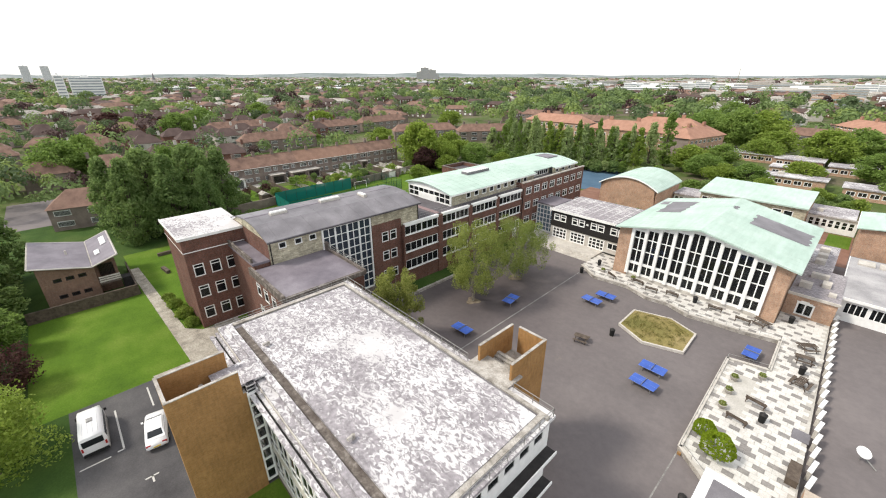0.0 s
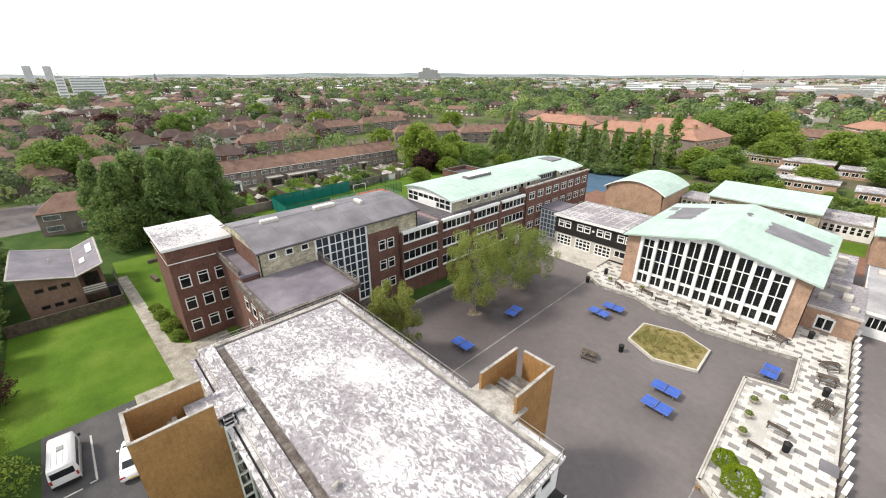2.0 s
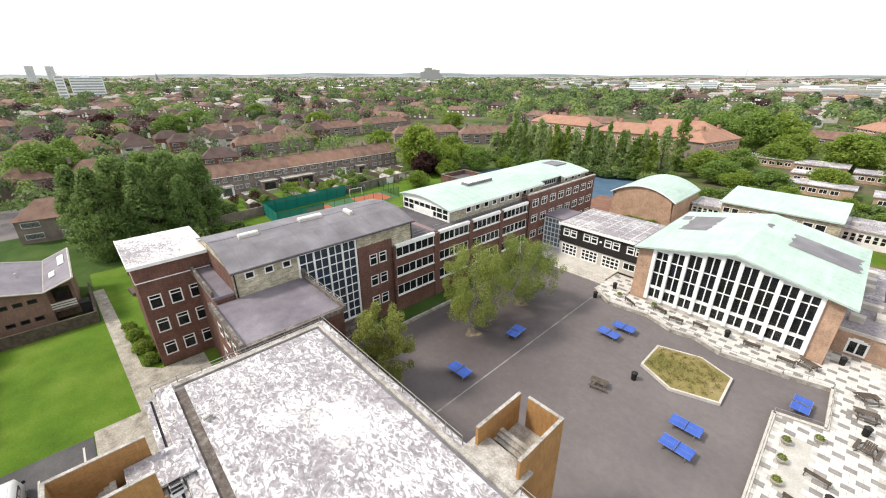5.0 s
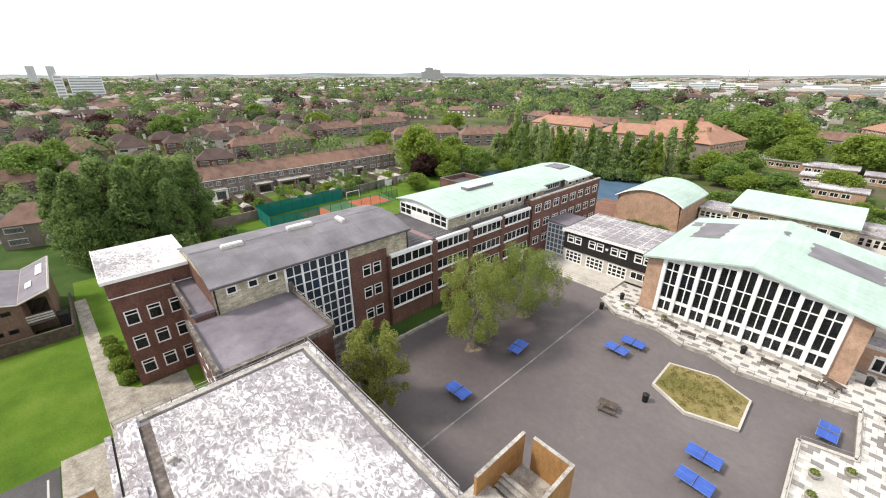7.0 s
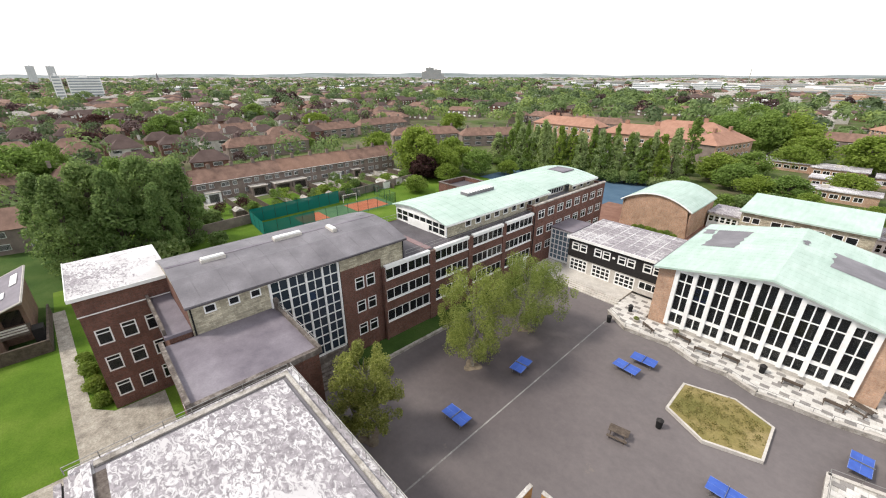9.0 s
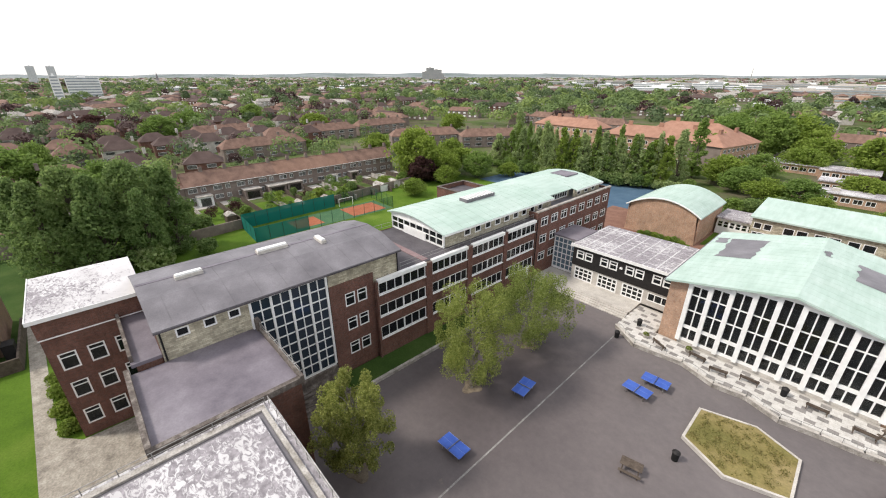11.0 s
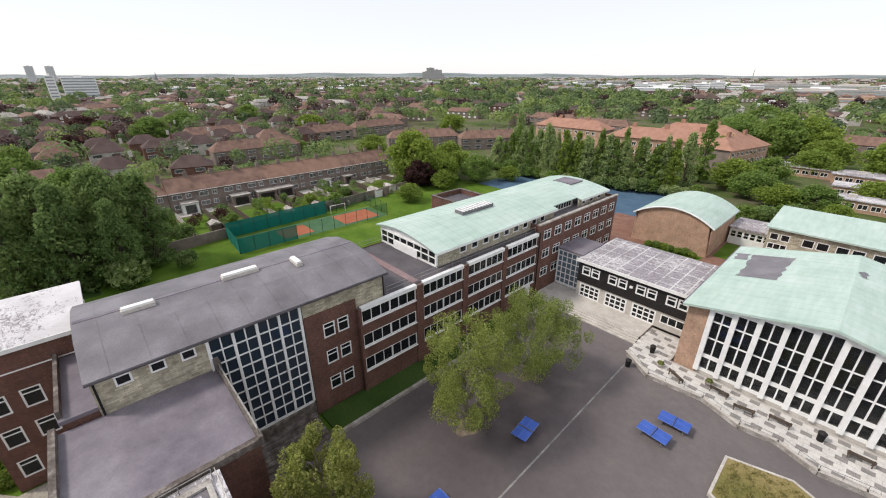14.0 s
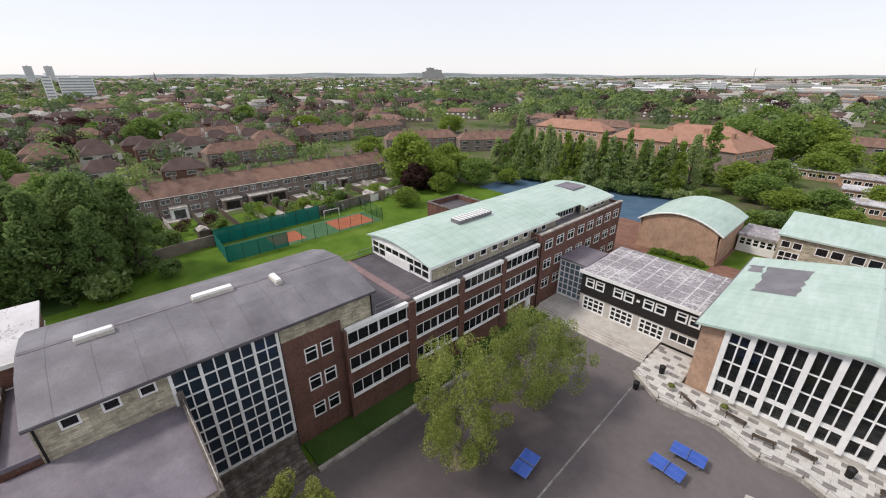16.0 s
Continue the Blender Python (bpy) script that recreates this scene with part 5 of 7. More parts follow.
# ---- white zigzag wall along the terrace ----
zig = thing("zigzag_wall", "white sawtooth garden wall along the terrace", "wall")
for k in range(18):
    bm = bmesh.new()
    box(bm, -0.85, -0.13, 0, 0.85, 0.13, 1.0)
    o = part("wall_panel", bm, M_PALECONC, zig)
    o.matrix_basis = pose(4.6 - 0.06 * k, 37.2 + 2.0 * k, 0, 0, 0, 80)
    o = part("coping", boxes((-0.88, -0.17, 1.0, 0.88, 0.17, 1.08)), M_WHITE, zig)
    o.matrix_basis = pose(4.6 - 0.06 * k, 37.2 + 2.0 * k, 0, 0, 0, 80)
solid("brick_wall_end", boxes((4.3, 30.5, 0, 8.8, 35.6, 1.5)), M_TAN, "tan brick block at the end of the terrace", "brick wall")
solid("brick_planter", boxes((-4.05, 33.2, 0.0, -3.75, 33.4, 0.3)), M_BROWN, "brown brick edge of the terrace planter", "planter")
canopy = thing("entrance_canopy", "white-edged flat entrance canopy beside the courtyard", "canopy")
part("roof", boxes((-1.6, 25.5, 2.8, 3.2, 30.6, 2.95)), M_WHITE, canopy)
part("roof_well", boxes((-0.9, 26.2, 2.95, 2.5, 29.8, 2.98)), M_SLATE, canopy)
for x in (-1.4, 3.0):
    for y in (25.7, 30.4):
        part("post", boxes((x - 0.08, y - 0.08, 0, x + 0.08, y + 0.08, 2.8)), M_WHITE, canopy)
dish = thing("satellite_dish", "white dish aerial on a short dark pole", "satellite dish", at=(7.4, 44.4, 0))
bm = bmesh.new()
rings = [[bm.verts.new((r * math.cos(a * math.tau / 16), r * math.sin(a * math.tau / 16), 0.28 * (r / 0.75) ** 2)) for a in range(16)] for r in (0.12, 0.3, 0.55)]
bm.faces.new(rings[0][::-1])
for p, q in zip(rings, rings[1:]):
    for k in range(16):
        bm.faces.new((p[k], p[(k + 1) % 16], q[(k + 1) % 16], q[k]))
d = part("reflector", bm, M_WHITE, dish)
d.matrix_basis = pose(0, 0, 0.9, 30, 0, 30)
bm = bmesh.new()
tube(bm, (0, 0, 0.02), (0, 0, 0.9), 0.05, sides=8), tube(bm, (0, 0, 0.7), (1.1, -0.5, 0.05), 0.05, sides=6)
part("pole", bm, M_STEEL, dish)


# ---- vehicles ----
M_CARWHITE = mat("white car paint", (0.8, 0.8, 0.8), 0.25, 0, 0.5)
M_TYRE = M_RUBBER
M_LAMP = mat("tail lamp", (0.35, 0.02, 0.02), 0.3)


def loft(bm, sections):
    """Closed skin through rings of points."""
    rings = [[bm.verts.new(p) for p in s] for s in sections]
    for a, b in zip(rings, rings[1:]):
        n = len(a)
        for k in range(n):
            bm.faces.new((a[k], a[(k + 1) % n], b[(k + 1) % n], b[k]))
    bm.faces.new(rings[0][::-1]), bm.faces.new(rings[-1])
    bmesh.ops.recalc_face_normals(bm, faces=bm.faces)


def ring(x, w, z0, z1, tuck=0.9):
    return [(x, -w, z0), (x, w, z0), (x, w * 1.0, (z0 + z1) * 0.55), (x, w * tuck, z1), (x, -w * tuck, z1), (x, -w, (z0 + z1) * 0.55)]


def wheel(parent, x, y, r):
    bm = bmesh.new()
    tube(bm, (x, y - 0.1, r), (x, y + 0.1, r), r, sides=18)
    w = part("wheel", bm, M_TYRE, parent)
    bm = bmesh.new()
    s = 0.105 if y > 0 else -0.105
    tube(bm, (x, y + s * 0.9, r), (x, y + s * 1.1, r), r * 0.62, sides=14)
    part("rim", bm, M_STEEL, w)


def saloon(x, y, a, label="white saloon car parked on the asphalt car park", paint=None):
    paint = paint or M_CARWHITE
    c = thing("car", label, "car", at=(x, y, 0.03), turn=a)
    c.matrix_basis = pose(x, y, 0.03, 0, 0, a) @ Matrix.Diagonal((1.08, 1.04, 1.02, 1))
    bm = bmesh.new()
    loft(bm, [ring(q, w, z0, z1) for q, w, z0, z1 in ((-2.25, 0.7, 0.35, 0.6), (-2.1, 0.82, 0.22, 0.82), (-1.3, 0.87, 0.2, 0.95), (0.6, 0.87, 0.2, 0.92), (1.7, 0.84, 0.2, 0.8), (2.15, 0.74, 0.25, 0.66), (2.27, 0.6, 0.35, 0.55))])
    bmesh.ops.bevel(bm, geom=bm.edges[:], offset=0.04, segments=2, affect="EDGES")
    for f in bm.faces:
        f.smooth = True
    part("body", bm, paint, c)
    cabin = ((-1.75, 0.72, 0.92, 0.95), (-1.0, 0.74, 1.37, 0.8), (0.0, 0.74, 1.43, 0.8), (0.45, 0.74, 1.38, 0.8), (1.25, 0.72, 0.9, 0.95))
    bm = bmesh.new()
    loft(bm, [ring(q, w, 0.85, z, t) for q, w, z, t in cabin])
    roof = part("cabin", bm, paint, c)
    tint = bpy.data.materials.get("tinted car glass") or mat("tinted car glass", (0.015, 0.018, 0.02), 0.08, 0, 0.5)

    def pane(name, a, b, f0, f1, up):
        (xa, wa, za, ta), (xb, wb, zb, tb) = a, b
        at = lambda f, g: Vector((xa + (xb - xa) * f, g * 0.86 * (wa * ta + (wb * tb - wa * ta) * f), za + (zb - za) * f))
        bm = bmesh.new()
        q = [bm.verts.new(at(f, g) + Vector((up[0], 0, up[1])) * 0.015) for f, g in ((f0, -1), (f0, 1), (f1, 1), (f1, -1))]
        r = [bm.verts.new(k.co - Vector((up[0], 0, up[1])) * 0.03) for k in q]
        bm.faces.new(q), bm.faces.new(r[::-1])
        for k in range(4):
            bm.faces.new((q[k], r[k], r[(k + 1) % 4], q[(k + 1) % 4]))
        bmesh.ops.recalc_face_normals(bm, faces=bm.faces)
        part(name, bm, tint, roof)

    pane("rear_window", cabin[0], cabin[1], 0.25, 0.9, (-0.5, 0.85))
    pane("windscreen", cabin[4], cabin[3], 0.15, 0.92, (0.5, 0.85))
    for g in (-1, 1):
        for xa, xb, xc, xd in ((-1.15, -0.2, -0.25, -0.85), (-0.1, 0.85, 0.4, -0.12)):
            bm = bmesh.new()
            q = [bm.verts.new((x, g * w, z)) for x, w, z in ((xa, 0.735, 0.97), (xb, 0.735, 0.97), (xc, 0.632, 1.3), (xd, 0.632, 1.3))]
            r = [bm.verts.new((k.co.x, k.co.y - g * 0.05, k.co.z)) for k in q]
            bm.faces.new(q), bm.faces.new(r[::-1])
            for k in range(4):
                bm.faces.new((q[k], r[k], r[(k + 1) % 4], q[(k + 1) % 4]))
            bmesh.ops.recalc_face_normals(bm, faces=bm.faces)
            part("side_window", bm, tint, roof)
    for q in (-1.35, 1.35):
        for s in (-0.8, 0.8):
            wheel(c, q, s, 0.31)
    for s in (-0.6, 0.6):
        part("tail_lamp", boxes((-2.2, s - 0.17, 0.62, -2.12, s + 0.17, 0.78)), M_LAMP, c)
    for s in (-0.95, 0.95):
        part("mirror", boxes((0.75, s - 0.08, 0.9, 0.9, s + 0.08, 1.02)), M_CARWHITE, c)
    part("number_plate", boxes((-2.29, -0.26, 0.45, -2.25, 0.26, 0.56)), mat("yellow plate", (0.6, 0.45, 0.05), 0.5), c)


def minibus(x, y, a):
    c = thing("minibus", "white minibus with roof vents and dark rear window", "minibus", at=(x, y, 0.03), turn=a)
    bm = bmesh.new()
    loft(bm, [ring(q, w, z0, z1, 0.86) for q, w, z0, z1 in ((-2.6, 0.9, 0.4, 2.15), (-2.5, 0.97, 0.28, 2.3), (1.2, 0.98, 0.25, 2.33), (1.75, 0.96, 0.25, 2.2), (2.3, 0.92, 0.25, 1.2), (2.65, 0.8, 0.3, 1.0))])
    bmesh.ops.bevel(bm, geom=bm.edges[:], offset=0.05, segments=2, affect="EDGES")
    for f in bm.faces:
        f.smooth = True
    part("body", bm, M_CARWHITE, c, "white painted body")
    dk = bpy.data.materials["tinted car glass"]
    part("rear_window", boxes((-2.66, -0.75, 1.35, -2.57, 0.75, 1.95)), dk, c)
    for s in (-1, 1):
        for k in range(3):
            part("side_window", boxes((-2.2 + 1.2 * k, min(s * 0.93, s * 0.985), 1.3, -1.15 + 1.2 * k, max(s * 0.93, s * 0.985), 1.85)), dk, c)
        part("tail_lamp", boxes((-2.62, s * 0.84 - 0.07, 0.9, -2.5, s * 0.84 + 0.07, 1.3)), M_LAMP, c)
        part("mirror", boxes((1.9, s * 1.08 - 0.1, 1.25, 2.0, s * 1.08 + 0.1, 1.5)), M_RUBBER, c)
        for q in (-1.6, 1.6):
            wheel(c, q, s * 0.86, 0.34)
    part("bumper", boxes((-2.72, -0.9, 0.35, -2.58, 0.9, 0.6)), M_RUBBER, c)
    for k in range(4):
        part("roof_rib", boxes((-2.1, -0.55 + 0.36 * k, 2.3, 1.0, -0.5 + 0.36 * k, 2.36)), M_CARWHITE, c)
    part("roof_vent", boxes((-0.5, -0.25, 2.34, 0.0, 0.2, 2.42)), M_STEEL, c)


saloon(-39.3, -0.5, 172)
sheet("road", rect(-152, -14, -124, 10), 0.02, M_ASPH, "asphalt parking yard behind the caretaker's house", "road")
M_CARDARK = mat("dark grey car paint", (0.05, 0.055, 0.06), 0.3, 0, 0.5)
for x, y, a, lab, pt in ((-128, -2.5, 95, "white car parked in a yard between houses", M_CARWHITE), (-132, 1.5, 100, "silver-white car parked in a yard between houses", M_CARWHITE), (-137, 4.0, 20, "dark car parked in a yard between houses", M_CARDARK), (-141, -3.5, 85, "white car parked beside a house", M_CARWHITE)):
    saloon(x, y, a, lab, pt)
minibus(-42.6, -4.8, 178)


# ---- boundary walls, fences, court ----
bm = bmesh.new()
prism(bm, [(-101.6, 12), (-101.3, 12), (-111.3, 96), (-111.6, 96)], 0, 2.2)
solid("boundary_wall", bm, M_RENDER, "long brown brick boundary wall of the gardens", "wall", "structure")
M_NET = mat("teal windbreak netting", (0.0, 0.16, 0.13), 0.9)
M_NET.node_tree.nodes["Principled BSDF"].inputs["Alpha"].default_value = 0.9
M_MESH = mat("green wire mesh", (0.02, 0.09, 0.06), 0.8)
M_MESH.node_tree.nodes["Principled BSDF"].inputs["Alpha"].default_value = 0.28
fence = thing("court_fence", "tall green mesh fence with teal windbreak netting", "fence")


def fence_side(xa, ya, xb, yb, h, split):
    d = Vector((xb - xa, yb - ya, 0))
    n = max(1, round(d.length / 3.0))
    for k in range(n + 1):
        p = (xa + d.x * k / n, ya + d.y * k / n)
        bm = bmesh.new()
        tube(bm, (*p, 0), (*p, h), 0.05, sides=6)
        part("post", bm, M_DARKGREEN, fence)
        if k < n:
            q = (xa + d.x * (k + 1) / n, ya + d.y * (k + 1) / n)
            bm = bmesh.new()
            v = [bm.verts.new(c) for c in ((*p, 0.05), (*q, 0.05), (*q, h), (*p, h))]
            bm.faces.new(v)
            part("mesh_panel", bm, M_NET if (p[1] + q[1]) / 2 < split else M_MESH, fence)


M_DARKGREEN = mat("dark green steel", (0.012, 0.05, 0.035), 0.6)
fence_side(-93.6, 37.3, -93.9, 72, 3.2, 49)
fence_side(-104, 38, -105.5, 73, 3.4, 62)
fence_side(-104, 38, -93.6, 37.3, 3.2, 99)
fence_side(-105.5, 73, -93.9, 72, 3.2, 0)
goal = thing("goal_frame", "white metal goal frame on the red court", "goal")
part("post", boxes((-104.0, 62.0, 0, -103.9, 62.1, 2.1)), M_WHITE, goal), part("post", boxes((-104.0, 66.0, 0, -103.9, 66.1, 2.1)), M_WHITE, goal)
part("crossbar", boxes((-104.0, 62.1, 2.0, -103.9, 66.0, 2.1)), M_WHITE, goal)
bm = bmesh.new()
for x0, y0, x1, y1 in ((-72.7, -9.6, -72.4, 3.0), (-84, 3.0, -72.4, 3.25)):
    box(bm, x0, y0, 0, x1, y1, 1.7)
solid("garden_fence", bm, M_WOOD, "close-boarded brown timber fence round the caretaker's house", "fence", "structure")
for x, y, a in ((-78.9, 7.9, 8), (-87.4, 9.5, 95)):
    o = solid("log_seat", boxes((-1.3, -0.3, 0, 1.3, 0.3, 0.55)), M_WOOD, "long timber seat on the lawn", "bench", group="log seats")
    o.matrix_basis = pose(x, y, 0.02, 0, 0, a)


# ---- houses ----
def house(name, label, length, depth, eave, ridge, roof_mat, wall_mat, hip=0.0, bays=2, chimney=1, group="houses", plain=False):
    """A two-storey house, length along x, its front to -y, with windows front and back."""
    h = thing(name, label, "house", group)
    wins = []
    for b in range(bays):
        w = length / bays
        for z in (0.9, 3.3):
            if length > 3 and eave > 4:
                wins += [(b * w + w * 0.16, z, w * 0.5, 1.2)] if plain else [(b * w + w * 0.12, z, w * 0.36, 1.2), (b * w + w * 0.62, z, w * 0.2, 1.2)]
    bm = bmesh.new()
    x0, x1, y0, y1 = 0, length, 0, depth
    part("wall", boxes((0, 0.02, 0, length, depth, eave)), wall_mat, h)
    for u, z, w, hh in wins:
        f = part("window", boxes((u, -0.05, z, u + w, 0.02, z + hh)), M_WHITE, h)
        n = 2 if w > 1.2 and not plain else 1
        for k in range(n):
            part("pane", boxes((u + 0.08 + k * (w - 0.06) / n, -0.062, z + 0.1, u + (k + 1) * (w - 0.06) / n, -0.05, z + hh - 0.1)), M_GLASS, f)
    o = 0.35
    bm = bmesh.new()
    a = [bm.verts.new(c) for c in ((-o if hip else 0, -o, eave - 0.1), (length + (o if hip else 0), -o, eave - 0.1), (length + (o if hip else 0), depth + o, eave - 0.1), (-o if hip else 0, depth + o, eave - 0.1))]
    r = [bm.verts.new((hip, depth / 2, ridge)), bm.verts.new((length - hip, depth / 2, ridge))]
    bm.faces.new((a[0], a[1], r[1], r[0])), bm.faces.new((a[2], a[3], r[0], r[1]))
    bm.faces.new((a[1], a[2], r[1])), bm.faces.new((a[3], a[0], r[0])), bm.faces.new(a[::-1])
    part("roof", bm, roof_mat, h)
    if not plain:
        part("ridge_cap", boxes((hip, depth / 2 - 0.12, ridge - 0.08, length - hip, depth / 2 + 0.12, ridge + 0.06)), roof_mat, h)
    if not plain:
        part("gutter", boxes((0, -o - 0.06, eave - 0.16, length, -o + 0.04, eave - 0.06)), M_WHITE, h)
    for k in range(chimney):
        x = length * (k + 0.5) / chimney if chimney > 1 else length - 0.6
        c = part("chimney", boxes((x - 0.45, depth / 2 - 0.3, ridge - 0.8, x + 0.45, depth / 2 + 0.35, ridge + 1.1)), wall_mat, h)
        for q in () if plain else (-0.2, 0.2):
            bm = bmesh.new()
            tube(bm, (x + q, depth / 2, ridge + 1.1), (x + q, depth / 2, ridge + 1.45), 0.12, 0.1, 8)
            part("chimney_pot", bm, M_TILE, c)
    return h


rnd = random.Random(21)
terrace_units = [house("terraced_house", "grey-brown brick terraced house with brown tiled roof", 6.0, 7.6, 5.1, 8.1, rm, M_RENDER, 0, 1, 1, "garden terrace") for rm in (M_TILE, varied("orange-brown roof tiles", [(0.21, 0.125, 0.09), (0.29, 0.18, 0.132)], 0.5, 8, 0.85, 0.2, 0.3))]
Y0 = 33.0
for k in range(11):
    u = terrace_units[(k // 4) % 2]
    m = pose(-130.6 - 0.05 * k, Y0 + 6.0 * k, 0, 0, 0, 90.5)
    if k in (0, 4):
        u.matrix_basis = m
    else:
        copy_thing(u, m)
end = house("terraced_house", "end terrace house with hipped brown tiled roof", 6.0, 7.6, 5.1, 8.1, M_TILE, M_RENDER, 3.0, 1, 1, "garden terrace")
end.matrix_basis = pose(-130.5, 26.9, 0, 0, 0, 90.5)
# rear additions, garden fences, sheds
for k, (y, w, d, h, white) in enumerate(((35, 3.6, 2.6, 2.6, 1), (46.5, 4.5, 3.0, 2.5, 0), (53, 5.0, 3.4, 2.5, 0), (58.5, 4.6, 3.0, 2.5, 0), (73, 2.4, 2.0, 2.4, 1), (80, 3.0, 2.2, 2.4, 0))):
    e = thing("lean_to", "flat-roofed rear extension of a terraced house", "extension", "rear extensions", at=(-130.5, y, 0))
    part("wall", boxes((0, 0, 0, d, w, h)), M_WHITE if white else M_RENDER, e)
    part("roof", boxes((-0.05, -0.15, h, d + 0.2, w + 0.15, h + 0.15)), M_CONC, e)
    part("glazed_door", boxes((d, 0.6, 0.1, d + 0.05, w - 0.6, h - 0.4)), M_GLASS, e)
for k in range(12):
    y = 33.0 + 6.0 * k
    solid("garden_fence", boxes((-127.0, y - 0.05, 0, -106.2 - 0.07 * k * 1.2, y + 0.05, 1.5)), M_WOOD if k % 3 else M_CONC, "timber fence between back gardens", "fence", "structure", "garden fences")
    if k < 11:
        sheet("lawn", rect(-126 + rnd.uniform(0, 6), y + 0.3, -110.5, y + 5.6), 0.015, M_LAWN if k % 3 != 1 else M_ROUGH, "back garden lawn of a terraced house", "lawn")
        sheet("patio", rect(-130.2, y + 0.4, -126.2, y + 5.5), 0.018, M_PALECONC, "paved patio behind a terraced house", "patio")
for k, (x, y, a, b, w) in enumerate(((-113, 84, 3.2, 2.4, M_PALECONC), (-113, 78.5, 4.2, 2.6, M_WHITE), (-110, 60, 2.4, 2.0, M_PALECONC), (-112, 36.5, 2.6, 2.0, M_WOOD), (-111, 53.2, 5.0, 1.6, M_CONC), (-117, 91, 3, 3, M_ORANGE))):
    s = thing("garden_shed", "small garden shed with pitched felt roof", "shed", "garden sheds", at=(x, y, 0))
    part("wall", boxes((0, 0, 0, a, b, 1.9)), w, s)
    bm = bmesh.new()
    v = [bm.verts.new(c) for c in ((-0.1, -0.1, 1.9), (a + 0.1, -0.1, 1.9), (a + 0.1, b + 0.1, 1.9), (-0.1, b + 0.1, 1.9), (-0.1, b / 2, 2.5), (a + 0.1, b / 2, 2.5))]
    for f in ((0, 1, 5, 4), (2, 3, 4, 5), (1, 2, 5), (3, 0, 4), (3, 2, 1, 0)):
        bm.faces.new([v[i] for i in f])
    part("roof", bm, M_CONC, s)

# caretaker's house with a butterfly roof
def roof_plate(parent, corners, thick, material, edge=M_PALECONC):
    """A tilted roof plate from its four corners, with a pale edge board round it."""
    bm = bmesh.new()
    v = [bm.verts.new(c) for c in corners]
    t = [bm.verts.new(q.co - Vector((0, 0, thick))) for q in v]
    bm.faces.new(v), bm.faces.new(t[::-1])
    for i in range(4):
        bm.faces.new((v[i], t[i], t[(i + 1) % 4], v[(i + 1) % 4]))
    bmesh.ops.recalc_face_normals(bm, faces=bm.faces)
    plate = part("roof", bm, material, parent)
    bm = bmesh.new()
    for i in range(4):
        a, b = Vector(corners[i]), Vector(corners[(i + 1) % 4])
        tube(bm, a - Vector((0, 0, 0.06)), b - Vector((0, 0, 0.06)), 0.13, sides=4)
    part("edge_board", bm, edge, plate, "pale roof edge board")


care = thing("caretaker_house", "brown brick house with grey butterfly roof and roof lights", "house")
facade(care, "+x", -75.6, -7.2, 6.2, 0, 5.0, [(u, z, 0.95, 0.6, 1, 1, dict(frame_mat=M_BLACK)) for u in (1.4, 2.8, 4.2) for z in (1.3, 3.9)], M_DIMBRICK)
bm = bmesh.new()
v = [[bm.verts.new((x, y, z)) for y, z in ((-7.2, 5.0), (-1.0, 5.0), (-1.0, 5.1), (-7.2, 6.75))] for x in (-75.6, -75.9)]
bm.faces.new(v[0]), bm.faces.new(v[1][::-1])
for i in range(4):
    bm.faces.new((v[0][i], v[1][i], v[1][(i + 1) % 4], v[0][(i + 1) % 4]))
bmesh.ops.recalc_face_normals(bm, faces=bm.faces)
part("raking_wall", bm, M_DIMBRICK, care)
part("side_wall", boxes((-87.6, -7.2, 0, -75.95, -6.9, 6.5)), M_DIMBRICK, care)
part("core", boxes((-87.6, -6.85, 0, -76.0, -1.0, 4.9)), M_DIMBRICK, care)
part("side_block", boxes((-87.6, -0.98, 0, -77.4, 1.7, 5.1)), M_DIMBRICK, care)
part("balcony", boxes((-77.38, -0.9, 2.3, -74.4, 1.7, 2.5)), M_WOOD, care)
for k in range(3):
    part("balcony_rail", boxes((-74.5, -0.9, 2.7 + 0.35 * k, -74.42, 1.7, 2.9 + 0.35 * k)), M_PALECONC, care)
part("porch_wall", boxes((-76.6, 1.8, 0, -75.0, 2.9, 2.4)), M_BLACK, care)
part("glazed_door", boxes((-77.4, -0.6, 2.6, -77.34, 1.3, 4.6)), M_GLASS, care)
roof_plate(care, ((-75.0, -7.8, 7.0), (-75.0, -1.15, 5.3), (-88.4, -1.15, 5.3), (-88.4, -7.8, 7.0)), 0.2, M_LEAD)
roof_plate(care, ((-75.0, -1.1, 5.35), (-74.6, 2.1, 6.6), (-88.4, 2.1, 6.6), (-88.4, -1.1, 5.35)), 0.2, M_LEAD)
slope = lambda y: 5.35 + (y + 1.1) * 0.39 + 0.05
for x0, x1, y0, y1 in ((-86.0, -82.0, 0.75, 1.5), (-80.8, -78.8, -0.35, 0.3)):
    bm = bmesh.new()
    box(bm, x0, 0, 0, x1, (y1 - y0) * 1.07, 0.1, Matrix.Translation((0, y0, slope(y0))) @ Matrix.Rotation(math.atan(0.39), 4, "X"))
    part("roof_light", bm, M_WHITE, care, "white glazed roof light")
bm = bmesh.new()
tube(bm, (-81.5, -3.6, 5.6), (-81.5, -3.6, 6.6), 0.14, sides=8)
part("flue", bm, M_PALECONC, care)

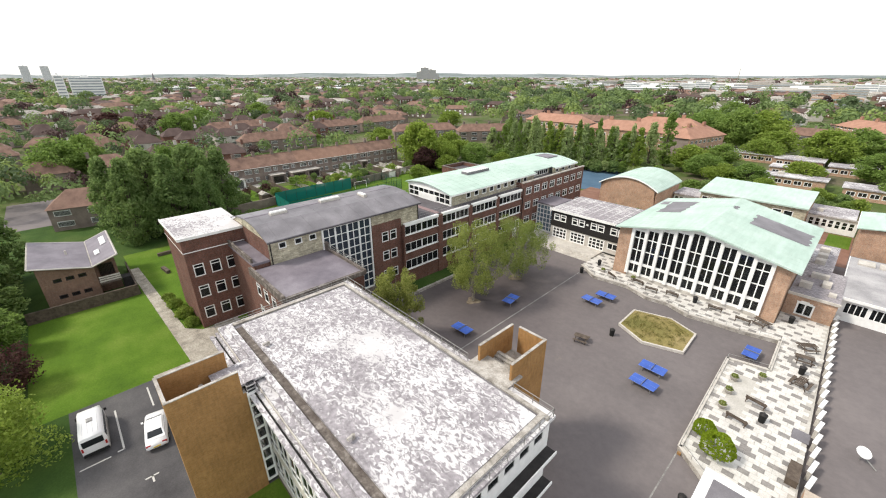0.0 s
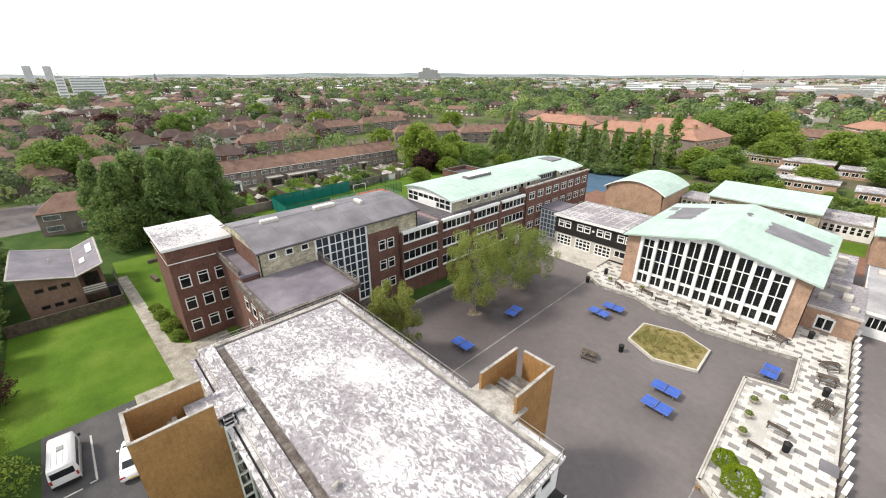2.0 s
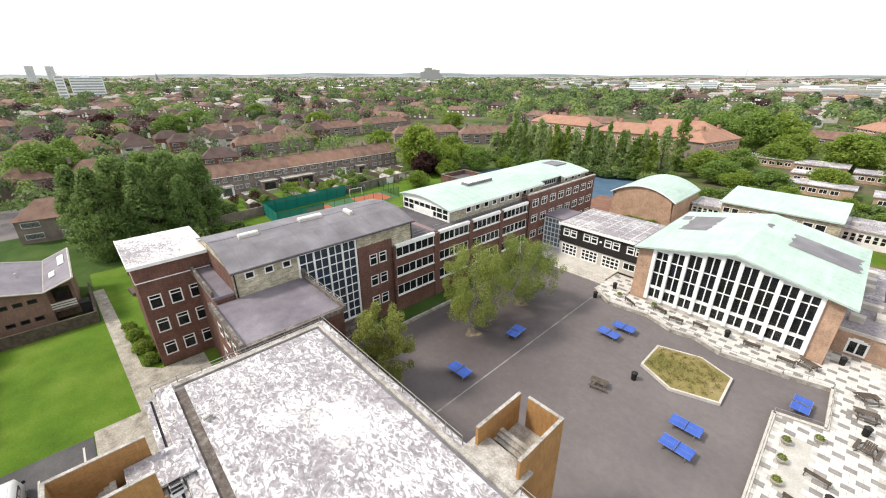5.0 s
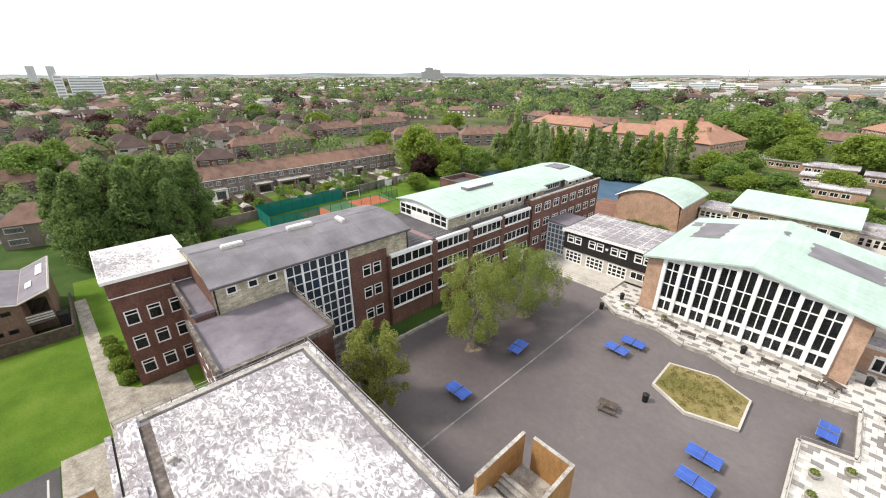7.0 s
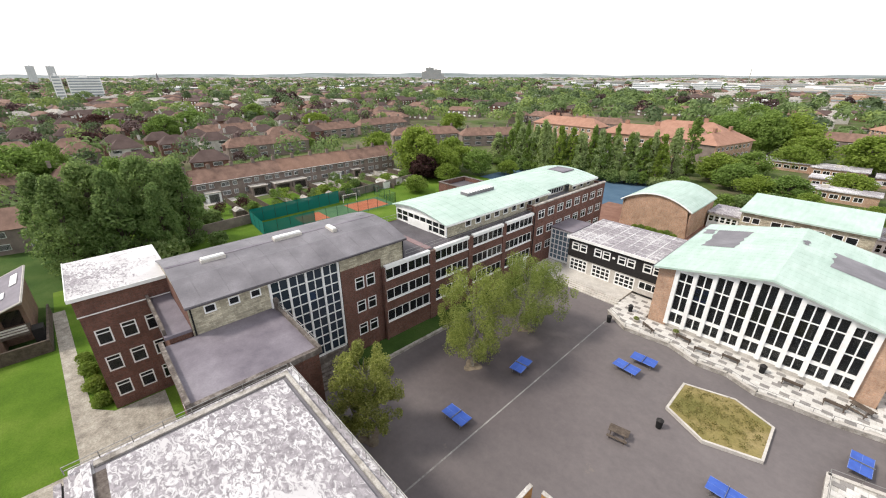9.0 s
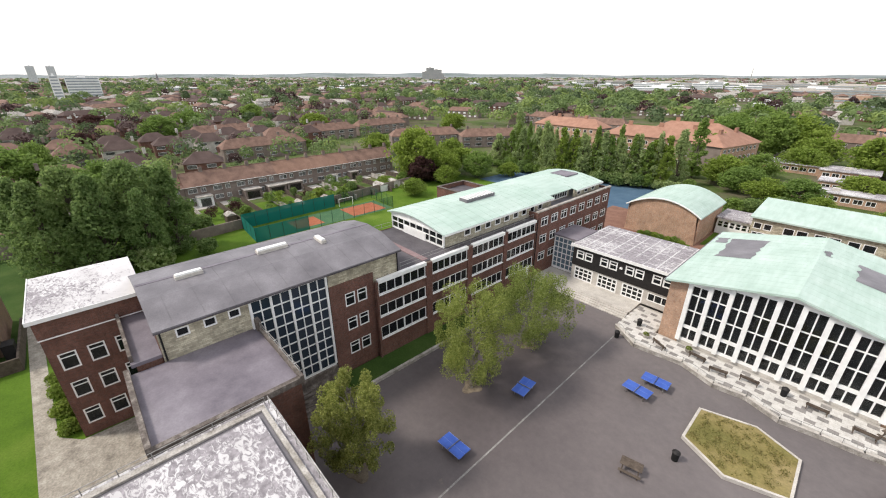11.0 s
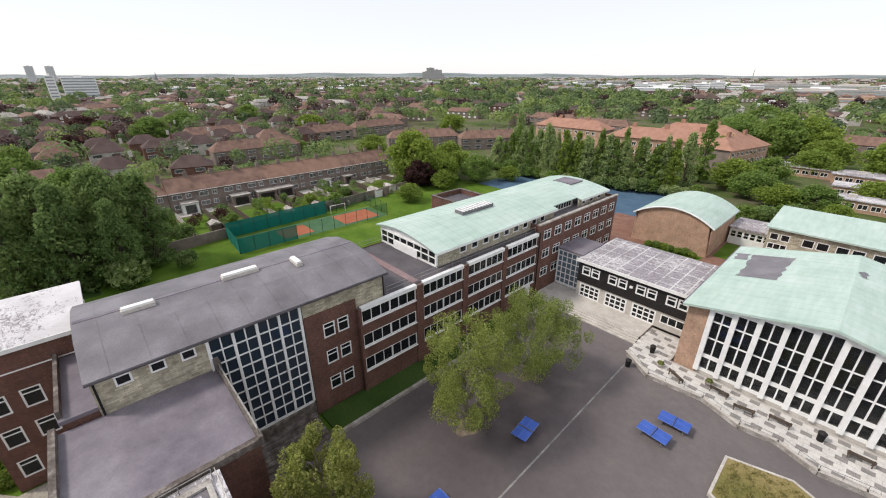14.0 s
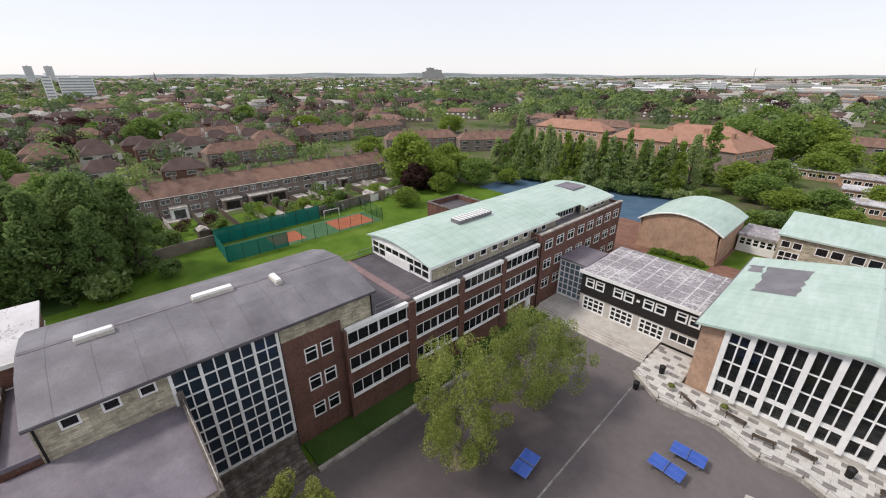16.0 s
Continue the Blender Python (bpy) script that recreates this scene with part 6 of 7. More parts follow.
# detached houses and terraces beyond
semi = [house("semi_detached_house", lab, 11.5, 8.0, 5.0, 8.2, rm, wm, 3.6, 2, 1, "suburban houses", plain=True) for lab, rm, wm in (
    ("brown brick semi-detached house with hipped tiled roof", M_TILE, M_RENDER), ("semi-detached house with dark hipped tiled roof", M_DKTILE, M_BRICK), ("pale rendered house with dark hipped roof", M_DKTILE, M_PALECONC))]
row = house("terraced_row", "row of brick houses with orange-brown tiled roof", 34.0, 8.0, 5.2, 8.4, M_TILE, M_RENDER, 3.0, 6, 5, "suburban terraces", plain=True)
row.matrix_basis = pose(-186, 58, 0, 0, 0, 90)
for x, y, a in ((-213, 100, 90), (-216, 138, 92), (-171, 128, 64), (-148, 152, 58), (-245, 60, 90)):
    copy_thing(row, pose(x, y, 0, 0, 0, a))
HOMES = [(x - 4, y + 5.5 * k) for x, y in ((-186, 58), (-213, 100), (-216, 138), (-245, 60)) for k in range(7)] + [(-118, 0), (-165, 45), (-176, 28)]
rnd = random.Random(77)
semi[0].matrix_basis = pose(-118, -5.5, 0, 0, 0, 80)
semi[1].matrix_basis = pose(-165, 40, 0, 0, 0, 75)
semi[2].matrix_basis = pose(-176, 22, 0, 0, 0, 95)
for k in range(161):
    r = k // 23
    x = -172 - 34 * r - (8 if r % 2 else 0)
    y = -60 + 15.5 * (k % 23) + 6 * (r % 2)
    if x > -205 and y > 30 or rnd.random() < 0.12:
        continue
    if y > 60 + (-x - 150) * 1.05:
        continue
    HOMES.append((x - 4, y + 6) if r % 2 else (x + 4, y - 6))
    copy_thing(rnd.choice(semi), pose(x + rnd.uniform(-2, 2), y + rnd.uniform(-1, 1), 0, 0, 0, (90 if r % 2 else 270) + rnd.uniform(-4, 4)))

# orange-roofed flats behind the poplars
def flats(x, y, a, length, depth, top, chims):
    f = thing("apartment_block", "brick apartment block with orange tiled hipped roof", "apartment block", "apartment blocks", at=(x, y, 0), turn=a)
    wins = [(1.2 + 3.0 * k, z, 1.6, 1.3, 2, 1) for k in range(int((length - 2) / 3.0)) for z in (1.0, 3.9, 6.8)]
    wall(f, "-y", 0, 0, length, 0, top, [w[:4] for w in wins], M_TAN)
    for w in wins:
        window(f, "-y", 0, 0, *w, panes=True)
    part("core", boxes((0, 0.35, 0, length, depth, top)), M_RENDER, f)
    bm = bmesh.new()
    o = 0.6
    v = [bm.verts.new(c) for c in ((-o, -o, top), (length + o, -o, top), (length + o, depth + o, top), (-o, depth + o, top), (depth / 2, depth / 2, top + 3.6), (length - depth / 2, depth / 2, top + 3.6))]
    for q in ((0, 1, 5, 4), (2, 3, 4, 5), (1, 2, 5), (3, 0, 4), (3, 2, 1, 0)):
        bm.faces.new([v[i] for i in q])
    part("roof", bm, M_ORANGE, f)
    for k in range(chims):
        x = length * (k + 0.7) / (chims + 0.4)
        part("chimney", boxes((x - 0.8, depth / 2 - 0.4, top + 2.6, x + 0.8, depth / 2 + 0.4, top + 5.0)), M_ORANGE, f)


flats(-139, 197, -2, 36, 11, 9.0, 2)
flats(-93, 180, 6, 40, 13, 9.6, 3)
flats(-84, 205, 5, 30, 12, 10.0, 2)
flats(-49, 178, 78, 26, 11, 9.0, 2)
flats(-16, 296, -57, 36, 11, 8.0, 3)
for x, y, a in ((-38, 262, 0), (-150, 250, 5), (-190, 262, 0), (-20, 330, 5), (-14, 238, 0)):
    copy_thing(row, pose(x, y, 0, 0, 0, a))

# flat-roofed huts beyond the school
for k, (x, y, w, d) in enumerate(((-40, 200, 16, 9), (-24, 196, 14, 10), (-22, 176, 15, 7), (-26, 160, 20, 6), (-2, 156, 18, 8), (-8, 190, 12, 8))):
    h = thing("flat_roofed_hut", "low prefabricated hut with pale flat roof", "hut", "prefabricated huts", at=(x, y, 0))
    facade(h, "-y", 0, 0, w, 0, 2.9, [(0.8 + 2.4 * j, 0.9, 1.9, 1.3, 2, 1) for j in range(int((w - 1) / 2.4))], M_TAN)
    part("core", boxes((0, 0.34, 0, w, d, 2.9)), M_RENDER, h)
    part("roof", boxes((-0.4, -0.4, 2.9, w + 0.4, d + 0.3, 3.2)), M_FELT, h)
    part("roof_unit", boxes((w * 0.4, d * 0.4, 3.2, w * 0.4 + 1.6, d * 0.4 + 1.4, 3.9)), M_PALECONC, h)

# ---- trees round the school ----
DARK = [tree_meshes("poplar", 17.5, 4.2, 50 + k, 9500, 0.29, M_DARKLEAF, M_BARK, 120) for k in range(3)]
MID = [tree_meshes("round", 12.0, 5.6, 60 + k, 6500, 0.36, M_MIDLEAF, M_BARK, 110) for k in range(3)]
LIGHT = [tree_meshes("round", 11.0, 5.6, 70 + k, 6500, 0.36, M_LIGHTLEAF, M_BARK, 110) for k in range(3)]
POP = [tree_meshes("poplar", 16.0, 2.7, 80 + k, 3800, 0.3, M_POPLAR, M_BARK, 150) for k in range(3)]
RED = [tree_meshes("round", 8.0, 4.6, 90, 3000, 0.45, M_REDLEAF, M_BARK, 60)]
DARK += [tree_meshes("round", 17.5, 5.0, 53 + k, 9000, 0.3, M_MIDLEAF if k else M_DARKLEAF, M_BARK, 130) for k in range(2)]
POP += [tree_meshes("poplar", 16.0, 2.5, 84 + k, 3200, 0.3, M_LIGHTLEAF if k else M_MIDLEAF, M_BARK, 110) for k in range(2)]
rnd = random.Random(4)


def grove(rows, meshes, h0, r0, label, group):
    for x, y, h, r in rows:
        r = min(r, h * 0.74)
        plant(rnd.choice(meshes), x, y, label, "tree", group, (r / r0, r / r0, h / h0), rnd.uniform(0, 360))


grove(((-100, 25, 16.5, 4.4), (-101, 19.5, 18.2, 4.4), (-96, 14.5, 17.2, 4.6), (-103, 11.5, 18, 4.6), (-97.5, 7.5, 17, 4.2), (-106, 5, 16.5, 4.4), (-108, 17, 17, 4.4), (-93, 20, 14, 3.4), (-110, 24, 15, 4)), DARK, 17.5, 4.6, "tall dark green tree in the clump beyond the lawn", "dark tree clump")
grove(((-92, -13, 15, 5.2), (-86, -17, 14, 4.8), (-80, -13.5, 13, 4.6), (-73, -12.5, 9, 3.6), (-98, -20, 13, 5), (-66, -12.5, 6.5, 3.0), (-60, -14.5, 6, 3.0), (-52, -15, 7, 3.5)), DARK, 17.5, 4.6, "dark green tree beside the caretaker's house", "dark garden trees")
grove(((-174, -1, 12.9, 8), (-181, 6, 13, 5), (-122, 6, 9, 4), (-265, 51, 12.6, 8.5), (-294, 70, 12.8, 9), (-310, 35, 8.6, 7), (-335, 121, 12, 9), (-195, 95, 5, 5), (-102, 113, 8.5, 5), (-37, 156, 7.5, 6.5), (-45, 230, 17, 9), (-38, 183, 7.5, 7), (-23, 150, 7, 7), (-73, 352, 14, 14), (-145, 14, 10, 5)), MID, 12, 5.6, "full green broadleaf tree among the houses", "green trees")
grove(((-62, 158, 9, 6), (-30, 150, 6.5, 5), (-44, 164, 9, 6), (-54, 195, 12, 8), (-30, 205, 9, 7), (-60, 230, 14, 9), (-28, 222, 11, 8), (-12, 170, 7, 6), (4, 184, 9, 7), (10, 160, 7, 6), (-3, 228, 12, 9), (14, 215, 11, 8), (-18, 143, 5, 5), (-6, 140, 5, 5), (-66, 262, 14, 10)), MID + LIGHT + LIGHT, 12, 5.6, "full green broadleaf tree beyond the school", "green trees")
rnd = random.Random(6)
grove(((-116, 98, 15, 8), (-114.6, 113, 11, 6.2), (-99.6, 83.4, 4.7, 4.6), (-103.5, 99.6, 5.2, 5.2), (-96, 122, 4.5, 4), (-243, 125, 11.3, 8), (-198, 194, 10, 7.5), (-37, 238, 16, 11), (-11, 212, 12, 10), (-108, 104, 9, 5), (-122, 106, 12, 6), (-160, 112, 9, 6)), LIGHT, 11, 5.6, "yellow-green broadleaf tree beyond the playing court", "light green trees")
grove(((-110, 95, 7.5, 4.6), (-334, 28, 9.6, 10), (-250, 20, 8, 6), (-300, 50, 8, 7), (-228, 110, 7, 5)), RED, 8, 4.6, "copper-red leaved tree among the houses", "red trees")
POPS = ((-110, 133, 12, 3), (-105, 138.5, 21, 3), (-100, 134, 15, 2.6), (-94, 135, 15.8, 2.5), (-89, 134, 16.5, 2.5), (-83.5, 133.5, 16.8, 2.5), (-77, 135.5, 15, 2.6), (-71, 137.3, 16, 2.6), (-66.5, 139, 14.5, 2.6), (-62, 141, 15.5, 2.6), (-58, 142.4, 14.5, 2.4), (-54.6, 144, 16, 2.6), (-53, 150, 17.2, 2.8), (-53, 166, 19.4, 3.4), (-97.5, 139, 13, 2.6), (-80, 138.5, 13.5, 2.6), (-68.5, 143, 13, 2.6), (-86, 139.5, 14, 2.6), (-74, 139, 14, 2.6), (-91.5, 138, 14.5, 2.6), (-64, 144.5, 14, 2.6))
POPS += tuple((-107 + 2.1 * k, 133.2 + max(0, 2.1 * k - 24) * 0.3 + (k * 7 % 5) * 0.5, 10.5 + (k * 37 % 11) * 0.75, 1.5 + (k * 3 % 5) * 0.22) for k in range(26))
grove(POPS, POP, 16, 2.5, "slender upright poplar in the row behind the school", "poplar row")
for k in range(26):
    x = -112 + 2.6 * k
    bush(x, 131.0 + max(0, (x + 90) * 0.28) + rnd.uniform(-1, 1), 0, rnd.uniform(1.8, 3.0), rnd.uniform(3, 5), "overgrown green hedge bush under the poplars", 100 + k, rnd.choice((M_MIDLEAF, M_DARKLEAF, M_POPLAR)))
for k in range(18):
    bush(-33 + 2.1 * k + rnd.uniform(-0.7, 0.7), 131.5 + rnd.uniform(0, 9), 0, rnd.uniform(1.8, 3.2), rnd.uniform(2.6, 4.8), "overgrown green bush beyond the gymnasium", 190 + k, rnd.choice((M_MIDLEAF, M_LIGHTLEAF, M_DARKLEAF)), 1300)
for k in range(7):
    bush(-42 + 1.35 * k, 99.6 + 0.3 * (k % 3), 0, 0.8 + 0.12 * (k % 3), 1.2 + 0.25 * (k % 2), "low green shrub against the gymnasium wall", 170 + k, (M_LIGHTLEAF, M_MIDLEAF)[k % 2])
bush(-92.5, 20.0, 0, 3.2, 5.2, "large pale green shrub at the edge of the lawn", 140, M_POPLAR)
bush(-94, 28.5, 0, 2.0, 3.4, "green shrub at the edge of the lawn", 141, M_DARKLEAF)
for k, (x, y, r, h) in enumerate(((-112, 58, 2.2, 3.4), (-115, 62, 2.0, 3.0), (-109, 66, 2.4, 3.8), (-120, 57, 1.2, 3.5), (-120, 70, 1.6, 2.4), (-114, 42, 1.6, 2.2), (-121, 50, 1.2, 3.0), (-117, 73.5, 1.8, 2.6), (-113, 90, 2.4, 3.6), (-108.5, 31, 2.4, 4.0), (-116, 29, 3, 5))):
    bush(x, y, 0, r, h, "green shrub in a back garden", 150 + k, rnd.choice((M_MIDLEAF, M_DARKLEAF, M_LIGHTLEAF)))
for k in range(44):
    x, y = rnd.uniform(-125, -109.5), rnd.uniform(34, 96)
    r = rnd.choice((0.6, 0.8, 1.1, 1.5, 2.0))
    bush(x, y, 0, r, r * rnd.uniform(1.2, 2.4), "green shrub in a back garden", 300 + k, (M_MIDLEAF, M_DARKLEAF, M_LIGHTLEAF, M_DARKLEAF, M_REDLEAF)[k % 5], 420)
for k in range(9):
    bush(-117.5 + 0.9 * k, 57.4, 0, 0.45, 2.6, "slim conifer in a garden hedge row", 360 + k, M_DARKLEAF, 300)
m = tree_meshes("birch", 7.0, 4.4, 200, 12000, 0.14, M_LIGHTLEAF, M_BARK, 110)
plant(m, -43.5, -11.3, "spreading yellow-green tree overhanging the car park", "tree")
m = tree_meshes("round", 5.0, 3.0, 201, 3000, 0.16, M_REDLEAF, M_BARK, 60)
plant(m, -56.5, -10.6, "reddish-brown leaved shrub tree by the lawn", "tree")


# ---- the town beyond: houses and woods in their hundreds ----
def far_houses(name, spots, roof_mat, wall_mat, label):
    hv, hf, rv, rf, wv, wf = [], [], [], [], [], []
    for x, y, a, l, d, e, g in spots:
        c, s = math.cos(a), math.sin(a)
        put = lambda u, v, z: (x + c * u - s * v, y + s * u + c * v, z)
        n = len(hv)
        for z in (0, e):
            hv += [put(-l / 2, -d / 2, z), put(l / 2, -d / 2, z), put(l / 2, d / 2, z), put(-l / 2, d / 2, z)]
        hf += [(n + i, n + (i + 1) % 4, n + 4 + (i + 1) % 4, n + 4 + i) for i in range(4)]
        for side in (-1, 1):
            for k in range(max(2, int(l / 4.5))):
                u = -l / 2 + l * (k + 0.5) / max(2, int(l / 4.5))
                for z in (0.16, 0.62):
                    n, v = len(wv), side * (d / 2 + 0.06)
                    wv += [put(u - d * 0.1, v, e * z), put(u + d * 0.1, v, e * z), put(u + d * 0.1, v, e * (z + 0.24)), put(u - d * 0.1, v, e * (z + 0.24))]
                    wf.append((n, n + 1, n + 2, n + 3))
        n = len(rv)
        q = 0.4
        rv += [put(-l / 2 - q, -d / 2 - q, e), put(l / 2 + q, -d / 2 - q, e), put(l / 2 + q, d / 2 + q, e), put(-l / 2 - q, d / 2 + q, e), put(-l / 2 + d * 0.4, 0, e + g), put(l / 2 - d * 0.4, 0, e + g)]
        rf += [(n, n + 1, n + 5, n + 4), (n + 2, n + 3, n + 4, n + 5), (n + 1, n + 2, n + 5), (n + 3, n, n + 4)]
    t = thing(name, label, "houses", kind="stuff")
    for nm, v, f, mm in (("walls", hv, hf, wall_mat), ("roofs", rv, rf, roof_mat), ("windows", wv, wf, M_WHITE)):
        me = bpy.data.meshes.new(nm)
        me.from_pydata(v, [], f)
        me.materials.append(mm)
        tagged(part(nm, me, None, t), kind="stuff")


EYE, HEAD = Vector((-8, 11)), radians(47)
rng = np.random.RandomState(9)


def far_leaves(name, spots, material, seed, label):
    """Distant tree crowns as many leaf clumps in one mesh: rows of x, y, height, radius, clumps, size."""
    r = np.random.RandomState(seed)
    vs = []
    for x, y, h, rad, n, size in spots:
        d = r.normal(size=(n, 3))
        d /= np.linalg.norm(d, axis=1)[:, None]
        d[:, 2] = np.abs(d[:, 2]) * 1.1 - 0.25
        p = np.array([x, y, h * 0.5]) + d * np.array([rad, rad, h * 0.5]) * r.uniform(0.7, 1.05, n)[:, None]
        a = d * np.array([1, 1, 1.3]) + r.normal(size=(n, 3)) * 0.32
        a /= np.linalg.norm(a, axis=1)[:, None]
        b = np.cross(a, r.normal(size=(n, 3)))
        b /= np.linalg.norm(b, axis=1)[:, None]
        e = np.cross(a, b)
        w = size * r.uniform(0.6, 1.3, n)[:, None]
        vs.append(np.stack([p + b * w, p + e * w * 0.7, p - b * w, p - e * w * 0.7], 1).reshape(-1, 3))
    v = np.concatenate(vs)
    me = bpy.data.meshes.new(name)
    me.from_pydata(v.tolist(), [], np.arange(len(v)).reshape(-1, 4).tolist())
    me.materials.append(material)
    return solid(name, me, None, label, "trees", "stuff")


def near_home(x, y):
    return any(abs(x - a) < 6.5 and abs(y - b) < 7.5 for a, b in HOMES)


def town_or_wood(d, a):
    """Share of houses at a distance and bearing (radians left of the heading)."""
    if a > 0.02:
        return 0.85
    if d < 330:
        return 0.15
    return 0.25 if d < 750 else 0.5


hs, ts = {"brown": [], "dark": [], "pale": []}, {"mid": [], "light": [], "dark": [], "red": []}
for _ in range(820):
    x, y = rng.uniform(-330, -137), rng.uniform(-80, 215)
    if y > 66 + (-x - 137) * 1.1 or near_home(x, y):
        continue
    h = rng.choice((2.5, 3.5, 4.5, 6, 8, 10.5)) * rng.uniform(0.8, 1.2)
    ts[("mid", "mid", "dark", "light", "dark", "red", "mid", "dark")[rng.randint(8)]].append((x, y, h, h * rng.uniform(0.38, 0.6), 70 if h < 5 else 190, 0.2 + h * 0.035))
d = 300.0
while d < 4200:
    step = 15 + d * 0.012
    n = int(d * radians(112) / (14 + d * 0.012))
    for k in range(n):
        a = radians(-56 + 112 * (k + rng.uniform(0, 1)) / n)
        q = d + rng.uniform(-0.4, 0.4) * step
        x, y = EYE.x - q * math.sin(HEAD + a), EYE.y + q * math.cos(HEAD + a)
        grow = 1 + q / 2600
        if -405 < x < -160 and -70 < y < 300 and y < 60 + (-x - 150) * 1.05 and q < 520:
            for _ in range(2):
                u, v = x + rng.uniform(-8, 8), y + rng.uniform(-8, 8)
                h = rng.choice((3.5, 5, 7, 9.5, 12)) * rng.uniform(0.8, 1.15)
                if rng.uniform() < 0.75:
                    ts[("mid", "mid", "dark", "light", "dark", "red", "mid")[rng.randint(7)]].append((u, v, h, h * rng.uniform(0.36, 0.52), 70 if h < 6 else 180, 0.24 + h * 0.037))
            continue
        if q < 340 and a < 0.05 and rng.uniform() < 0.4:
            continue
        if rng.uniform() < town_or_wood(q, a) * 0.62:
            key = ("brown", "dark", "dark", "brown", "pale")[rng.randint(5)] if q < 1500 else ("pale", "dark", "brown", "pale")[rng.randint(4)]
            hs[key].append((x, y, (0.4 if rng.uniform() < 0.6 else 1.9) + rng.uniform(-0.1, 0.1), rng.uniform(9, 26) * grow, 8.0 * grow, 5.2 * (grow if q > 1500 else 1), 2.9))
        elif rng.uniform() < (0.1 if a < -0.52 and q > 560 else 0.25 if a < -0.2 and q > 820 else 0.8):
            key = ("mid", "mid", "light", "dark", "dark", "red" if rng.uniform() < 0.3 else "mid")[rng.randint(6)]
            ts[key].append((x, y, rng.uniform(7, 14) * min(grow, 1.5), rng.uniform(4.5, 8.5) * grow, 150 if q < 700 else 55 if q < 1600 else 34, (0.75 + q / 900)))
    d += step
far_houses("far_houses", hs["brown"], M_TILE, M_RENDER, "hundreds of brown-roofed suburban houses in the distance")
far_houses("far_houses", hs["dark"], M_DKTILE, M_BRICK, "hundreds of dark-roofed suburban houses in the distance")
far_houses("far_houses", hs["pale"], M_CONC, M_PALECONC, "pale roofs of distant houses and sheds")
# These crowns take the leaf colours that carry the distance haze.
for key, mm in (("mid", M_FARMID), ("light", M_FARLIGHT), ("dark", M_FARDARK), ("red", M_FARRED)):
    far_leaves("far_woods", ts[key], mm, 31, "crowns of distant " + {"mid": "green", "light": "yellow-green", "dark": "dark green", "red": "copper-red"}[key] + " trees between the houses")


M_FARGLASS = varied("grey window bands", [(0.26, 0.29, 0.31), (0.38, 0.41, 0.43)], 0.2, 2, 0.4)


def block_at(bearing, dist, w, dpt, h, material, label, name="tower_block", z0=0.0):
    """A distant block with window bands, at a bearing in the heading's left-hand degrees."""
    a = HEAD + radians(bearing)
    t = thing(name, label, "tower block", "distant blocks", at=(EYE.x - dist * math.sin(a), EYE.y + dist * math.cos(a), z0), turn=math.degrees(a))
    part("body", boxes((-w / 2, 0, 0, w / 2, dpt, h)), material, t)
    n = max(2, int(h / 3.2))
    for k in range(n):
        part("window_band", boxes((-w / 2 + 1, -0.3, 1.2 + k * h / n, w / 2 - 1, 0, 1.2 + (k + 0.45) * h / n)), M_FARGLASS, t)
    part("roof_house", boxes((-w * 0.12, dpt * 0.2, h, w * 0.12, dpt * 0.8, h + 3)), material, t)


for b, dd, w, h in ((42.0, 690, 9, 31.5), (39.9, 720, 34, 29.5), (43.6, 2100, 24, 62), (42.15, 2100, 24, 62)):
    block_at(b, dd, w, 16, h, M_WHITE, "pale concrete tower block on the skyline")
for b, w, h in ((2.6, 40, 52), (2.0, 45, 72), (1.2, 60, 62), (0.4, 22, 40)):
    block_at(b, 2500, w, 20, h, M_PALECONC, "grey concrete hospital block on the skyline", "hospital_block")
for k, (b, dd, w, h) in enumerate(((-27, 1150, 150, 16), (-32, 1200, 170, 14), (-37, 1250, 130, 15), (-43, 1100, 160, 14), (-48, 1000, 90, 16), (-22, 1500, 160, 14), (-17, 1900, 150, 14), (12, 1100, 70, 9), (8, 1250, 90, 9), (20, 1300, 90, 10), (15, 900, 60, 8))):
    block_at(b, dd, w, 60, h, (M_PALECONC, M_WHITE, M_CONC)[k % 3], "large pale warehouse shed in the distance", "warehouse")

block_at(-36.7, 470, 20, 12, 9, M_WHITE, "white three-storey building among trees", "distant_building")
block_at(-43.9, 628, 44, 26, 9, M_TAN, "brick shed with pale roof beyond the trees", "warehouse")
block_at(-48.5, 700, 40, 30, 8, M_WHITE, "long white shed beyond the trees", "warehouse")
for b, dd, w, h in ((-24.5, 1040, 40, 15), (-26.8, 1000, 70, 13), (-30.5, 1010, 34, 17), (-31.8, 1000, 26, 20), (-34.4, 1030, 60, 12), (-40.5, 980, 110, 11), (-45.5, 960, 28, 18), (-20.5, 1150, 50, 12), (-16.5, 1280, 60, 12)):
    block_at(b, dd, w, 30, h, M_WHITE, "white industrial building in the distance", "warehouse")


def skyline(bearing, dist, height, w, name, label, spire):
    a = HEAD + radians(bearing)
    t = thing(name, label, name.replace("_", " "), at=(EYE.x - dist * math.sin(a), EYE.y + dist * math.cos(a), 0))
    bm = bmesh.new()
    tube(bm, (0, 0, 0), (0, 0, height * (0.5 if spire else 1)), w, w if spire else w * 0.5, 4)
    part("shaft", bm, M_CONC, t)
    if spire:
        bm = bmesh.new()
        tube(bm, (0, 0, height * 0.5), (0, 0, height), w, 0.2, 4)
        part("spire", bm, M_SLATE, t)


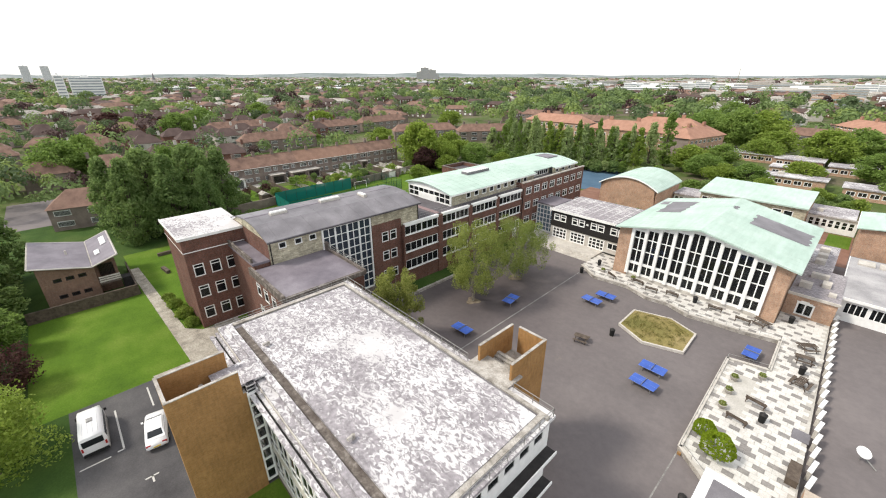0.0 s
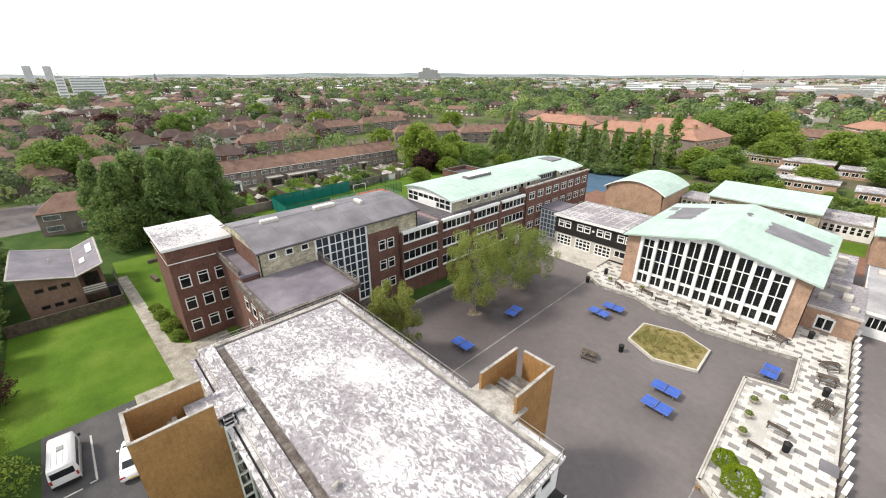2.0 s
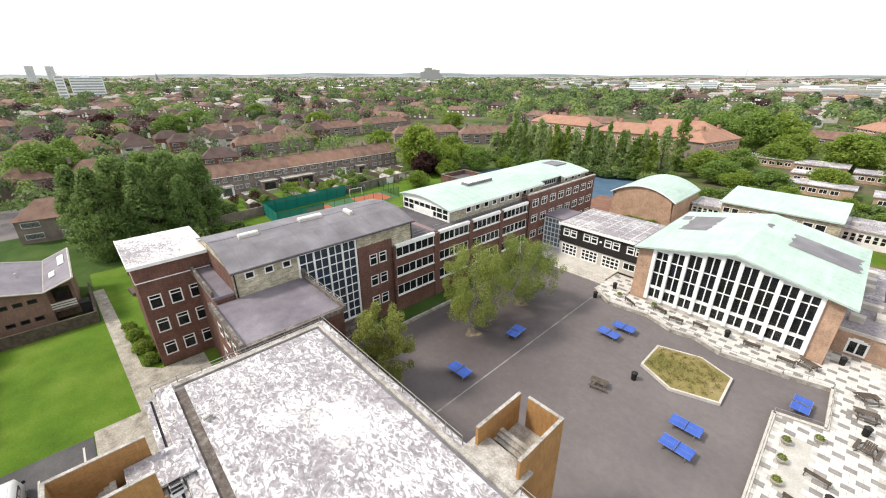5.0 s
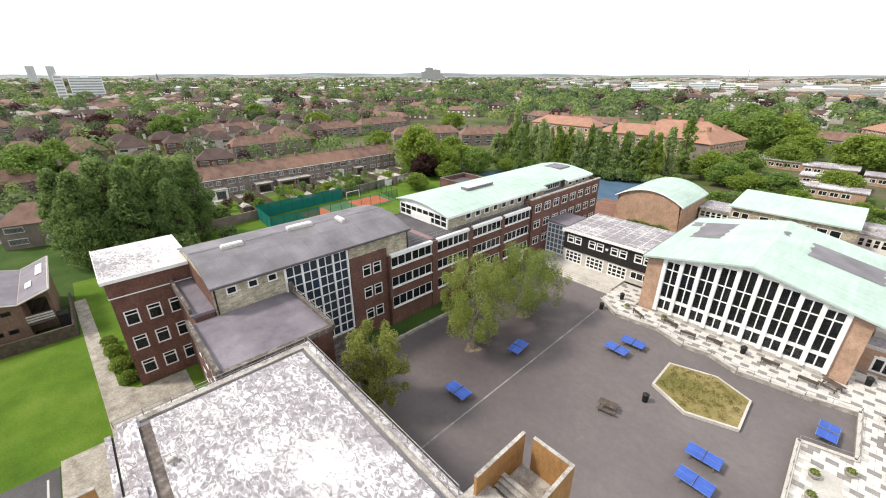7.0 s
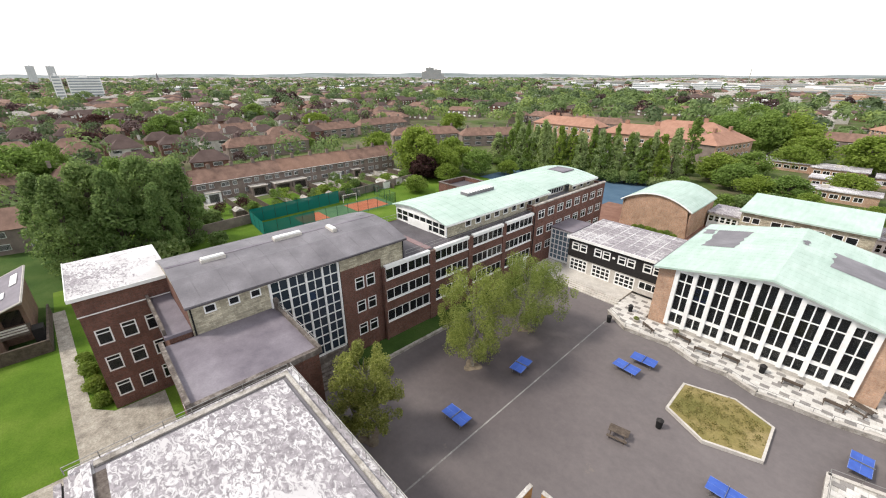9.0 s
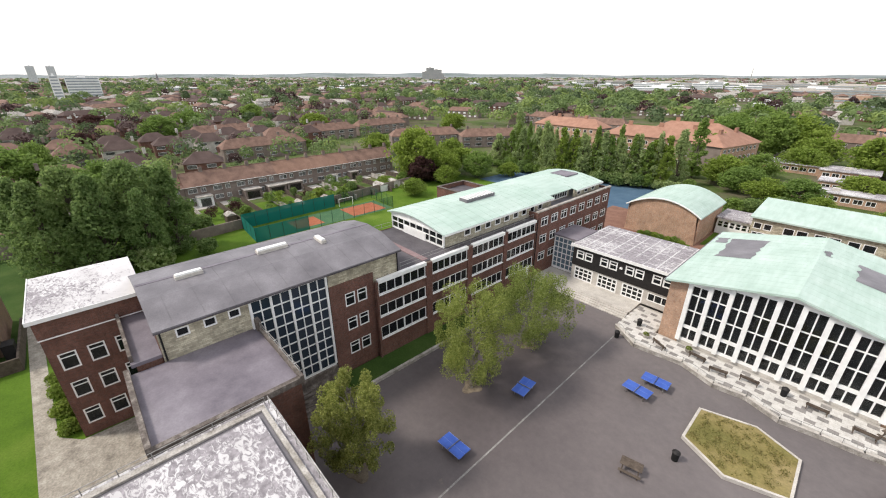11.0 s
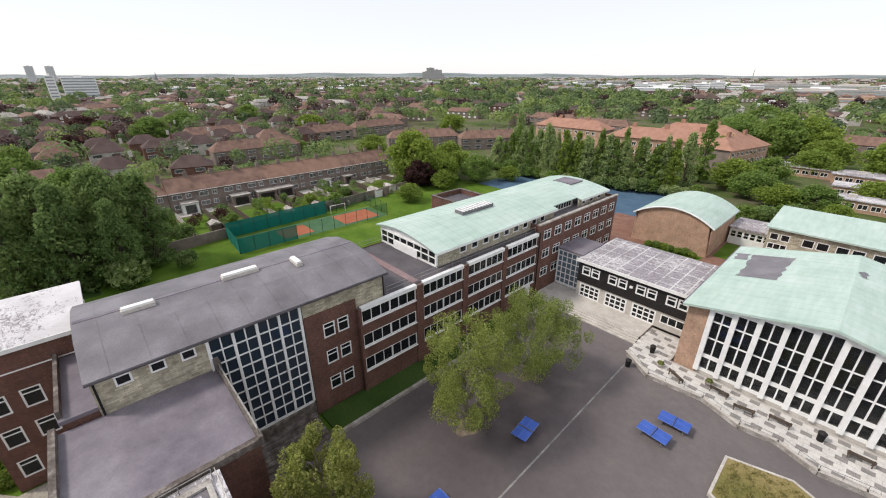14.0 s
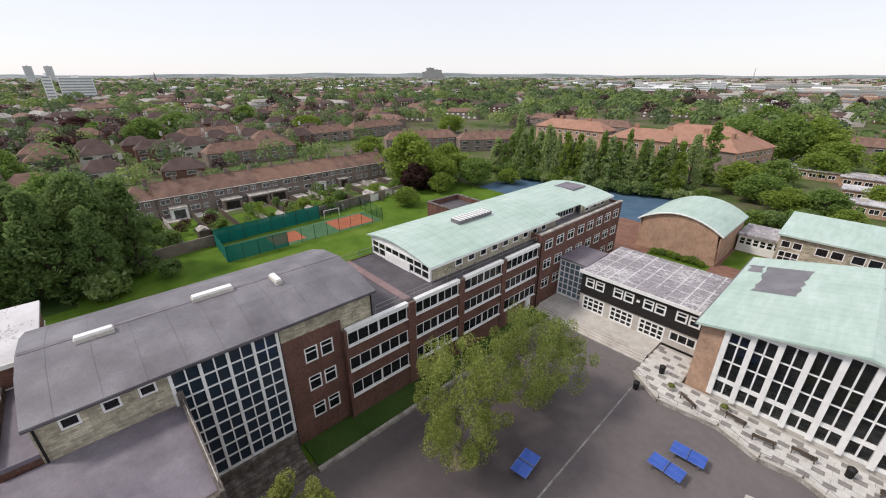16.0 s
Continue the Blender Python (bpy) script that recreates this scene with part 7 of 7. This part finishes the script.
skyline(-34.9, 1500, 50, 1.2, "radio_mast", "thin steel radio mast on the skyline", False)
skyline(33.6, 1500, 41, 4.0, "church_tower", "grey church tower with pointed spire on the skyline", True)
rnd = random.Random(88)
for k in range(26):
    block_at(-13 - 36 * rnd.random(), rnd.uniform(850, 2700), rnd.uniform(50, 170), 45, rnd.uniform(8, 15), (M_WHITE, M_PALECONC, M_CONC, M_PALECONC)[k % 4], "large pale warehouse shed in the distance", "warehouse")
for k in range(16):
    block_at(-10 + 48 * rnd.random(), rnd.uniform(900, 2600), rnd.uniform(25, 70), 25, rnd.uniform(8, 14), (M_WHITE, M_PALECONC)[k % 2], "pale flat-roofed building among distant houses", "distant_building")

# low hills on the horizon, distance haze mixed into their grey colours
bm = bmesh.new()
prev = None
for k in range(61):
    a = HEAD + radians(64 - 128 * k / 60)
    h = 30 + 26 * math.exp(-((k - 27) / 12) ** 2) + 6 * math.sin(k * 0.9) + 3 * math.sin(k * 2.3)
    ring_ = [bm.verts.new((EYE.x - q * math.sin(a), EYE.y + q * math.cos(a), z)) for q, z in ((4150, 0), (4500, h * 0.75), (4800, h))]
    if prev:
        for i in range(2):
            bm.faces.new((prev[i], prev[i + 1], ring_[i + 1], ring_[i]))
    prev = ring_
solid("backdrop", bm, varied("hazy hills", [(0.13, 0.16, 0.15), (0.2, 0.23, 0.23), (0.28, 0.3, 0.3)], 0.004, 0.05, 1.0), "low hazy wooded hills on the horizon", "hills", "structure")


# ---- paving slabs of the terrace ----
M_SLABW = varied("white paving slab", [(0.52, 0.5, 0.465), (0.66, 0.64, 0.6)], 0.9, 9, 0.85, grain=0.3)
M_SLABG = varied("grey paving slab", [(0.2, 0.19, 0.18), (0.3, 0.28, 0.26)], 0.9, 9, 0.85, grain=0.3)
SW, SD = 0.86, 0.6
slab_w = finish("paving_slab", boxes((0.012, 0.012, 0, SW - 0.012, SD - 0.012, 0.05)), M_SLABW)
slab_g = finish("paving_slab", boxes((0.012, 0.012, 0, SW - 0.012, SD - 0.012, 0.048)), M_SLABG)
paving = thing("terrace_paving", "white and grey paving slabs laid in a staggered pattern", "paving", kind="structure")
rnd = random.Random(12)
rest, count = {0: bmesh.new(), 1: bmesh.new()}, 0
for j in range(64):
    for i in range(41):
        x, y = -30.0 + SW * i + (SW / 2 if j % 2 else 0), 31.1 + SD * j
        if not all(inside(x + a, y + b, EDGE) for a in (0.1, SW - 0.1) for b in (0.06, SD - 0.06)):
            continue
        if -3.6 < x < -1.5 and 41 < y < 49:
            continue
        g = (j % 2 == 0 and (i + j // 2) % 2 == 0) if rnd.random() > 0.06 else (rnd.random() < 0.5)
        if y < 52 and count < 300:
            part("paving_slab", slab_g if g else slab_w, None, paving).location = (x, y, 0.462)
            count += 1
        else:
            box(rest[int(g)], x + 0.012, y + 0.012, 0.462, x + SW - 0.012, y + SD - 0.012, 0.51)
tagged(part("far_slabs", rest[0], M_SLABW, paving), kind="stuff")
tagged(part("far_slabs", rest[1], M_SLABG, paving), kind="stuff")
